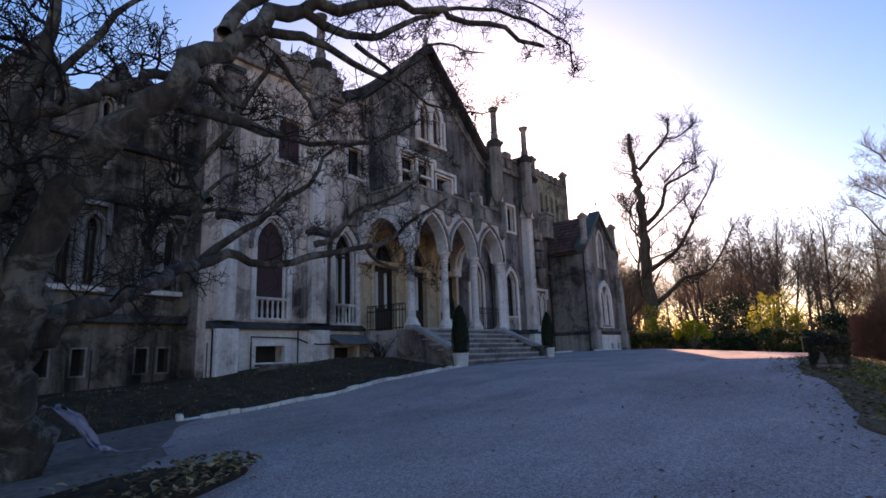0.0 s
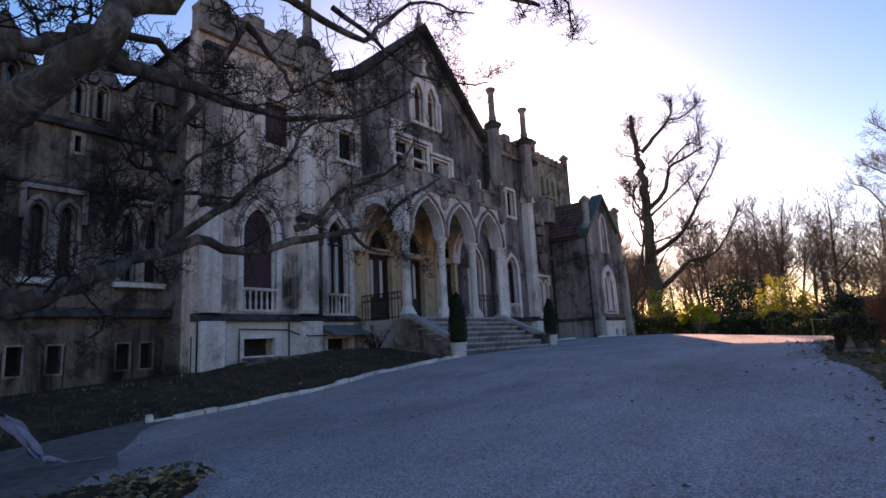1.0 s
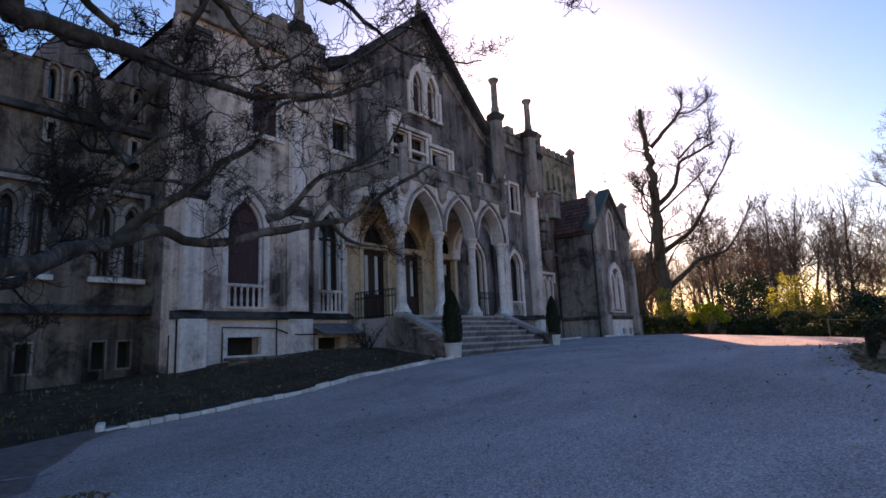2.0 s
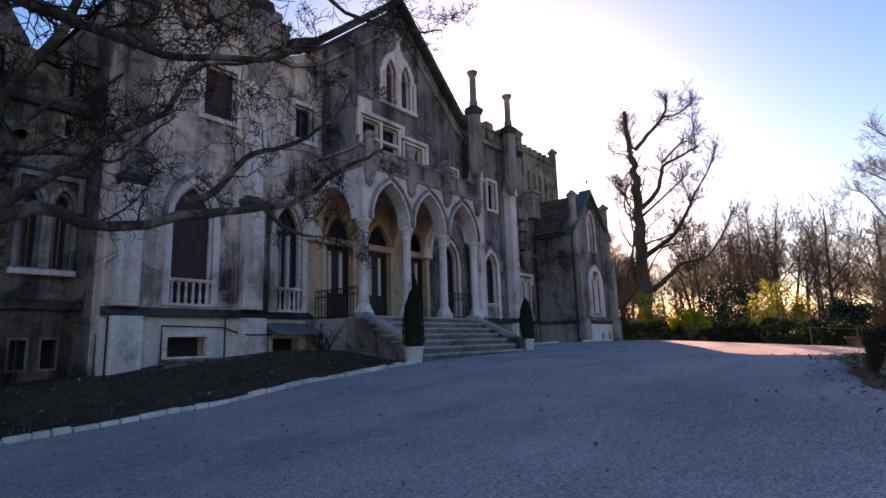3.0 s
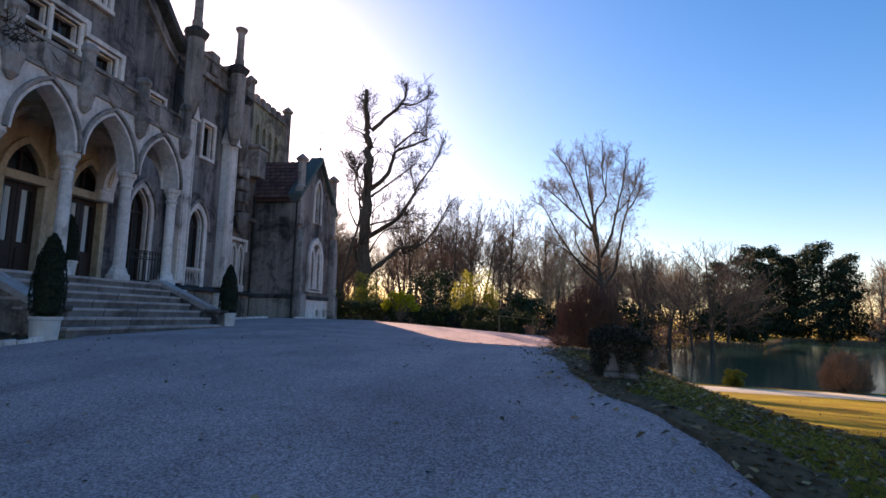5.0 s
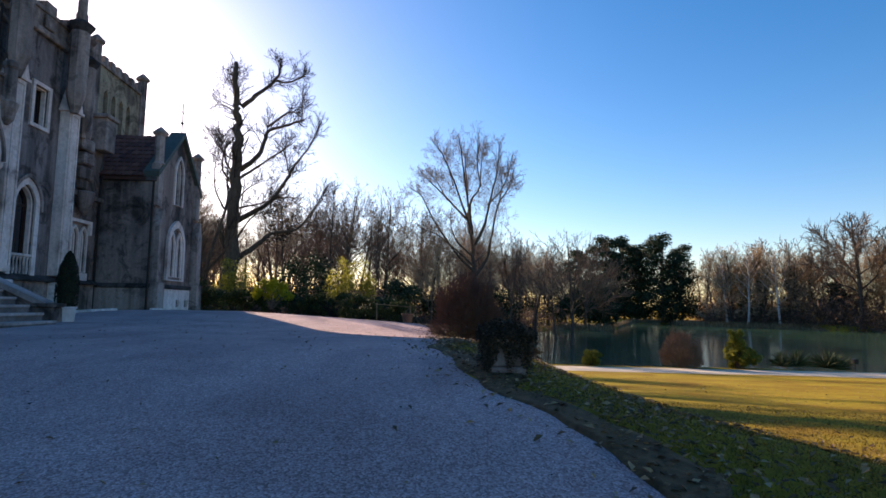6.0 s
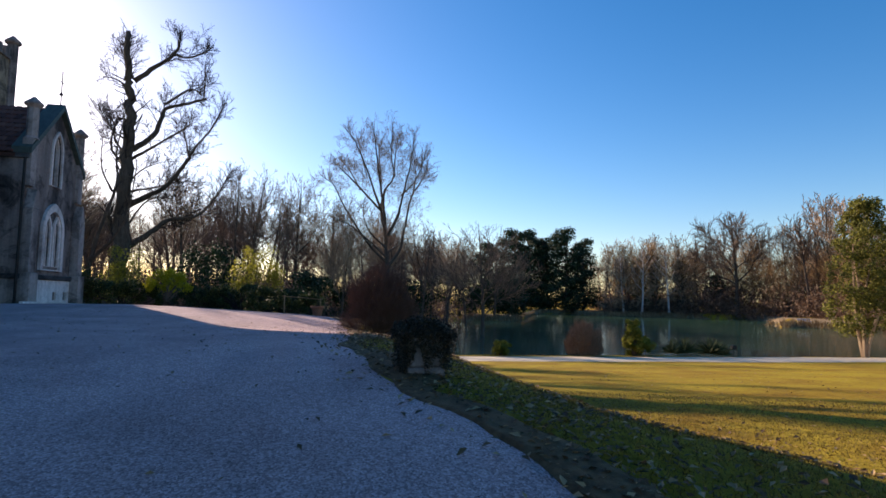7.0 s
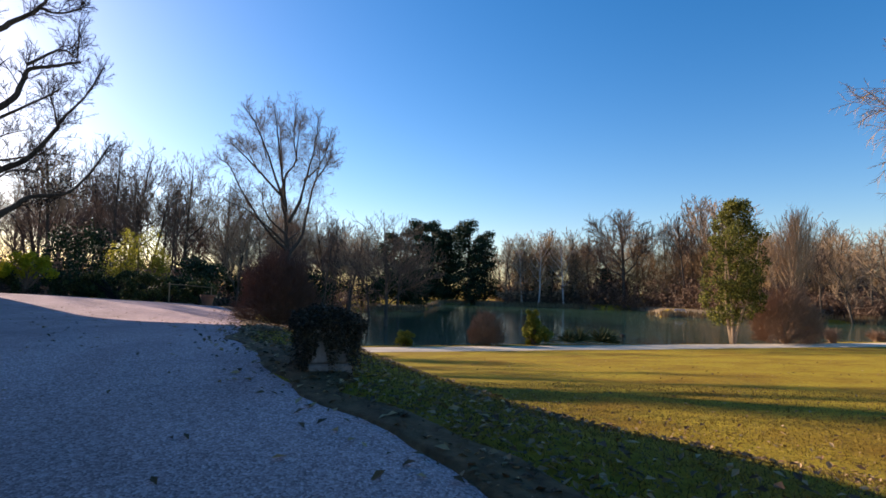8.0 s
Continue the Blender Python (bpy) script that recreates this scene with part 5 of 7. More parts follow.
def crown_tree(name, seed, h, r, lo, shape, limbs, rise, label, group, bark, twig, fine=0.03, per=1.6, level=1, up=0.12, droop=0.0, top=0.97, lean=0.0):
    """A bare tree at the origin whose limbs reach a crown outline given as (share of height, half-width share)."""
    rnd = random.Random(seed)
    ob = tree_empty(name, (0, 0, 0), label, group)
    trunk, crown = Geo(), Geo()
    line = curve(rnd, Vector((0, 0, -0.3)), Vector((rnd.gauss(lean, 0.04), rnd.gauss(0, 0.04), 1)), h * top, 10, 0.035, 0.05)
    trunk.tube(line, [r * (1.3 if k == 0 else 1) * (1 - k / 10) ** 0.8 + fine for k in range(11)], 6)
    for i in range(limbs):
        t = lo + (0.94 - lo) * (i + rnd.random()) / limbs
        p, tan = along(line, t)
        a = 2.4 * i + rnd.uniform(-0.5, 0.5)
        climb = rise * rnd.uniform(0.7, 1.35) * (0.8 + 0.9 * t)
        s, k = 0.3, rnd.uniform(0.72, 1.08)
        while s < interp((p.z + climb * s) / h, shape) * h * k and p.z + climb * s < h * 0.985:
            s += 0.15
        tip = p + Vector((math.cos(a) * s, math.sin(a) * s, climb * s))
        mid = p.lerp(tip, 0.5) + Vector((math.cos(a), math.sin(a), -climb * 0.7)) * (0.07 * s)
        limb = smooth_line([p, mid, tip], 3)
        limb = [q + Vector((rnd.gauss(0, 1), rnd.gauss(0, 1), rnd.gauss(0, 1))) * 0.03 * s * (0 if j in (0, 6) else 1) for j, q in enumerate(limb)]
        rr = max(fine * 2, r * 0.5 * (1.08 - t))
        trunk.tube(limb, [max(fine, rr * (1 - 0.85 * j / 6)) for j in range(7)], 4)
        branching(crown, rnd, limb, rr * 0.5, max(1.4, 0.6 * (tip - p).length), level, fine, per, up, 0.72, 0.2, droop)
    branching(crown, rnd, line, r * 0.2, h * 0.1, level, fine, per * 1.2, up, 0.8, 0.5, droop)
    trunk.ob("trunk", bark, ob, smooth=True)
    crown.ob("crown", twig, ob)
    return ob


def leaf_cloud(g, rnd, clumps, per, size, tight=1.0, aspect=0.6):
    """Leaves round clump centres: (centre, radius)."""
    for c, r in clumps:
        for _ in range(per):
            n = Vector((rnd.gauss(0, 1), rnd.gauss(0, 1), rnd.gauss(0.3, 1))).normalized()
            g.leaf(c + n * r * rnd.uniform(0.45, 1.0) ** tight, (n + Vector((rnd.gauss(0, 0.5), rnd.gauss(0, 0.5), rnd.gauss(0, 0.5)))).normalized(), size * rnd.uniform(0.6, 1.3), rnd, aspect)


def leafy_shrub(name, at, w, h, label, leaf, stem, seed, clumps=30, per=60, size=0.09, category="shrub", group="", depth=None, floor=0.12, trunk_r=0.04, up=1.0):
    """A shrub of stems and many small leaves in uneven clumps."""
    rnd = random.Random(seed)
    ob = empty(name, label, category, group, at=at)
    base = Vector(at)
    wood, leaves = Geo(), Geo()
    cs = []
    for i in range(clumps):
        a, t = rnd.uniform(0, 6.283), rnd.random()
        z = floor + (1 - floor) * t
        k = math.sin(math.pi * min(1, 0.18 + 0.72 * z)) ** 0.7
        rad = k * math.sqrt(rnd.random()) * 0.5
        c = base + Vector((math.cos(a) * rad * w, math.sin(a) * rad * (depth or w), z * h * up * 0.93))
        cs.append((c, (0.13 + 0.1 * rnd.random()) * min(w, h)))
        if i % 2 == 0:
            mid = base + Vector(((c.x - base.x) * 0.35, (c.y - base.y) * 0.35, (c.z - base.z) * 0.5))
            wood.tube([base + Vector((rnd.gauss(0, 0.05), rnd.gauss(0, 0.05), -0.1)), mid, c], [trunk_r, trunk_r * 0.6, trunk_r * 0.2], 4)
    leaf_cloud(leaves, rnd, cs, per, size)
    wood.ob("wood", stem, ob)
    leaves.ob("foliage", leaf, ob)
    return ob


def twig_shrub(name, at, w, h, label, twig, seed, stems=26, n=6, depth=1, rmin=0.008, group=""):
    rnd = random.Random(seed)
    ob = empty(name, label, "shrub", group, at=at)
    base = Vector(at)
    wood, fine = Geo(), Geo()
    for i in range(stems):
        a = rnd.uniform(0, 6.283)
        lean = rnd.uniform(0.1, 1.0) * w / h * 0.8
        line = curve(rnd, base + Vector((rnd.gauss(0, 0.08 * w), rnd.gauss(0, 0.08 * w), -0.05)), Vector((math.cos(a) * lean, math.sin(a) * lean, 1)), h * rnd.uniform(0.6, 1.0), 5, 0.12, 0.0)
        wood.tube(line, [rmin * 2.6 * (1 - 0.7 * k / 5) + rmin * 0.4 for k in range(6)], 4)
        sprout(fine, rnd, line, rmin * 1.5, n, h * 0.34, depth, 0.15, 0.2, 0.03, 0.9, rmin)
    wood.ob("wood", twig, ob)
    fine.ob("brush", twig, ob)
    return ob


def dome_shrub(name, at, w, h, label, twig, seed, stems=40, fine_n=5200, r=0.006):
    """A round bare shrub: stems that fan to a dome of fine upright twigs."""
    rnd = random.Random(seed)
    ob = empty(name, label, "shrub", at=at)
    base = Vector(at)
    wood, fine = Geo(), Geo()

    def dome(a, e, k):
        b = 1 + 0.3 * noise.noise(Vector((math.cos(a) * 2 + seed, math.sin(a) * 2, e * 3)))
        return base + Vector((math.cos(a) * math.cos(e) * w / 2 * k * b, math.sin(a) * math.cos(e) * w / 2 * k * b, h * (0.30 + 0.70 * math.sin(e)) * k * b))

    for i in range(stems):
        a, e = rnd.uniform(0, 6.283), math.asin(rnd.uniform(-0.2, 1))
        tip = dome(a, e, 0.8)
        mid = base.lerp(tip, 0.5) + Vector((rnd.gauss(0, 0.06), rnd.gauss(0, 0.06), 0.12 * h))
        wood.tube([base + Vector((rnd.gauss(0, 0.1), rnd.gauss(0, 0.1), -0.05)), mid, tip], [r * 4, r * 2.5, r], 4)
    for i in range(fine_n):
        a, e = rnd.uniform(0, 6.283), math.asin(rnd.uniform(-0.35, 1))
        p = dome(a, e, rnd.uniform(0.6, 0.92))
        d = (p - base).normalized() + Vector((rnd.gauss(0, 0.5), rnd.gauss(0, 0.5), rnd.gauss(0.25, 0.4)))
        fine.spike(p, p + d.normalized() * rnd.uniform(0.14, 0.3) * h * 0.5, r)
    wood.ob("wood", twig, ob)
    fine.ob("brush", twig, ob)
    return ob


def on_ground(x, y, dz=0.0):
    return (x, y, ground_z(x, y) + dz)


def by_lake(u, v, dz=0.0):
    p = ORIGIN + AXIS * u + SIDE * v
    return (p.x, p.y, ground_z(p.x, p.y) + dz)


def far_bank(u, v, dz=0.0):
    p = ORIGIN + FAR_AXIS * u + FAR_SIDE * v
    return (p.x, p.y, ground_z(p.x, p.y) + dz)


# the old spreading tree beside the drive
drawn_tree("magnolia_tree", (-8.5, 2.85, 0.25), [
    ([(0.75, -0.75, -0.30), (1.10, -0.73, 0.50), (1.67, -0.90, 1.40), (2.42, -0.86, 2.60), (2.93, -0.61, 3.42), (3.20, -0.27, 3.98), (3.36, 0.24, 4.82), (3.34, 1.27, 5.66), (3.50, 2.61, 6.37), (3.95, 4.21, 6.64), (4.66, 5.62, 6.64)], 0.27, 0.03),
    ([(1.67, -0.91, 1.51), (2.07, -1.35, 2.30), (2.34, -1.52, 2.93), (2.49, -1.34, 3.49), (2.54, -0.81, 3.95), (2.56, -0.22, 4.36), (2.43, 0.44, 4.73), (2.32, 0.84, 4.45)], 0.17, 0.03),
    ([(2.49, -1.34, 3.49), (2.61, -1.28, 4.17), (2.53, -1.16, 5.00), (2.38, -0.98, 5.99)], 0.1, 0.03),
    ([(3.20, -0.27, 3.98), (2.83, 0.53, 4.09), (0.90, 3.35, 5.10), (1.40, 4.65, 5.50), (1.30, 5.95, 6.30)], 0.1, 0.02),
    ([(3.36, 0.24, 4.82), (3.32, 0.91, 6.08), (3.40, 2.23, 7.47), (3.87, 3.92, 8.33)], 0.09, 0.02),
    ([(3.34, 1.27, 5.66), (3.54, 2.09, 5.52), (3.63, 3.24, 6.30), (4.26, 4.63, 6.93), (4.93, 5.63, 6.59), (4.91, 6.05, 6.01)], 0.07, 0.012),
    ([(3.35, 0.60, 5.14), (3.38, 1.63, 5.21), (3.30, 2.69, 5.33), (3.45, 3.61, 6.19), (3.87, 4.86, 6.43)], 0.07, 0.012),
    ([(2.42, -0.86, 2.60), (2.53, -1.19, 3.19), (2.46, -0.74, 4.72), (2.53, -0.04, 5.91)], 0.08, 0.02),
    ([(3.50, 2.61, 6.37), (3.81, 3.63, 7.22), (4.44, 4.96, 7.34), (5.00, 5.77, 6.96)], 0.05, 0.012),
    ([(1.67, -0.90, 1.40), (1.70, -0.49, 1.87), (1.48, 0.06, 2.04), (-0.09, 1.91, 2.90), (0.10, 3.65, 3.10), (0.40, 5.15, 3.50), (0.80, 6.35, 4.20), (1.10, 7.25, 4.80)], 0.15, 0.025),
    ([(1.47, -0.87, 1.11), (1.29, -0.45, 1.77), (-0.67, 1.37, 2.60), (-0.60, 2.25, 4.10), (-0.30, 3.25, 5.30)], 0.11, 0.02),
    ([(2.00, 3.45, 6.70), (1.90, 4.65, 6.50), (2.20, 6.05, 6.30), (2.70, 7.00, 6.60)], 0.05, 0.012),
    ([(-0.09, 1.91, 2.90), (0.50, 2.85, 3.80), (1.00, 3.65, 4.90), (1.10, 4.55, 5.70)], 0.08, 0.015),
    ([(0.40, 5.15, 3.50), (0.20, 6.05, 3.20), (0.30, 6.95, 3.00)], 0.05, 0.012),
    ([(-0.16, 0.64, 5.49), (-0.15, 1.03, 5.75), (-0.33, 1.34, 5.67), (-0.23, 1.83, 5.83), (-0.49, 2.06, 5.78), (-0.49, 2.40, 6.23), (-0.62, 2.65, 6.61)], 0.07, 0.014),
    ([(0.46, 2.84, 6.80), (0.37, 3.10, 6.52), (0.49, 3.53, 6.20), (0.50, 3.89, 5.78), (0.59, 4.16, 6.11), (0.75, 4.46, 6.55)], 0.07, 0.014),
    ([(-1.60, 1.76, 3.97), (-1.16, 2.50, 4.05), (-1.11, 2.91, 4.20), (-0.97, 3.41, 4.21), (-0.86, 3.82, 4.59), (-0.77, 4.19, 5.05)], 0.06, 0.014),
    ([(0.18, 4.02, 3.41), (0.49, 4.48, 3.68), (0.68, 4.80, 4.11), (0.94, 5.22, 4.40), (1.33, 5.71, 4.86), (1.52, 6.02, 5.36)], 0.07, 0.014),
    ([(-0.60, 2.25, 4.10), (-1.00, 2.10, 4.60), (-0.40, 2.60, 5.60), (0.46, 2.84, 6.80)], 0.08, 0.05),
    ([(-0.67, 1.37, 2.60), (-1.40, 1.50, 3.40), (-1.60, 1.76, 3.97)], 0.08, 0.05),
    ([(1.37, -0.88, 1.05), (1.66, -1.36, 1.84), (1.81, -1.61, 2.68), (1.77, -1.31, 3.33), (1.60, -0.80, 3.30)], 0.09, 0.02),
], "old leafless magnolia with lichen-grey crooked limbs over the drive", BARK_OLD, TWIG_DARK, 11, n=9, length=1.5, depth=2, wob=0.46, up=0.04, rmin=0.006, t0=0.2, crook=0.2)

# tall lopped tree past the wing
limbed_tree("poplar_tree", on_ground(-16.6, 52), [
    ([(0, -0.4), (0, 2.3), (0.14, 5.9), (0.25, 10.5), (0.4, 13.9), (0.3, 16.6), (0.14, 18.0), (0.07, 21.2)], 0.8, 0.17),
    ([(0.14, 18.0), (-0.4, 18.9), (-0.84, 20.9), (-0.9, 21.5)], 0.19, 0.07),
    ([(0.35, 17.7), (1.8, 19.1), (2.9, 20.1), (3.36, 21.1), (3.4, 22.0)], 0.22, 0.07),
    ([(3.0, 20.2), (4.0, 20.2), (5.1, 20.9), (5.4, 21.4)], 0.11, 0.05),
    ([(0.5, 12.2), (1.9, 13.6), (2.3, 15.0), (2.6, 16.0), (3.8, 16.5), (4.8, 17.0), (5.4, 17.3)], 0.23, 0.08),
    ([(2.6, 16.0), (4.0, 17.3), (4.7, 17.6), (5.3, 17.3), (5.3, 18.9), (5.2, 19.8)], 0.11, 0.04),
    ([(0.5, 11.5), (2.2, 12.5), (4.3, 13.8), (5.0, 14.2)], 0.14, 0.04),
    ([(0.3, 7.8), (1.8, 8.6), (3.2, 9.6), (4.6, 11.6), (4.95, 12.3), (6.2, 14.1), (7.3, 16.4)], 0.27, 0.035),
    ([(4.6, 11.6), (4.3, 13.0), (3.7, 14.6)], 0.09, 0.03),
    ([(0.3, 8.9), (2.0, 9.4), (3.6, 10.0), (5.2, 10.2)], 0.1, 0.03),
    ([(0.2, 4.3), (2.0, 5.8), (3.2, 6.9), (4.95, 7.3), (6.2, 8.6), (7.6, 11.4)], 0.27, 0.04),
    ([(0.3, 6.0), (1.6, 8.0), (2.6, 8.5), (4.0, 8.4)], 0.1, 0.03),
    ([(0.1, 10.8), (-1.0, 12.2), (-1.15, 13.8), (-0.9, 14.6)], 0.13, 0.04),
    ([(0.1, 11.4), (-0.95, 13.2), (-1.2, 14.4), (-2.2, 15.9)], 0.12, 0.03),
    ([(0.2, 12.8), (-0.8, 13.6), (-1.8, 15.0)], 0.09, 0.03),
    ([(0.0, 5.0), (-0.6, 6.4), (-0.5, 7.4)], 0.25, 0.15),
    ([(0.15, 17.0), (-0.8, 17.6), (-1.6, 17.6)], 0.1, 0.04),
    ([(0.3, 9.6), (1.4, 10.8), (2.6, 11.4)], 0.09, 0.03),
], "tall lopped tree with broom-like tops, bare, past the house", BARK, TWIG_DARK, 5, per=2.7, length=2.5, level=2, fine=0.0145, up=0.2, spread=0.9, bush=1.9, deep=1.6)

# slim forked tree close behind the corner of the wing
limbed_tree("young_tree", on_ground(-16.0, 44), [
    ([(0, -0.3), (0.5, 4), (1.5, 8), (1.3, 10), (1.7, 13.5)], 0.17, 0.03),
    ([(0.4, 3), (1.8, 4.6), (2.6, 6.8), (2.9, 9.4)], 0.12, 0.03),
    ([(1.4, 7.4), (0.6, 9.0), (0.5, 11)], 0.08, 0.03),
], "slim forked bare tree", BARK, TWIG_DARK, 8, per=2.4, length=1.4, level=1, fine=0.016, up=0.2, deep=0.8)

# the large vase-shaped tree by the lake
limbed_tree("plane_tree", on_ground(7.8, 80.5), [
    ([(0.00, -0.40), (0.00, 6.60), (-0.27, 10.71), (-0.50, 13.91), (-0.91, 18.13), (-1.06, 21.32), (-1.42, 28.43)], 0.5, 0.05),
    ([(-0.12, 10.51), (1.38, 12.88), (2.12, 16.27), (2.97, 20.29), (4.66, 23.18), (5.30, 25.13)], 0.26, 0.04),
    ([(2.97, 20.29), (3.60, 23.28), (3.50, 26.16)], 0.12, 0.03),
    ([(-0.35, 14.63), (0.95, 17.61), (1.38, 20.29), (2.12, 23.90), (2.44, 28.02)], 0.24, 0.04),
    ([(-0.71, 16.07), (-0.94, 20.50), (0.53, 23.18), (0.85, 26.57), (1.27, 29.66)], 0.2, 0.04),
    ([(-0.83, 16.69), (-2.24, 19.98), (-3.66, 23.38), (-5.31, 26.57), (-6.61, 27.81)], 0.2, 0.035),
    ([(-0.94, 18.33), (-1.77, 22.66), (-2.36, 26.57), (-2.95, 29.25)], 0.18, 0.04),
    ([(-1.18, 17.92), (-4.25, 20.81), (-6.37, 22.66), (-8.02, 23.90)], 0.18, 0.035),
    ([(-0.47, 10.92), (-2.60, 12.88), (-4.25, 14.94), (-6.37, 18.13), (-7.79, 20.81), (-9.44, 21.94)], 0.2, 0.035),
    ([(-0.47, 11.64), (-3.07, 13.70), (-5.55, 15.45), (-8.02, 16.17)], 0.17, 0.03),
    ([(-0.59, 12.98), (-2.83, 14.94), (-3.78, 17.10), (-3.78, 19.36)], 0.14, 0.03),
    ([(-0.24, 12.36), (1.06, 13.49), (1.48, 14.42)], 0.14, 0.06),
    ([(-3.42, 22.87), (-4.01, 25.75), (-4.60, 28.74)], 0.1, 0.03),
    ([(1.38, 20.29), (3.18, 22.25), (4.24, 24.72), (4.66, 26.99)], 0.12, 0.03),
    ([(-4.25, 20.81), (-5.78, 24.10), (-6.96, 25.96)], 0.1, 0.03),
    ([(0.42, 22.87), (-0.24, 25.75), (-0.35, 29.46)], 0.1, 0.03),
], "large bare tree with fan-shaped crown by the lake", BARK, TWIG_WARM, 21, per=2.0, length=3.8, level=2, fine=0.012, up=0.16, spread=0.9, bush=1.6, deep=4.5)

# woodland: a few kinds, repeated
OVAL = [(0.0, 0.02), (0.25, 0.06), (0.45, 0.17), (0.7, 0.2), (0.9, 0.12), (1.0, 0.02)]
ROUND = [(0.0, 0.04), (0.25, 0.16), (0.5, 0.3), (0.75, 0.3), (0.92, 0.18), (1.0, 0.03)]
SLIM = [(0.0, 0.02), (0.35, 0.06), (0.6, 0.12), (0.85, 0.11), (1.0, 0.02)]
BROAD = [(0.0, 0.05), (0.2, 0.2), (0.45, 0.36), (0.75, 0.36), (0.93, 0.2), (1.0, 0.04)]
CONE = [(0.0, 0.12), (0.1, 0.26), (0.4, 0.24), (0.75, 0.13), (1.0, 0.01)]
WOODS = "bare brown winter woodland tree"


def woodland(seed, fine, twigs, group, per):
    kinds = ((13.5, 0.2, 0.32, OVAL, 13, 1.3), (14.5, 0.24, 0.28, ROUND, 16, 0.9), (13.0, 0.15, 0.38, SLIM, 11, 1.4), (15.0, 0.17, 0.42, SLIM, 12, 1.7), (12.0, 0.2, 0.25, ROUND, 15, 1.1), (14.0, 0.18, 0.35, OVAL, 13, 1.7), (12.5, 0.13, 0.3, SLIM, 12, 1.2), (16.0, 0.28, 0.25, BROAD, 18, 0.9))
    return [crown_tree("woodland_tree", seed + i, h, r, lo, shape, n, rise, WOODS, group, BARK, twigs[i % len(twigs)], fine, per, 2, 0.2)
            for i, (h, r, lo, shape, n, rise) in enumerate(kinds)]


near_kinds = woodland(100, 0.016, (TWIG, TWIG_PALE, TWIG_RED, TWIG), "near woodland", 1.55)
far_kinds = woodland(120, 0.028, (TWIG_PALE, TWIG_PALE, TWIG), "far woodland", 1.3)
rnd = random.Random(77)


def plant(k, x, y, z, s, tall=1.0):
    o = copy_thing(k, pose(x, y, z, 0, 0, rnd.uniform(0, 360)))
    o.scale = (s, s, s * tall)


placed = []
while len(placed) < 92:  # behind the drive and along the left shore
    x, y = rnd.uniform(-66, 36), 60 + 62 * rnd.random() ** 0.8
    u, v = far_uv(x, y)
    glade = 0.839 * x + 0.545 * y > 29 and 0.839 * y - 0.545 * x < 76  # open ground that lets the low sun reach the shore
    if glade or v > -16 and 36 < u < far_shore(v) + 2 or abs(x + 16.6) < 3 and y < 66 or any(abs(x - a) + abs(y - b) < 3.4 for a, b in placed):
        continue
    placed.append((x, y))
    plant(rnd.choice(near_kinds), *on_ground(x, y), rnd.uniform(0.78, 1.08) * (1.0 + 0.007 * (y - 60)), rnd.uniform(0.92, 1.12))
plant(near_kinds[7], *on_ground(-12.4, 98), 1.3)
plant(near_kinds[1], *on_ground(18.5, 92), 1.1)
plant(near_kinds[5], *on_ground(21.5, 90), 1.05)
for _ in range(64):  # deep wood behind
    plant(rnd.choice(near_kinds), *on_ground(rnd.uniform(-120, 40), rnd.uniform(125, 180)), rnd.uniform(1.05, 1.4))


def across(angle, d, dz=0.0):
    """A spot on the far side of the lake: degrees to the right of +y, and distance."""
    x, y = ORIGIN.x + d * math.sin(radians(angle)), ORIGIN.y + d * math.cos(radians(angle))
    return (x, y, ground_z(x, y) + dz)


for angle, d, k, s in ((29.5, 190, 0, 1.6), (30.6, 172, 4, 1.5), (31.8, 176, 1, 1.6), (33.6, 170, 5, 1.62), (34.4, 182, 0, 1.75), (36.2, 172, 1, 1.55), (37.4, 178, 4, 1.6), (38.6, 184, 5, 1.4), (39.4, 200, 2, 1.5),
                       (42.6, 196, 3, 1.5), (43.4, 178, 2, 1.45), (44.3, 170, 6, 1.55), (45.2, 160, 3, 1.6), (46.0, 172, 2, 1.8), (46.8, 150, 5, 1.7), (47.6, 165, 0, 2.0), (48.4, 150, 3, 1.85), (49.2, 160, 7, 1.9), (50.2, 148, 0, 1.75), (51.4, 155, 5, 1.6),
                       (52.4, 150, 1, 1.3), (53.6, 160, 4, 1.35), (54.4, 140, 0, 1.2), (56.4, 150, 1, 1.35), (57.6, 120, 5, 1.0), (58.6, 130, 1, 1.15), (59.8, 118, 4, 1.1), (61, 125, 0, 1.15), (62.4, 112, 1, 1.05), (64, 120, 5, 1.2), (66, 115, 1, 1.2), (69, 120, 4, 1.3), (72, 125, 7, 1.2),
                       (26.8, 215, 1, 1.7), (28.0, 228, 4, 1.5), (29.0, 235, 0, 1.5), (12.5, 190, 1, 1.3), (10.6, 180, 4, 1.3), (14.2, 196, 0, 1.5)):
    plant(far_kinds[k], *across(angle, d), s * rnd.uniform(0.95, 1.05), rnd.uniform(0.95, 1.08))
for _ in range(34):  # a deeper row to close the view between them
    angle = rnd.uniform(30, 74)
    if 25.5 < angle < 29.3:
        continue
    plant(rnd.choice(far_kinds), *across(angle, rnd.uniform(190, 235) if angle < 45 else rnd.uniform(165, 215)), rnd.uniform(1.2, 1.6))
oak = crown_tree("oak_tree", 131, 27, 0.55, 0.24, BROAD, 17, 0.85, "large bare spreading oak across the water", "", BARK, TWIG, 0.06, 1.3, 1, 0.15)
oak.location = across(41.3, 158)
for i, k in enumerate(near_kinds + far_kinds):
    k.location = on_ground(-44 + 9 * (i % 8), 70 + 4 * (i % 3)) if i < 8 else across(46 + 2.8 * (i - 8), 200 + 4 * (i % 3))


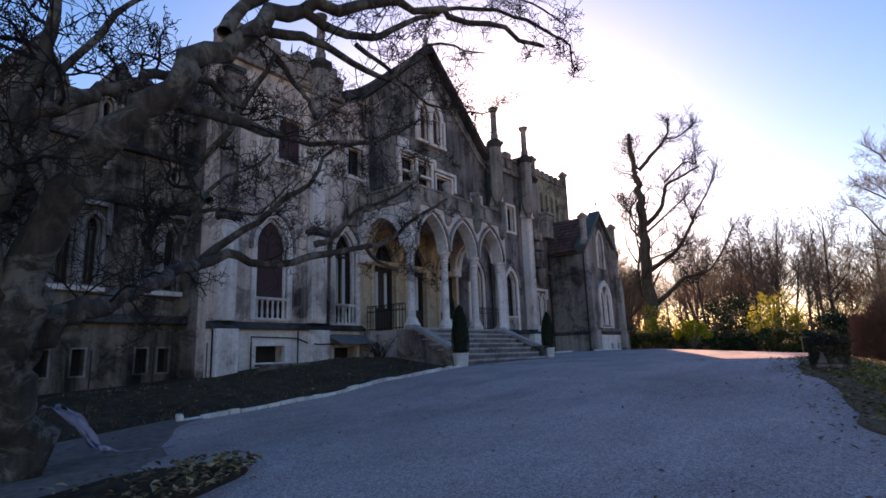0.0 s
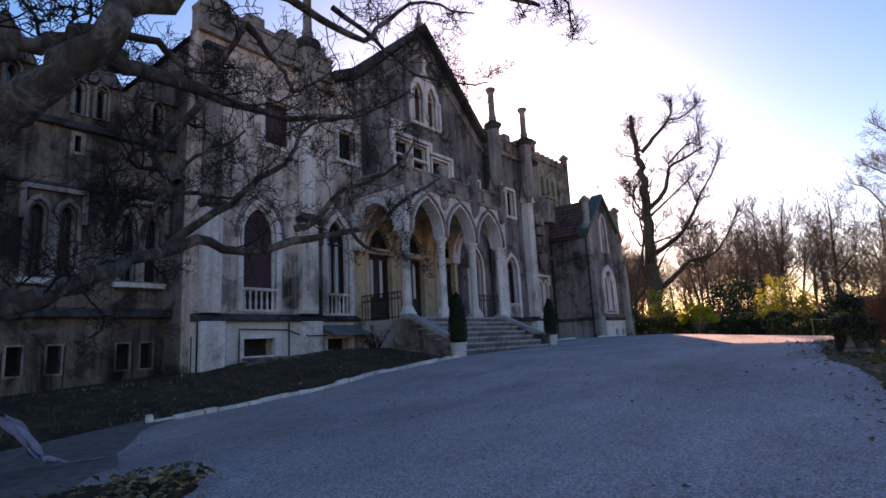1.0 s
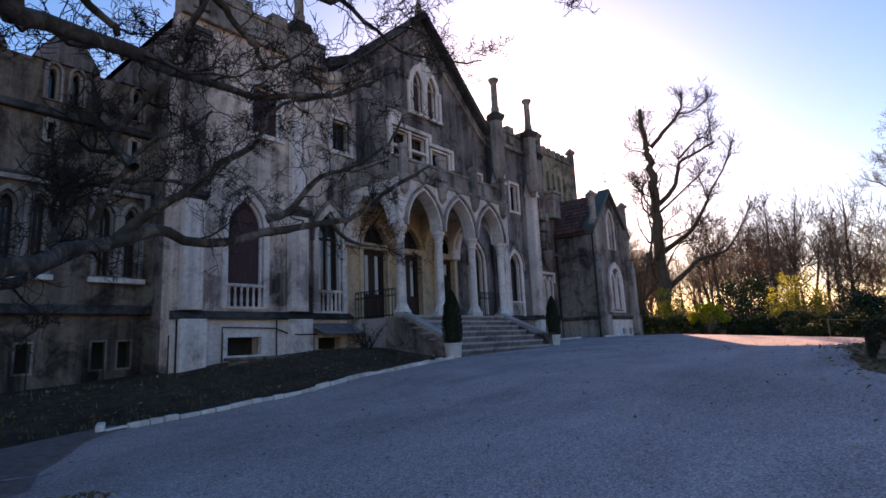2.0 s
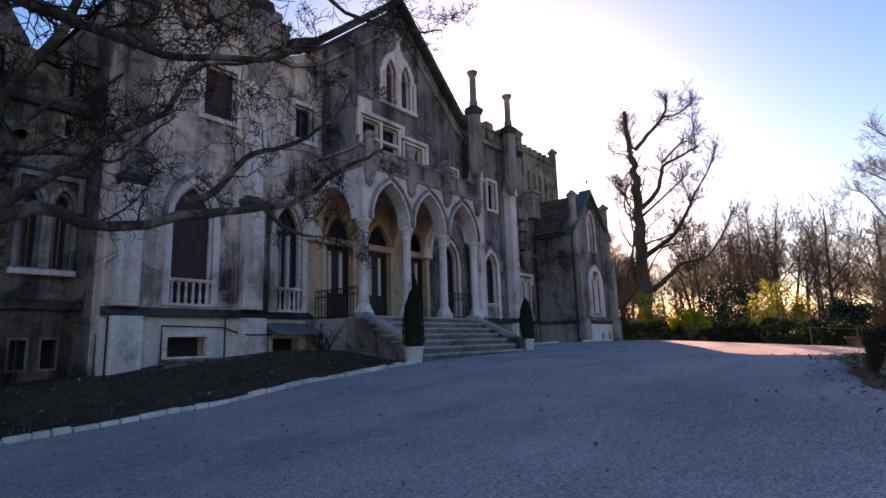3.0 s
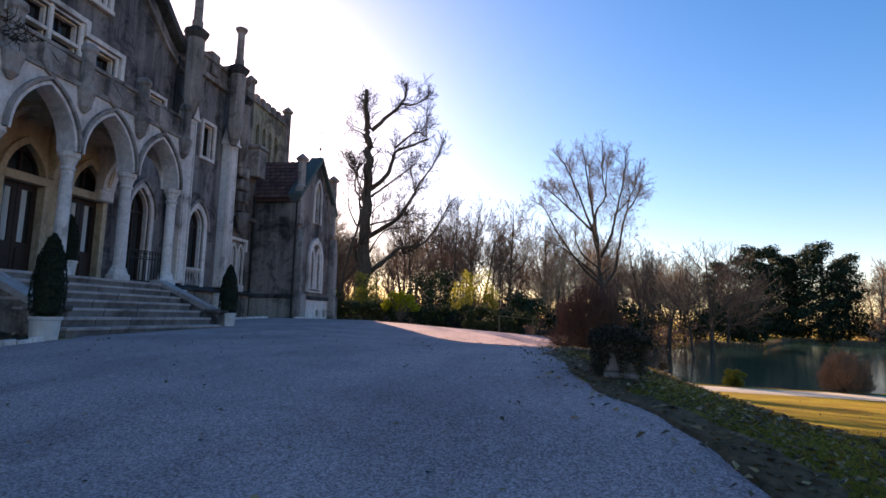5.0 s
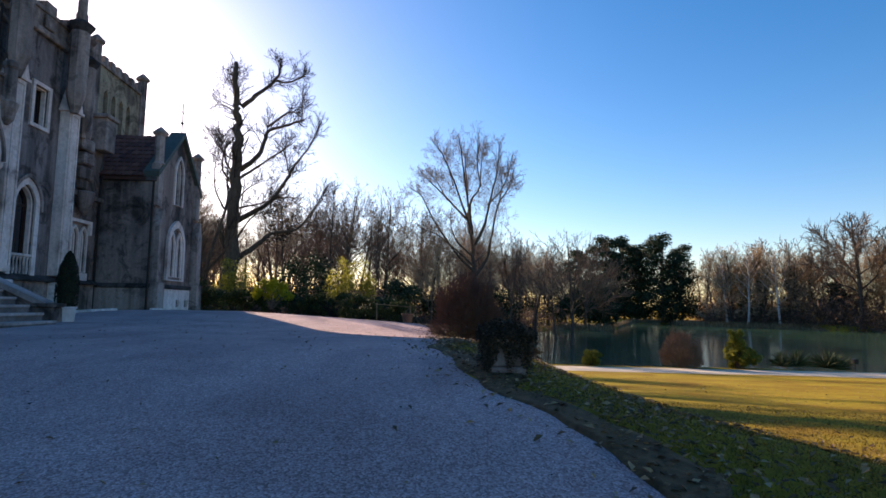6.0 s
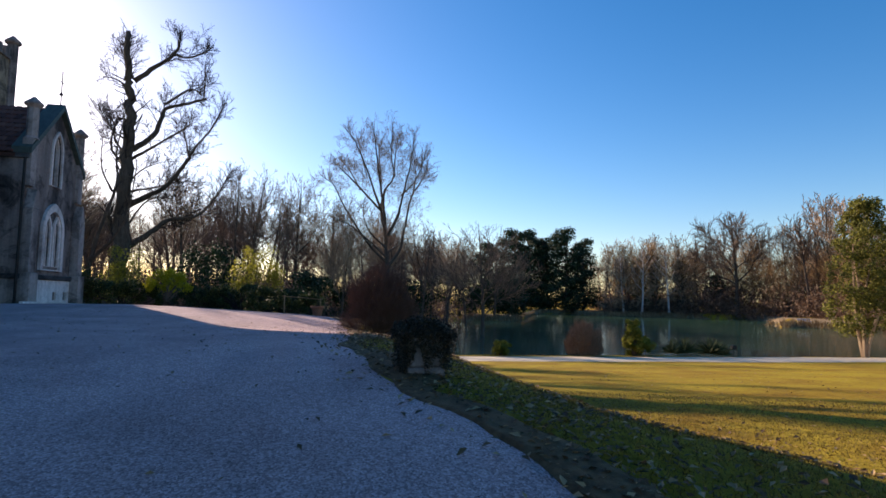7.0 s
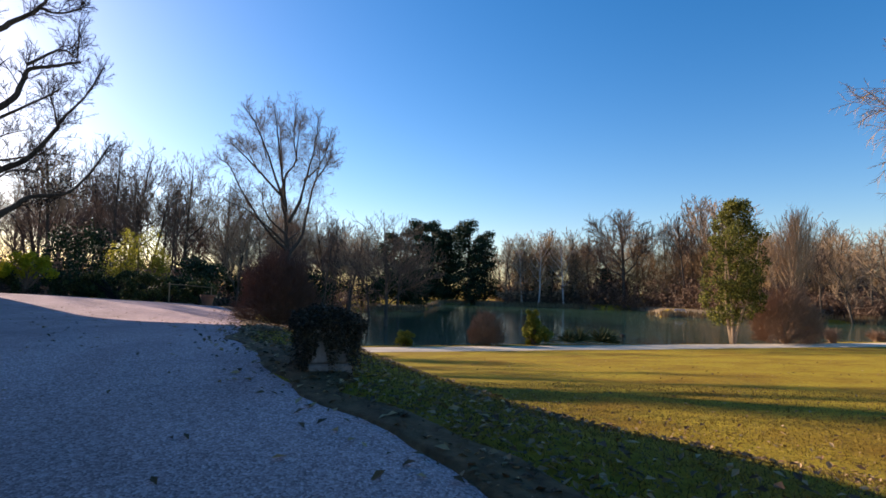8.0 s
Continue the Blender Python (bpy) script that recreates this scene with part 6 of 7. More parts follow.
def undergrowth(name, spots, leaf, label, size, per):
    """Low tangled brush at the foot of the woods, too dense to count."""
    rnd = random.Random(len(spots) + 1)
    g = Geo()
    for x, y, z, h in spots:
        for _ in range(per):
            a, k = rnd.uniform(0, 6.283), rnd.random() ** 0.5
            c = Vector((x + math.cos(a) * k * h * 0.7, y + math.sin(a) * k * h * 0.7, z + h * rnd.random() * (1 - 0.5 * k)))
            g.leaf(c, Vector((rnd.gauss(0, 1), rnd.gauss(0, 1), rnd.gauss(0, 0.35))).normalized(), size * rnd.uniform(0.6, 1.4), rnd, 0.16)
    return tagged(g.ob(name, leaf), label, "undergrowth", kind="stuff")


def twig_haze(name, spots, leaf, label, size, per):
    """Fine sprays in the crowns of bare trees, too dense to count: (x, y, z, height, half-width)."""
    rnd = random.Random(len(spots) + 2)
    g = Geo()
    for x, y, z, h, w in spots:
        lo = rnd.uniform(0.2, 0.38)
        for _ in range(per):
            a, k, e = rnd.uniform(0, 6.283), rnd.random() ** 0.5, rnd.random()
            r = w * k * math.sin(math.pi * (0.1 + 0.82 * e)) ** 0.7 * (1 + 0.35 * noise.noise(Vector((x + math.cos(a) * 1.6, y + math.sin(a) * 1.6, e * 5))))
            c = Vector((x + math.cos(a) * r, y + math.sin(a) * r, z + h * (lo + (0.96 - lo) * e)))
            up = Vector((math.cos(a) * 0.6 + rnd.gauss(0, 0.4), math.sin(a) * 0.6 + rnd.gauss(0, 0.4), 1)).normalized() * size * rnd.uniform(0.5, 1.2)
            sd = up.cross(Vector((rnd.gauss(0, 1), rnd.gauss(0, 1), 0.1))).normalized() * size * 0.03
            i = len(g.v)
            g.v += [c - sd, c + sd, c + up]
            g.f.append((i, i + 1, i + 2))
    return tagged(g.ob(name, leaf), label, "woods", kind="stuff")


haze = []
while len(haze) < 230:
    x, y, z = across(rnd.uniform(29.6, 78), rnd.uniform(100, 240))
    fu, fv = far_uv(x, y)
    if far_shore(fv) + (40 if 41 < fv < 60 else 5) < fu < far_shore(fv) + 75:
        h = rnd.uniform(13, 18) if fv > 58 else rnd.uniform(15, 24)
        haze.append((x, y, z, h, h * rnd.uniform(0.16, 0.28)))
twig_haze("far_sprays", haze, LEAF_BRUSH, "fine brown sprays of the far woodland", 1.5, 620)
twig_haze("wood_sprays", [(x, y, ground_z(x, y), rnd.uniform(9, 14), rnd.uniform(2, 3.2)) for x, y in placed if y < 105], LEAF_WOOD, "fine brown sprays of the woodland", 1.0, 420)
low = []
while len(low) < 700:
    angle, d = rnd.uniform(29.4, 78), rnd.uniform(100, 225)
    x, y, z = across(angle, d)
    fu, fv = far_uv(x, y)
    if not far_shore(fv) + (36 if 41 < fv < 60 else 3) < fu < far_shore(fv) + 75:
        continue
    low.append((x, y, z, rnd.uniform(2.2, 4.0) + 0.19 * (fu - far_shore(fv)) * rnd.uniform(0.4, 1.2)))
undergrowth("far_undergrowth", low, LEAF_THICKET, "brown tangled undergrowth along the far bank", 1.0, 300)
spots = []
while len(spots) < 640:
    x, y = rnd.uniform(-85, 30), rnd.uniform(56, 160)
    u, v = far_uv(x, y)
    if v > -16 and 36 < u < far_shore(v) + 2:
        continue
    spots.append((x, y, ground_z(x, y), rnd.uniform(1.5, 3.4) + 0.085 * (y - 56) * rnd.uniform(0.4, 1.3)))
undergrowth("wood_undergrowth", spots, LEAF_WOOD, "brown undergrowth below the trees", 1.0, 130)

# ---- plants at the house and along the drive ----
def topiary(at, h=1.42, r=0.25, seed=1):
    rnd = random.Random(seed)
    ob = empty("potted_cypress", "dark clipped cypress cone in a white round pot", "potted plant", "cypress pots", at=at)
    bm = bmesh.new()
    lathe(bm, at, [(0.18, 0), (0.2, 0.02), (0.22, 0.28), (0.225, 0.34), (0.245, 0.35), (0.245, 0.4), (0.215, 0.4), (0.205, 0.37), (0.02, 0.36)], 20)
    part("pot", bm, CLAY, ob, "white clay pot", smooth=False)
    core = bmesh.new()
    b = Vector(at) + Vector((0, 0, 0.37))
    lathe(core, b, [(0.05, 0), (r * 0.75, 0.1), (r * 0.88, h * 0.35), (r * 0.7, h * 0.7), (r * 0.3, h * 0.93), (0.02, h * 0.98)], 12)
    part("core", core, LEAF_CYPRESS, ob)
    g = Geo()
    for _ in range(2600):
        t = rnd.random() ** 0.8
        k = interp(t, [(0, 0.72), (0.1, 0.98), (0.4, 1.0), (0.7, 0.78), (0.92, 0.36), (1.0, 0.06)]) * r
        a = rnd.uniform(0, 6.283)
        k *= 1 + 0.08 * noise.noise(Vector((math.cos(a) * 2, math.sin(a) * 2, t * 6 + seed)))
        n = Vector((math.cos(a), math.sin(a), rnd.gauss(0.5, 0.4))).normalized()
        g.leaf(b + Vector((math.cos(a) * k, math.sin(a) * k, t * h)), (n + Vector((rnd.gauss(0, 0.6), rnd.gauss(0, 0.6), rnd.gauss(0, 0.6)))).normalized(), 0.06, rnd, 0.5)
    g.ob("foliage", LEAF_CYPRESS, ob)
    return ob


topiary(on_ground(-9.6, 13.2), seed=1)
topiary(on_ground(-10.3, 19.9), seed=2)
topiary((-12.75, 16.75, 2.385), 1.15, 0.22, 3)

# white painted kerb stones
kerb = empty("kerb", "row of rough white-painted kerb stones beside the gravel", "kerb", at=on_ground(-9.8, 9))
rnd = random.Random(9)


def kerb_stone(a, b, w, h):
    bm = bmesh.new()
    d = (b - a)
    n = Vector((-d.y, d.x, 0)).normalized() * w / 2
    zs = [Vector((0, 0, -0.1)), Vector((0, 0, h))]
    c = [bm.verts.new(p + s * n + z) for p in (a, b) for s in (-1, 1) for z in zs]
    for q in ((0, 1, 3, 2), (4, 6, 7, 5), (0, 4, 5, 1), (2, 3, 7, 6), (0, 2, 6, 4), (1, 5, 7, 3)):
        bm.faces.new([c[i] for i in q])
    part("kerb_stone", bevel(bm, 0.014), STONE, kerb)


y = 5.0
while y < 13.0:
    L = rnd.uniform(0.2, 0.42)
    a, b = Vector(on_ground(kerb_x(y) + rnd.gauss(0, 0.012), y + 0.012)), Vector(on_ground(kerb_x(y + L) + rnd.gauss(0, 0.012), y + L - 0.012))
    kerb_stone(a, b, rnd.uniform(0.09, 0.125), rnd.uniform(0.06, 0.09))
    y += L
kerb_stone(Vector(on_ground(kerb_x(5.0) - 0.02, 4.94)), Vector(on_ground(kerb_x(5.0) - 0.32, 5.06)), 0.11, 0.13)
y = 20.6
while y < 35:
    L = rnd.uniform(0.5, 0.8)
    x0, x1 = (-13.4 if y < 29 else -12.35), (-13.4 if y + L < 29 else -12.35)
    if x0 == x1:
        kerb_stone(Vector(on_ground(x0, y + 0.01)), Vector(on_ground(x1, y + L - 0.01)), 0.14, 0.1)
    y += L

# soil mound beside the old tree
def island():
    g = Geo()
    n, m = 40, 9
    for j in range(m + 1):
        for i in range(n):
            a = 2 * math.pi * i / n
            k = (j / m) * (1 + 0.08 * noise.noise(Vector((math.cos(a) * 2, math.sin(a) * 2, 4))))
            x, y = -5.35 + 0.75 * k * math.cos(a), 2.35 + 1.35 * k * math.sin(a)
            g.v.append((x, y, ground_z(x, y) + (0.05 + 0.12 * (1 - (j / m) ** 2) if j < m else -0.03) + 0.03 * noise.noise(Vector((x * 3, y * 3, 1)))))
    for j in range(m):
        for i in range(n):
            g.f.append((j * n + i, j * n + (i + 1) % n, (j + 1) * n + (i + 1) % n, (j + 1) * n + i))
    return g.ob("soil_island", SOIL, smooth=True)


tagged(island(), "dark soil mound with leaf litter beside the old tree", "bed", kind="structure")

# pale plastic sheet caught at the foot of the tree
def sheet_scrap():
    g = Geo()
    n, m = 25, 8
    for i in range(n + 1):
        for j in range(m + 1):
            s, t = i / 14, j / m
            w = 0.2 * max(0.0, 1 - 0.95 * s) + 0.025  # a rumpled top that runs out into a long tail
            x = -7.75 + 0.3 * s + (0.1 if s < 1 else 0.02) * noise.noise(Vector((s * 5, t * 5, 2)))
            y = 2.55 + 0.7 * s + (t - 0.5) * w + 0.05 * noise.noise(Vector((s * 6, t * 6, 7)))
            z = interp(s, [(0, 1.0), (0.3, 0.9), (0.7, 0.5), (1, 0.42), (1.8, ground_z(-7.2, 3.8) + 0.03)]) + (0.1 if s < 0.9 else 0.01) * noise.noise(Vector((s * 4, t * 7, 0)))
            g.v.append((x, y, z))
    for i in range(n):
        for j in range(m):
            a = i * (m + 1) + j
            g.f.append((a, a + 1, a + m + 2, a + m + 1))
    return g.ob("plastic_sheet", CLOTH, smooth=True)


tagged(sheet_scrap(), "torn pale bluish plastic sheet hanging at the tree foot", "sheet")

# low ledge in the bed before the basement windows
ledge = empty("low_wall", "low grey mossy ledge in front of the basement windows", "wall", at=(-13.6, 11.5, 1.2))
bm = bmesh.new()
box(bm, face_east(-13.7), 9.3, 14.4, -0.15, 0.1, 0.6, 1.30)
part("ledge", bevel(bm, 0.02), RENDER_DARK, ledge)
bm = bmesh.new()
box(bm, face_east(-13.7), 9.2, 14.4, -0.2, 0.15, 1.30, 1.38)
part("coping", bevel(bm, 0.02), RENDER_DARK, ledge)

# thin iron posts along the lower range
for y in (2.6, 4.1, 5.2, 6.6, 8.0):
    post = empty("fence_post", "thin rusty iron post in the soil", "post", "iron posts", at=on_ground(-14.3, y))
    bm = bmesh.new()
    z = ground_z(-14.3, y)
    tube_bm(bm, [(-14.3, y, z - 0.1), (-14.3, y, z + 1.0)], 0.017, 6)
    part("rod", bm, IRON, post)

# pipes on the front
def pipe(pts, r, label):
    bm = bmesh.new()
    tube_bm(bm, pts, r, 8)
    return part("pipe", bm, IRON, villa, label)


pipe([(XF + 0.2, 9.65, 1.25), (XF + 0.2, 9.65, 2.2), (XF + 0.2, 11.3, 2.16), (XF + 0.2, 11.75, 2.0), (XF + 0.5, 11.9, 1.95), (XF + 0.5, 12.6, 1.95)], 0.02, "black supply pipe")
pipe([(XF + 0.2, 11.35, 1.2), (XF + 0.2, 11.35, 2.4)], 0.022, "black pipe")
pipe([(XF + 0.2, 8.42, 1.0), (XF + 0.2, 8.42, 2.4)], 0.035, "black downpipe")
pipe([(XF + 0.12, 27.35, 1.2), (XF + 0.12, 27.35, 11.2)], 0.05, "black downpipe")
pipe([(XF + 0.12, 23.05, 2.6), (XF + 0.12, 23.05, 11.2)], 0.05, "black downpipe")
pipe([(-15.2, W0 - 0.15, 1.3), (-15.2, W0 - 0.15, 7.2)], 0.05, "black downpipe")
pipe([(XW + 0.1, W0 - 0.32, 1.3), (XW + 0.1, W0 - 0.32, 7.0)], 0.05, "black downpipe")
bm = bmesh.new()
slab_pts = [(XF + 0.15, 12.55, 2.3), (XF + 1.0, 12.55, 1.98), (XF + 1.0, 15.0, 1.98), (XF + 0.15, 15.0, 2.3)]
a = [bm.verts.new(p) for p in slab_pts]
b = [bm.verts.new(Vector(p) - Vector((0, 0, 0.05))) for p in slab_pts]
bm.faces.new(a)
bm.faces.new(b[::-1])
for i in range(4):
    bm.faces.new((a[i], b[i], b[(i + 1) % 4], a[(i + 1) % 4]))
part("canopy", bm, SLATE, villa, "dark sheet canopy over the basement opening")

# dry climber at the stair flank
twig_shrub("dry_shrub", on_ground(-12.9, 13.2), 1.0, 0.9, "dry brown shrub beside the stair wall", TWIG_DARK, 31, 16, 4, 1, 0.006)

# stone pedestal smothered in ivy at the edge of the drive
sx, sy = -0.67, 11.8
sz = ground_z(sx, sy)
ped = empty("ivy_pedestal", "stone pedestal overgrown with dark ivy at the drive edge", "pedestal", at=(sx, sy, sz))
bm = bmesh.new()
for a, w_, z0, z1 in ((0, 0.5, -0.1, 0.1), (0, 0.44, 0.1, 0.42), (0, 0.54, 0.42, 0.52)):
    box(bm, face_east(sx), sy - w_ / 2, sy + w_ / 2, -w_ / 2, w_ / 2, sz + z0, sz + z1)
part("block", bevel(bm, 0.025), STONE_GREY, ped)
g = Geo()
rnd = random.Random(3)
for _ in range(15000):
    t = rnd.random()
    if t < 0.35:
        x, y = rnd.gauss(0, 0.19), rnd.gauss(0, 0.19)
        x, y = max(-0.36, min(0.36, x * 1.25)), max(-0.36, min(0.36, y * 1.25))
        z = 0.66 - 0.75 * (x * x + y * y) + 0.09 * noise.noise(Vector((x * 5, y * 5, 1))) + rnd.uniform(-0.05, 0.07) * 1.2
        nrm = Vector((rnd.gauss(0, 0.7), rnd.gauss(0, 0.7), 1))
    else:
        f = rnd.uniform(-0.31, 0.31)
        q = rnd.randrange(4)
        o = 0.24 + rnd.uniform(0, 0.13) * (0.5 + 0.5 * noise.noise(Vector((f * 5, q * 2.2, 3))) + 0.3)
        x, y = ((o, f), (-o, f), (f, o), (f, -o))[q]
        z = 0.58 * rnd.random() ** 0.6
        if noise.noise(Vector((f * 6, q * 3.1, 0))) + 0.5 - (0.54 - z) * 1.1 < 0:
            continue
        nrm = Vector((x, y, rnd.gauss(0.2, 0.4)))
    g.leaf(Vector((sx + x, sy + y, sz + z)), (nrm.normalized() + Vector((rnd.gauss(0, 0.4), rnd.gauss(0, 0.4), rnd.gauss(0, 0.4)))).normalized(), rnd.uniform(0.02, 0.045), rnd, 0.7)
g.ob("ivy", LEAF_IVY, ped)
rn = random.Random(8)
g = Geo()
for i in range(60):
    a = rn.uniform(0, 6.283)
    line = curve(rn, Vector((sx + 0.26 * math.cos(a), sy + 0.26 * math.sin(a), sz + 0.54)), Vector((math.cos(a), math.sin(a), 0.5)), rn.uniform(0.15, 0.35), 4, 0.35, -0.25)
    g.tube(line, [0.004, 0.003, 0.003, 0.002, 0.002], 3)
g.ob("tendrils", TWIG_DARK, ped)
ped.scale = (0.82, 0.82, 0.8)

# shrubs past the pedestal and along the end of the drive
dome_shrub("red_shrub", on_ground(0.25, 24.0), 2.35, 2.35, "round dark red bare shrub", TWIG_RED, 41, 60, 11000, 0.008)
leafy_shrub("small_shrub", on_ground(1.7, 20.5), 0.5, 0.7, "small rusty brown shrub", LEAF_BROWN, TWIG, 42, 12, 60, 0.05)
for i, (x, y, w, h) in enumerate(((-15.5, 40, 5, 2.2), (-12.6, 40.8, 4.5, 1.6), (-8.0, 41, 4, 1.35), (-6.2, 40, 5, 1.5), (-3.8, 39.5, 4, 1.4), (-18.5, 41, 5, 3.0))):
    leafy_shrub("hedge_shrub", on_ground(x, y), w, h, "dark evergreen shrub of the border", LEAF_DARK if i % 2 == 0 else LEAF_HEDGE, TWIG_DARK, 50 + i, 60, 90, 0.13, "shrub", "border shrubs", depth=2.4)
leafy_shrub("yellow_shrub", on_ground(-10.2, 40.6, 0.45), 2.7, 1.7, "bright yellow-green shrub with sun glow in its leaf colour", LEAF_SUN_YELLOW, TWIG, 61, 34, 110, 0.13, floor=0.35)
leafy_shrub("olive_shrub", on_ground(-6.0, 47), 3.4, 4.6, "tall yellow-olive shrub with sunlight in its leaf colour", LEAF_SUN_OLIVE, TWIG, 62, 44, 90, 0.15, floor=0.35)
leafy_shrub("olive_shrub", on_ground(-14.9, 48), 3.5, 4.2, "yellow-green shrub by the poplar trunk", LEAF_SUN_OLIVE, TWIG, 63, 30, 90, 0.15, floor=0.25)
# yellow-green leaves stand in for sun on the laurel's top
leafy_shrub("laurel_bush", on_ground(-18.2, 43), 3.6, 6.2, "laurel with its sunlit top given as yellow-green leaf colour", LEAF_SUN_OLIVE, TWIG, 64, 60, 100, 0.15, floor=0.3)
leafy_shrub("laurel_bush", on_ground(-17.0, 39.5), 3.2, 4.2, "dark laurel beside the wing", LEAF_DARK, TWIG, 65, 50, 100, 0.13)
leafy_shrub("holly_bush", on_ground(-10.2, 53), 5.0, 5.0, "dark rounded evergreen at the wood edge", LEAF_DARK, TWIG, 66, 60, 100, 0.2)
leafy_shrub("holly_bush", on_ground(-2.6, 50), 4.6, 3.6, "dark rounded evergreen at the wood edge", LEAF_DARK, TWIG, 67, 50, 100, 0.2)
leafy_shrub("ivy_hedge", on_ground(-4.3, 36.2), 2.6, 1.3, "variegated climber on the rail fence", LEAF_HEDGE, TWIG_DARK, 68, 40, 110, 0.1, depth=0.9)
leafy_shrub("ivy_hedge", on_ground(-2.2, 35.8), 1.9, 1.2, "variegated climber on the rail fence", LEAF_HEDGE, TWIG_DARK, 69, 34, 110, 0.1, depth=0.8)
fence = empty("rail_fence", "low wooden rail fence by the shrubs", "fence", at=on_ground(-3, 35.2))
for x in (-3.4, -1.6):
    z = ground_z(x, 35.2)
    bm = bmesh.new()
    lathe(bm, (x, 35.2, z), [(0.03, -0.1), (0.03, 0.95), (0.01, 0.98)], 8)
    part("post", bm, REED, fence)
for dz in (0.9,):
    bm = bmesh.new()
    tube_bm(bm, [(x, 35.2, ground_z(x, 35.2) + dz) for x in (-3.5, -2.5, -1.5)], 0.018, 6)
    part("rail", bm, REED, fence)
tp = on_ground(-1.75, 34.6)
bm = bmesh.new()
lathe(bm, tp, [(0.2, 0), (0.28, 0.4), (0.33, 0.44), (0.33, 0.52), (0.27, 0.52), (0.24, 0.4)], 16)
planter = new("planter", mesh_of(bm, "planter", TERRACOTTA))
tagged(planter, "terracotta flower pot at the end of the fence", "pot")

# ---- lake shore ----
leafy_shrub("ball_bush", by_lake(41.7, 7.4), 1.6, 1.15, "small round clipped shrub on the shore", LEAF_SUN_OLIVE, TWIG, 70, 34, 240, 0.1, floor=0.05)
dome_shrub("shore_shrub", by_lake(41.8, 14.0), 3.0, 2.7, "reddish brown twiggy shrub on the shore", TWIG_WARM, 71, 50, 9000, 0.015)
leafy_shrub("cone_shrub", by_lake(41.8, 18.2), 2.6, 1.7, "yellow-green shrub with upright top on the shore", LEAF_SUN_OLIVE, TWIG, 72, 44, 240, 0.12, floor=0.05)
leafy_shrub("cone_shrub", by_lake(41.9, 18.0), 1.5, 3.0, "yellow-green upright shrub on the shore", LEAF_SUN_OLIVE, TWIG, 73, 30, 200, 0.12, floor=0.2)


def yucca(at, w, h, seed):
    rnd = random.Random(seed)
    g = Geo()
    b = Vector(at)
    for i in range(130):
        a, e = rnd.uniform(0, 6.283), rnd.uniform(0.1, 1.5)
        d = Vector((math.cos(a) * math.cos(e), math.sin(a) * math.cos(e), math.sin(e)))
        L = rnd.uniform(0.6, 1.0) * h
        s = d.cross(Vector((0, 0, 1))).normalized() * 0.045
        o = b + Vector((0, 0, h * 0.15))
        i0 = len(g.v)
        g.v += [o - s, o + s, o + d * L * 0.6 + s, o + d * L + Vector((0, 0, -0.1 * L)), o + d * L * 0.6 - s]
        g.f.append((i0, i0 + 1, i0 + 2, i0 + 3, i0 + 4))
    ob = g.ob("yucca", LEAF_YUCCA)
    return tagged(ob, "spiky green yucca on the lake shore", "plant", "yuccas")


yucca(by_lake(41.5, 21.0), 1.3, 1.4, 1)
yucca(by_lake(41.5, 22.0), 1.3, 1.6, 4)
yucca(by_lake(41.7, 24.2), 1.8, 1.75, 2)
yucca(by_lake(41.7, 24.9), 1.8, 1.5, 3)
p = by_lake(41.6, 26.1)
lamp = empty("bollard_lamp", "small dark box lamp on a post by the path", "lamp", at=p)
bm = bmesh.new()
tube_bm(bm, [(p[0], p[1], p[2] - 0.1), (p[0], p[1], p[2] + 0.75)], 0.03)
part("post", bm, IRON, lamp)
bm = bmesh.new()
box(bm, face_east(p[0]), p[1] - 0.17, p[1] + 0.17, -0.17, 0.17, p[2] + 0.7, p[2] + 1.05)
part("box", bevel(bm, 0.03), IRON, lamp)

# ivy-covered tree and brown shrubs on the right-hand shore
def ivy_tree(at, h, w, seed, label):
    rnd = random.Random(seed)
    ob = tree_empty("ivy_tree", at, label)
    b = Vector(at)
    wood, leaves = Geo(), Geo()
    cs = []
    for k in range(4):
        a = k * 1.6 + 0.4
        line = curve(rnd, b + Vector((0.1 * math.cos(a), 0.1 * math.sin(a), -0.2)), Vector((math.cos(a) * 0.1 + 0.05, math.sin(a) * 0.1, 1)), h * rnd.uniform(0.6, 0.85), 8, 0.07, 0.04)
        wood.tube(line, [0.14 * (1 - 0.8 * i / 8) + 0.02 for i in range(9)], 6)
        sprout(wood, rnd, line, 0.04, 6, 1.2, 1, 0.4, 0.2, 0.05, 0.9, 0.012)
    for i in range(230):
        t = rnd.random()
        k = w * 0.36 * math.sin(math.pi * (0.24 + 0.66 * t)) * math.sqrt(rnd.random()) * (1 + 0.4 * noise.noise(Vector((t * 6, i % 3, 5))))
        a = rnd.uniform(0, 6.283)
        cs.append((b + Vector((math.cos(a) * k + 0.9 * t, math.sin(a) * k, h * (0.15 + 0.83 * t))), rnd.uniform(0.35, 0.75)))
    leaf_cloud(leaves, rnd, cs, 95, 0.2)
    wood.ob("trunk", TWIG_PALE, ob)
    leaves.ob("crown", LEAF_CLIMBER, ob)


ivy_tree(by_lake(41.0, 36.6), 12.8, 7.4, 81, "slender tree wrapped in yellow-green ivy")
dome_shrub("shore_tree", by_lake(41.4, 42.7), 6.0, 5.6, "spreading brown many-stemmed bush on the shore", TWIG_WARM, 82, 34, 11000, 0.016)
twig_shrub("shore_shrub", by_lake(41.0, 47.6), 1.6, 1.7, "brown twiggy shrub on the shore", TWIG_WARM, 83, 30, 7, 1, 0.013)
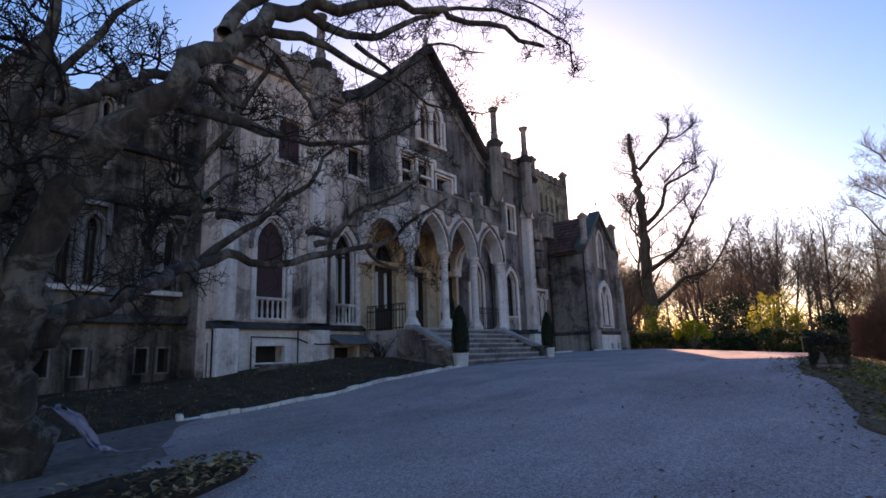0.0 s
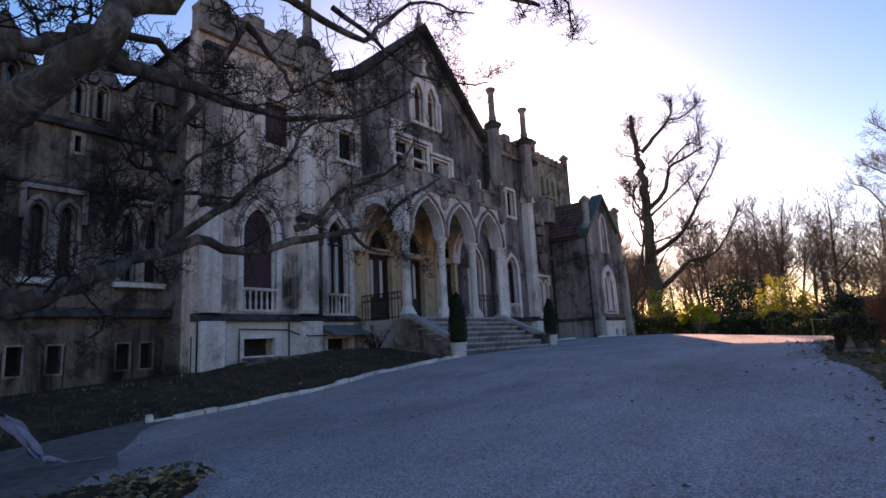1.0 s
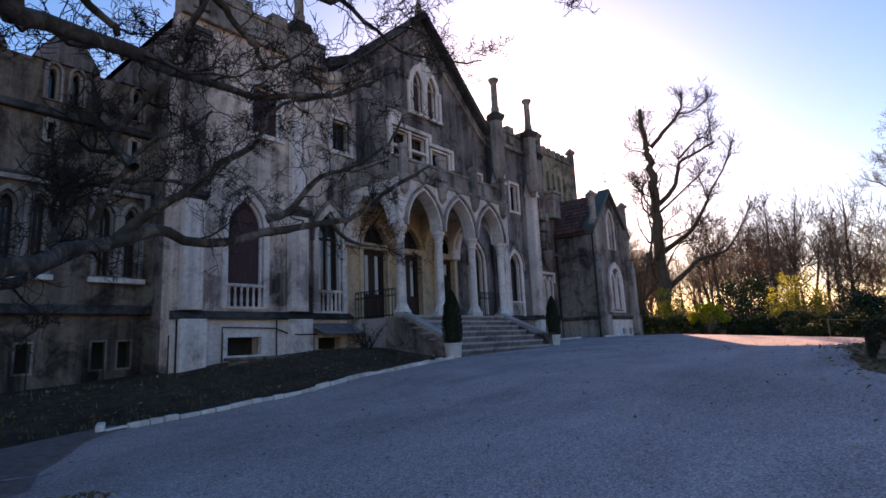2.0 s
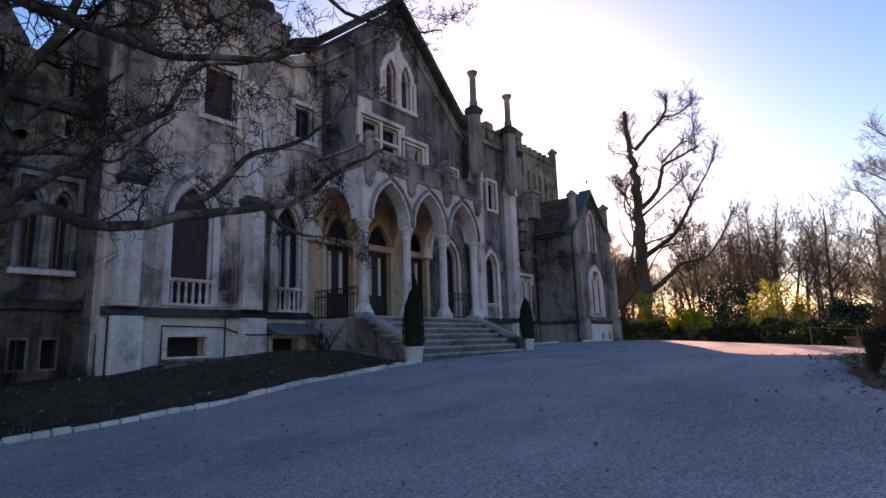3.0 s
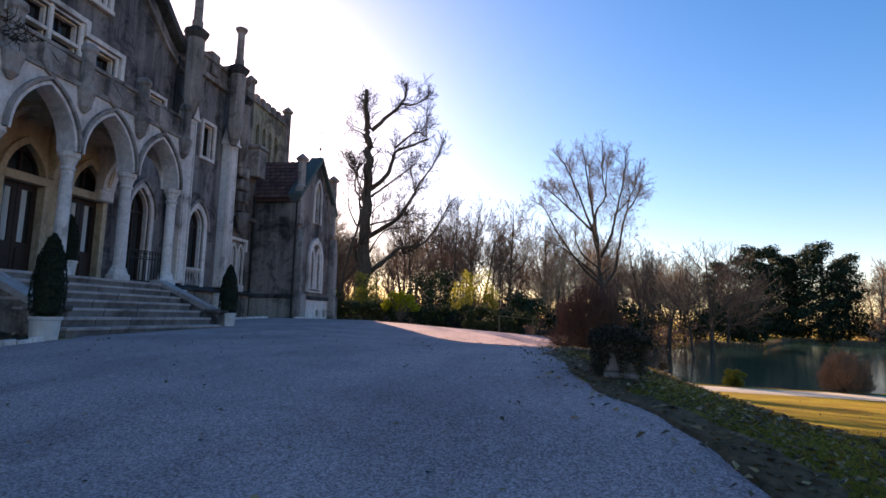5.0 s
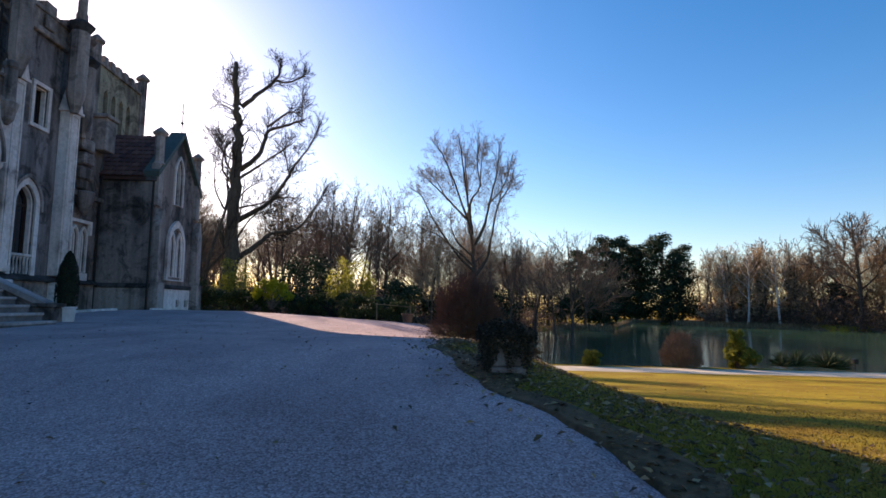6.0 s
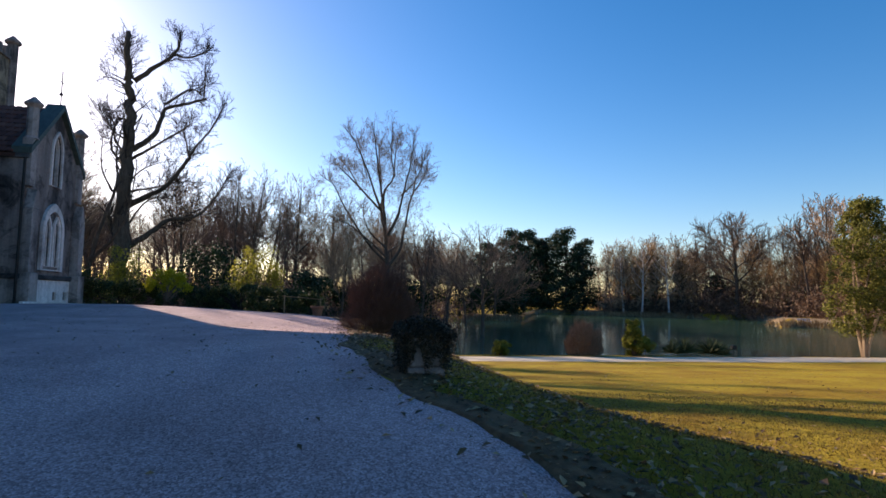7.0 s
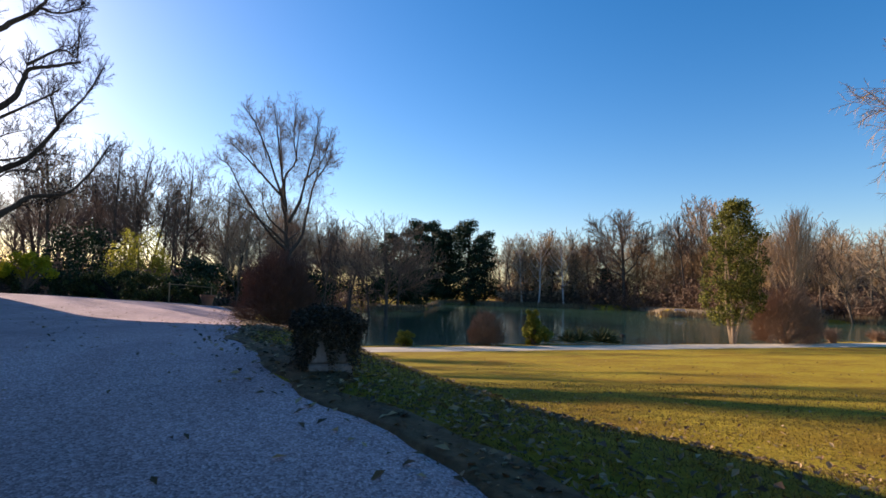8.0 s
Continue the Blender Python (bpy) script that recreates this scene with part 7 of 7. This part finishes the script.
twig_shrub("shore_shrub", by_lake(41.9, 54.1), 2.0, 1.4, "brown twiggy shrub on the shore", TWIG_WARM, 84, 44, 8, 1, 0.014)
bt = crown_tree("lawn_tree", 91, 21.0, 0.34, 0.2, [(0.0, 0.05), (0.15, 0.2), (0.4, 0.3), (0.75, 0.27), (0.93, 0.15), (1.0, 0.02)], 22, 1.0, "bare tree with hanging twigs beyond the lawn", "", BARK, TWIG_PALE, 0.017, 1.7, 2, 0.1, 0.45)
bt.location = on_ground(40.6, 22.0)
bt = crown_tree("lombardy_poplar", 93, 21.0, 0.3, 0.1, [(0.0, 0.03), (0.2, 0.1), (0.6, 0.15), (0.85, 0.12), (1.0, 0.02)], 30, 3.2, "pale upright poplar across the water", "", TWIG_PALE, TWIG_PALE, 0.026, 1.2, 1, 0.6)
bt.location = far_bank(98, 62)

# evergreens and birches across the water
def pine(at, h, w, seed, leaf=None):
    rnd = random.Random(seed)
    ob = tree_empty("pine_tree", at, "dense dark pine across the lake", "far pines")
    b = Vector(at)
    wood, leaves = Geo(), Geo()
    line = curve(rnd, b, Vector((0, 0, 1)), h * 0.9, 6, 0.04)
    wood.tube(line, [0.45 * (1 - 0.8 * i / 6) for i in range(7)], 6)
    for i in range(76):
        t = (i + rnd.random()) / 76
        z = 0.03 + 0.91 * t ** 1.15
        k = (1.0 - 0.82 * z ** 1.6) * (0.75 + 0.5 * rnd.random())
        a, q = rnd.uniform(0, 6.283), rnd.uniform(0.35, 1.0)
        c = b + Vector((math.cos(a) * q * k * w / 2, math.sin(a) * q * k * w / 2, z * h))
        r = rnd.uniform(0.17, 0.27) * w * (1.15 - 0.5 * z)
        st = along(line, min(0.99, z))[0]
        wood.tube([st, st.lerp(c, 0.6) + Vector((0, 0, 0.02 * h)), c], [0.16, 0.1, 0.05], 4)
        for _ in range(130):
            n = Vector((rnd.gauss(0, 1), rnd.gauss(0, 1), rnd.gauss(0.25, 0.6))).normalized()
            o = n * r * rnd.uniform(0.35, 1.0)
            leaves.leaf(c + Vector((o.x, o.y, o.z * 0.7)), (n + Vector((rnd.gauss(0, 0.5), rnd.gauss(0, 0.5), rnd.gauss(0.3, 0.5)))).normalized(), 0.055 * w * rnd.uniform(0.5, 1.2), rnd, 0.45)
    wood.ob("trunk", BARK, ob)
    leaves.ob("crown", leaf or LEAF_DARK, ob)
    return ob


for i, (u, v, h, w) in enumerate(((184, -17, 23, 17), (182, -8, 27, 19), (186, 1, 25, 17), (180, 8, 28, 17), (184, 14, 24, 14), (190, -3, 28, 17))):
    pine(far_bank(u, v), h, w, 200 + i)
for i, (u, v, h, w) in enumerate(((124, -22, 11, 10), (121, -15, 9, 9), (124, -9.5, 11, 9), (121, -6.0, 7, 6), (90, -22, 9, 9), (84, -30, 8, 10), (70, -22, 6, 8))):
    leafy_shrub("lakeside_evergreen", far_bank(u, v), w, h, "large dark evergreen shrub on the lake bank", LEAF_DARK, TWIG, 220 + i, 60, 80, 0.42, "shrub", "lake evergreens")
for i, (angle, d, h) in enumerate(((32.9, 163, 19), (35.4, 162, 20), (31.2, 166, 17))):
    b = crown_tree("birch_tree", 240 + i, h, 0.26, 0.3, OVAL, 12, 1.1, "white-stemmed birch at the water's edge", "birches", BIRCH, TWIG_PALE, 0.05, 1.5, 1, 0.1, lean=0.06 * (1 - i))
    b.location = across(angle, d)
for i, (angle, d, h) in enumerate(((30.2, 164, 15), (31.6, 165, 17), (34.2, 165, 18), (36.6, 165, 17), (38.0, 168, 13))):
    b = crown_tree("larch_tree", 250 + i, h, 0.2, 0.06, CONE, 30, 0.5, "brown twiggy conical tree at the water's edge", "larches", BARK, TWIG_PALE, 0.045, 1.8, 1, 0.05)
    b.location = across(angle, d)
for i, (u, v, h, w, m) in enumerate(((172, 41, 16, 8, LEAF_DARK), (168, 33, 18, 6, LEAF_HEDGE), (178, 30, 17, 7, LEAF_HEDGE), (166, 49, 11, 9, LEAF_DARK), (120, 62, 13, 6, LEAF_BROWN))):
    pine(far_bank(u, v), h, w, 260 + i, m)

# brown grassy edge of the far bank
def far_edge():
    g = Geo()
    vs = [-16 + 1.2 * i for i in range(106)]
    for v in vs:
        for k, d in enumerate((-0.8, 0.6, 3.0, 8.0, 15.0, 26.0) if v < 14 else (-0.8, 0.6, 3.0, 10.0, 28.0, 64.0)):
            g.v.append(far_bank(far_shore(v) + d + 0.5 * noise.noise(Vector((v * 0.4, k, 2))), v, 0.06 if 0 < k < 5 else -0.1))
    for j in range(len(vs) - 1):
        for k in range(5):
            a = j * 6 + k
            g.f.append((a, a + 6, a + 7, a + 1))
    return g.ob("far_bank", REED, smooth=True)


tagged(far_edge(), "dry brown grass edge of the far bank", "bank", kind="structure")


# reeds and dry grass on the banks
def bank_reeds():
    rnd = random.Random(5)
    g = Geo()
    for _ in range(15000):
        v = rnd.uniform(-16, 110)
        u = far_shore(v) + rnd.gauss(0.2, 1.2)
        h = rnd.uniform(0.35, 1.3)
        b = Vector(far_bank(u, v, -0.1))
        w = rnd.uniform(0.05, 0.16)
        d = Vector((rnd.gauss(0, 0.25), rnd.gauss(0, 0.25), 1)) * h
        s = Vector((FAR_SIDE.x, FAR_SIDE.y, 0)) * w
        i = len(g.v)
        g.v += [b - s, b + s, b + d]
        g.f.append((i, i + 1, i + 2))
    for _ in range(5000):
        v = rnd.uniform(-2, 60)
        b = Vector(by_lake(near_shore(v) + rnd.gauss(-0.3, 0.25), v, -0.05))
        h = rnd.uniform(0.08, 0.25)
        s = Vector((SIDE.x, SIDE.y, 0)) * 0.02
        i = len(g.v)
        g.v += [b - s, b + s, b + Vector((rnd.gauss(0, 0.08), rnd.gauss(0, 0.08), h))]
        g.f.append((i, i + 1, i + 2))
    return tagged(g.ob("bank_reeds", REED_BLADE), "dry brown grass and reeds on the lake banks", "reeds", kind="stuff")


bank_reeds()
p = far_bank(112, 48.5)
bench = empty("bench", "pale wooden bench on the lake bank", "bench", at=p)
F = lambda u, d, v: Vector((p[0], p[1], p[2])) + Vector((SIDE.x, SIDE.y, 0)) * u - Vector((AXIS.x, AXIS.y, 0)) * d + Vector((0, 0, v))
for name, args in (("seat", (-1.3, 1.3, -0.3, 0.3, 0.45, 0.53)), ("backrest", (-1.3, 1.3, -0.34, -0.28, 0.6, 1.0)), ("leg", (-1.1, -0.95, -0.3, 0.3, 0, 0.45)), ("leg", (0.95, 1.1, -0.3, 0.3, 0, 0.45))):
    bm = bmesh.new()
    box(bm, F, *args)
    part(name, bevel(bm, 0.02), CLAY, bench)


# ---- grass and fallen leaves ----

def grass():
    rnd = random.Random(6)
    g = Geo()
    n = 0
    while n < 110000:
        r = 1.2 + 15 * rnd.random() ** 1.6
        a = rnd.uniform(-0.35, 2.3)
        x, y = -1.5 + r * math.sin(a), 6.0 + r * math.cos(a)
        if x < drive_edge(y) + 0.05 + 0.25 * noise.noise(Vector((x * 2, y * 2, 5))):
            continue
        n += 1
        b = Vector(on_ground(x, y))
        h = rnd.uniform(0.012, 0.035)
        w = 0.003 + 0.0005 * r
        q = rnd.uniform(0, 6.283)
        s = Vector((math.cos(q), math.sin(q), 0)) * w
        i = len(g.v)
        g.v += [b - s, b + s, b + Vector((rnd.gauss(0, 0.018), rnd.gauss(0, 0.018), h))]
        g.f.append((i, i + 1, i + 2))
    return tagged(g.ob("grass", BLADE), "short winter grass of the lawn", "grass", kind="stuff")


grass()


def verge_litter():
    """Crumbs of leaf and bark that blur the edge between gravel and lawn."""
    rnd = random.Random(61)
    g = Geo()
    for _ in range(9000):
        y = -3 + 24 * rnd.random()
        x = drive_edge(y) + 0.25 + rnd.gauss(0, 0.5)
        c = Vector(on_ground(x, y, 0.045 if x > drive_edge(y) - 0.1 else 0.012 + max(0, drive_z(y) - ground_z(x, y))))
        n = Vector((rnd.gauss(0, 0.3), rnd.gauss(0, 0.3), 1)).normalized()
        g.leaf(c, n, rnd.uniform(0.012, 0.05), rnd, 0.55)
    return tagged(g.ob("leaf_litter", LEAF_BROWN), "brown crumbled leaf litter along the gravel edge", "leaves", kind="stuff")


verge_litter()


def bed_weeds():
    rnd = random.Random(16)
    g = Geo()
    for _ in range(420):
        x, y = rnd.uniform(-14.2, -9.8), rnd.uniform(1.5, 13.5)
        if x > kerb_x(y) - 0.15:
            continue
        k = rnd.uniform(0.5, 1.3)
        for _ in range(9):
            b = Vector(on_ground(x + rnd.gauss(0, 0.06 * k), y + rnd.gauss(0, 0.06 * k), 0.02))
            q = rnd.uniform(0, 6.283)
            s = Vector((math.cos(q), math.sin(q), 0)) * 0.012
            i = len(g.v)
            g.v += [b - s, b + s, b + Vector((rnd.gauss(0, 0.05), rnd.gauss(0, 0.05), rnd.uniform(0.04, 0.13) * k))]
            g.f.append((i, i + 1, i + 2))
    return tagged(g.ob("bed_weeds", LEAF_WEED), "tufts of withered weeds in the soil bed", "weeds", kind="stuff")


bed_weeds()


def fallen_leaves():
    rnd = random.Random(7)
    g = Geo()

    def leaf(x, y, lift, s):
        n = Vector((rnd.gauss(0, 0.35), rnd.gauss(0, 0.35), 1)).normalized()
        c = Vector(on_ground(x, y, lift))
        t = n.orthogonal().normalized()
        w = rnd.uniform(0, 6.283)
        t = t * math.cos(w) + n.cross(t) * math.sin(w)
        b = n.cross(t)
        i = len(g.v)
        g.v += [c - t * s, c - t * s * 0.2 + b * s * 0.55 + n * s * 0.25, c + t * s, c - t * s * 0.2 - b * s * 0.55 + n * s * 0.25]
        g.f += [(i, i + 1, i + 2), (i, i + 2, i + 3)]

    for _ in range(2300):  # lawn
        r = 1.5 + 30 * rnd.random() ** 1.4
        a = rnd.uniform(-0.2, 2.2)
        x, y = -1.5 + r * math.sin(a), 6.0 + r * math.cos(a)
        if x > drive_edge(y) - 0.1:
            leaf(x, y, 0.035, rnd.uniform(0.02, 0.062))
    for _ in range(2600):  # gathered along the edge of the gravel
        y = rnd.uniform(-4, 30)
        x = drive_edge(y) + rnd.gauss(0.1, 0.42)
        leaf(x, y, 0.04, rnd.uniform(0.02, 0.048))
    for _ in range(5200):  # litter under the trees along the drive, thickened to brown the shaded lawn
        y = rnd.uniform(0, 18)
        leaf(drive_edge(y) - 0.2 + 6.0 * rnd.random() ** 1.5, y, 0.03, rnd.uniform(0.012, 0.042))
    for _ in range(900):  # strewn over the gravel
        leaf(rnd.uniform(-9, 0.5), rnd.uniform(0, 26), 0.036, rnd.uniform(0.012, 0.032))
    for _ in range(700):  # bed and island
        if rnd.random() < 0.34:
            leaf(rnd.uniform(-14.3, -9.9), rnd.uniform(4.5, 14), 0.06, rnd.uniform(0.025, 0.055))
        else:
            a, k = rnd.gauss(1.2, 0.9), rnd.random() ** 0.4
            leaf(-5.2 + 0.8 * k * math.cos(a), 2.2 + 1.45 * k * math.sin(a), 0.15, rnd.uniform(0.025, 0.06))
    return tagged(g.ob("fallen_leaves", LEAF_FALLEN), "scattered dry brown fallen leaves", "leaves", kind="stuff")


fallen_leaves()


# ---- clay tiles of the wing roof ----
def roof_tiles():
    """Lapped tiles on the slope of the wing that faces the forecourt."""
    rnd = random.Random(12)
    bm = bmesh.new()
    w, L, t = 0.30, 0.42, 0.028
    prof = [(-w / 2, 0.0), (-w / 4, 0.035), (w / 4, 0.035), (w / 2, 0.0)]
    a = [bm.verts.new((u, 0.0, v + 0.03)) for u, v in prof]
    b = [bm.verts.new((u, L, v)) for u, v in prof]
    c = [bm.verts.new((u, 0.0, v + 0.03 - t)) for u, v in prof]
    for i in range(3):
        bm.faces.new((a[i], a[i + 1], b[i + 1], b[i]))
        bm.faces.new((a[i], c[i], c[i + 1], a[i + 1]))
    me = mesh_of(bm, "roof_tile", TILE)
    rise = WA - 0.1 - 7.2
    slope = math.atan2(rise, wc - W0 + 0.15)
    run = math.hypot(rise, wc - W0 + 0.15)
    roof = bpy.data.objects["roof"]
    rows, cols = 10, 24
    for r in range(rows):
        for k in range(cols):
            d = run * r / rows
            x = XW - 0.55 - k * 0.285 - 0.14 * (r % 2)
            o = new("roof_tile", me)
            o.parent = roof
            o.matrix_world = Matrix.Translation((x, W0 - 0.17 + d * math.cos(slope), 7.235 + d * math.sin(slope))) @ Matrix.Rotation(slope + rnd.gauss(0, 0.012), 4, "X") @ Matrix.Rotation(rnd.gauss(0, 0.012), 4, "Z") @ Matrix.Scale(1.0, 4)


roof_tiles()
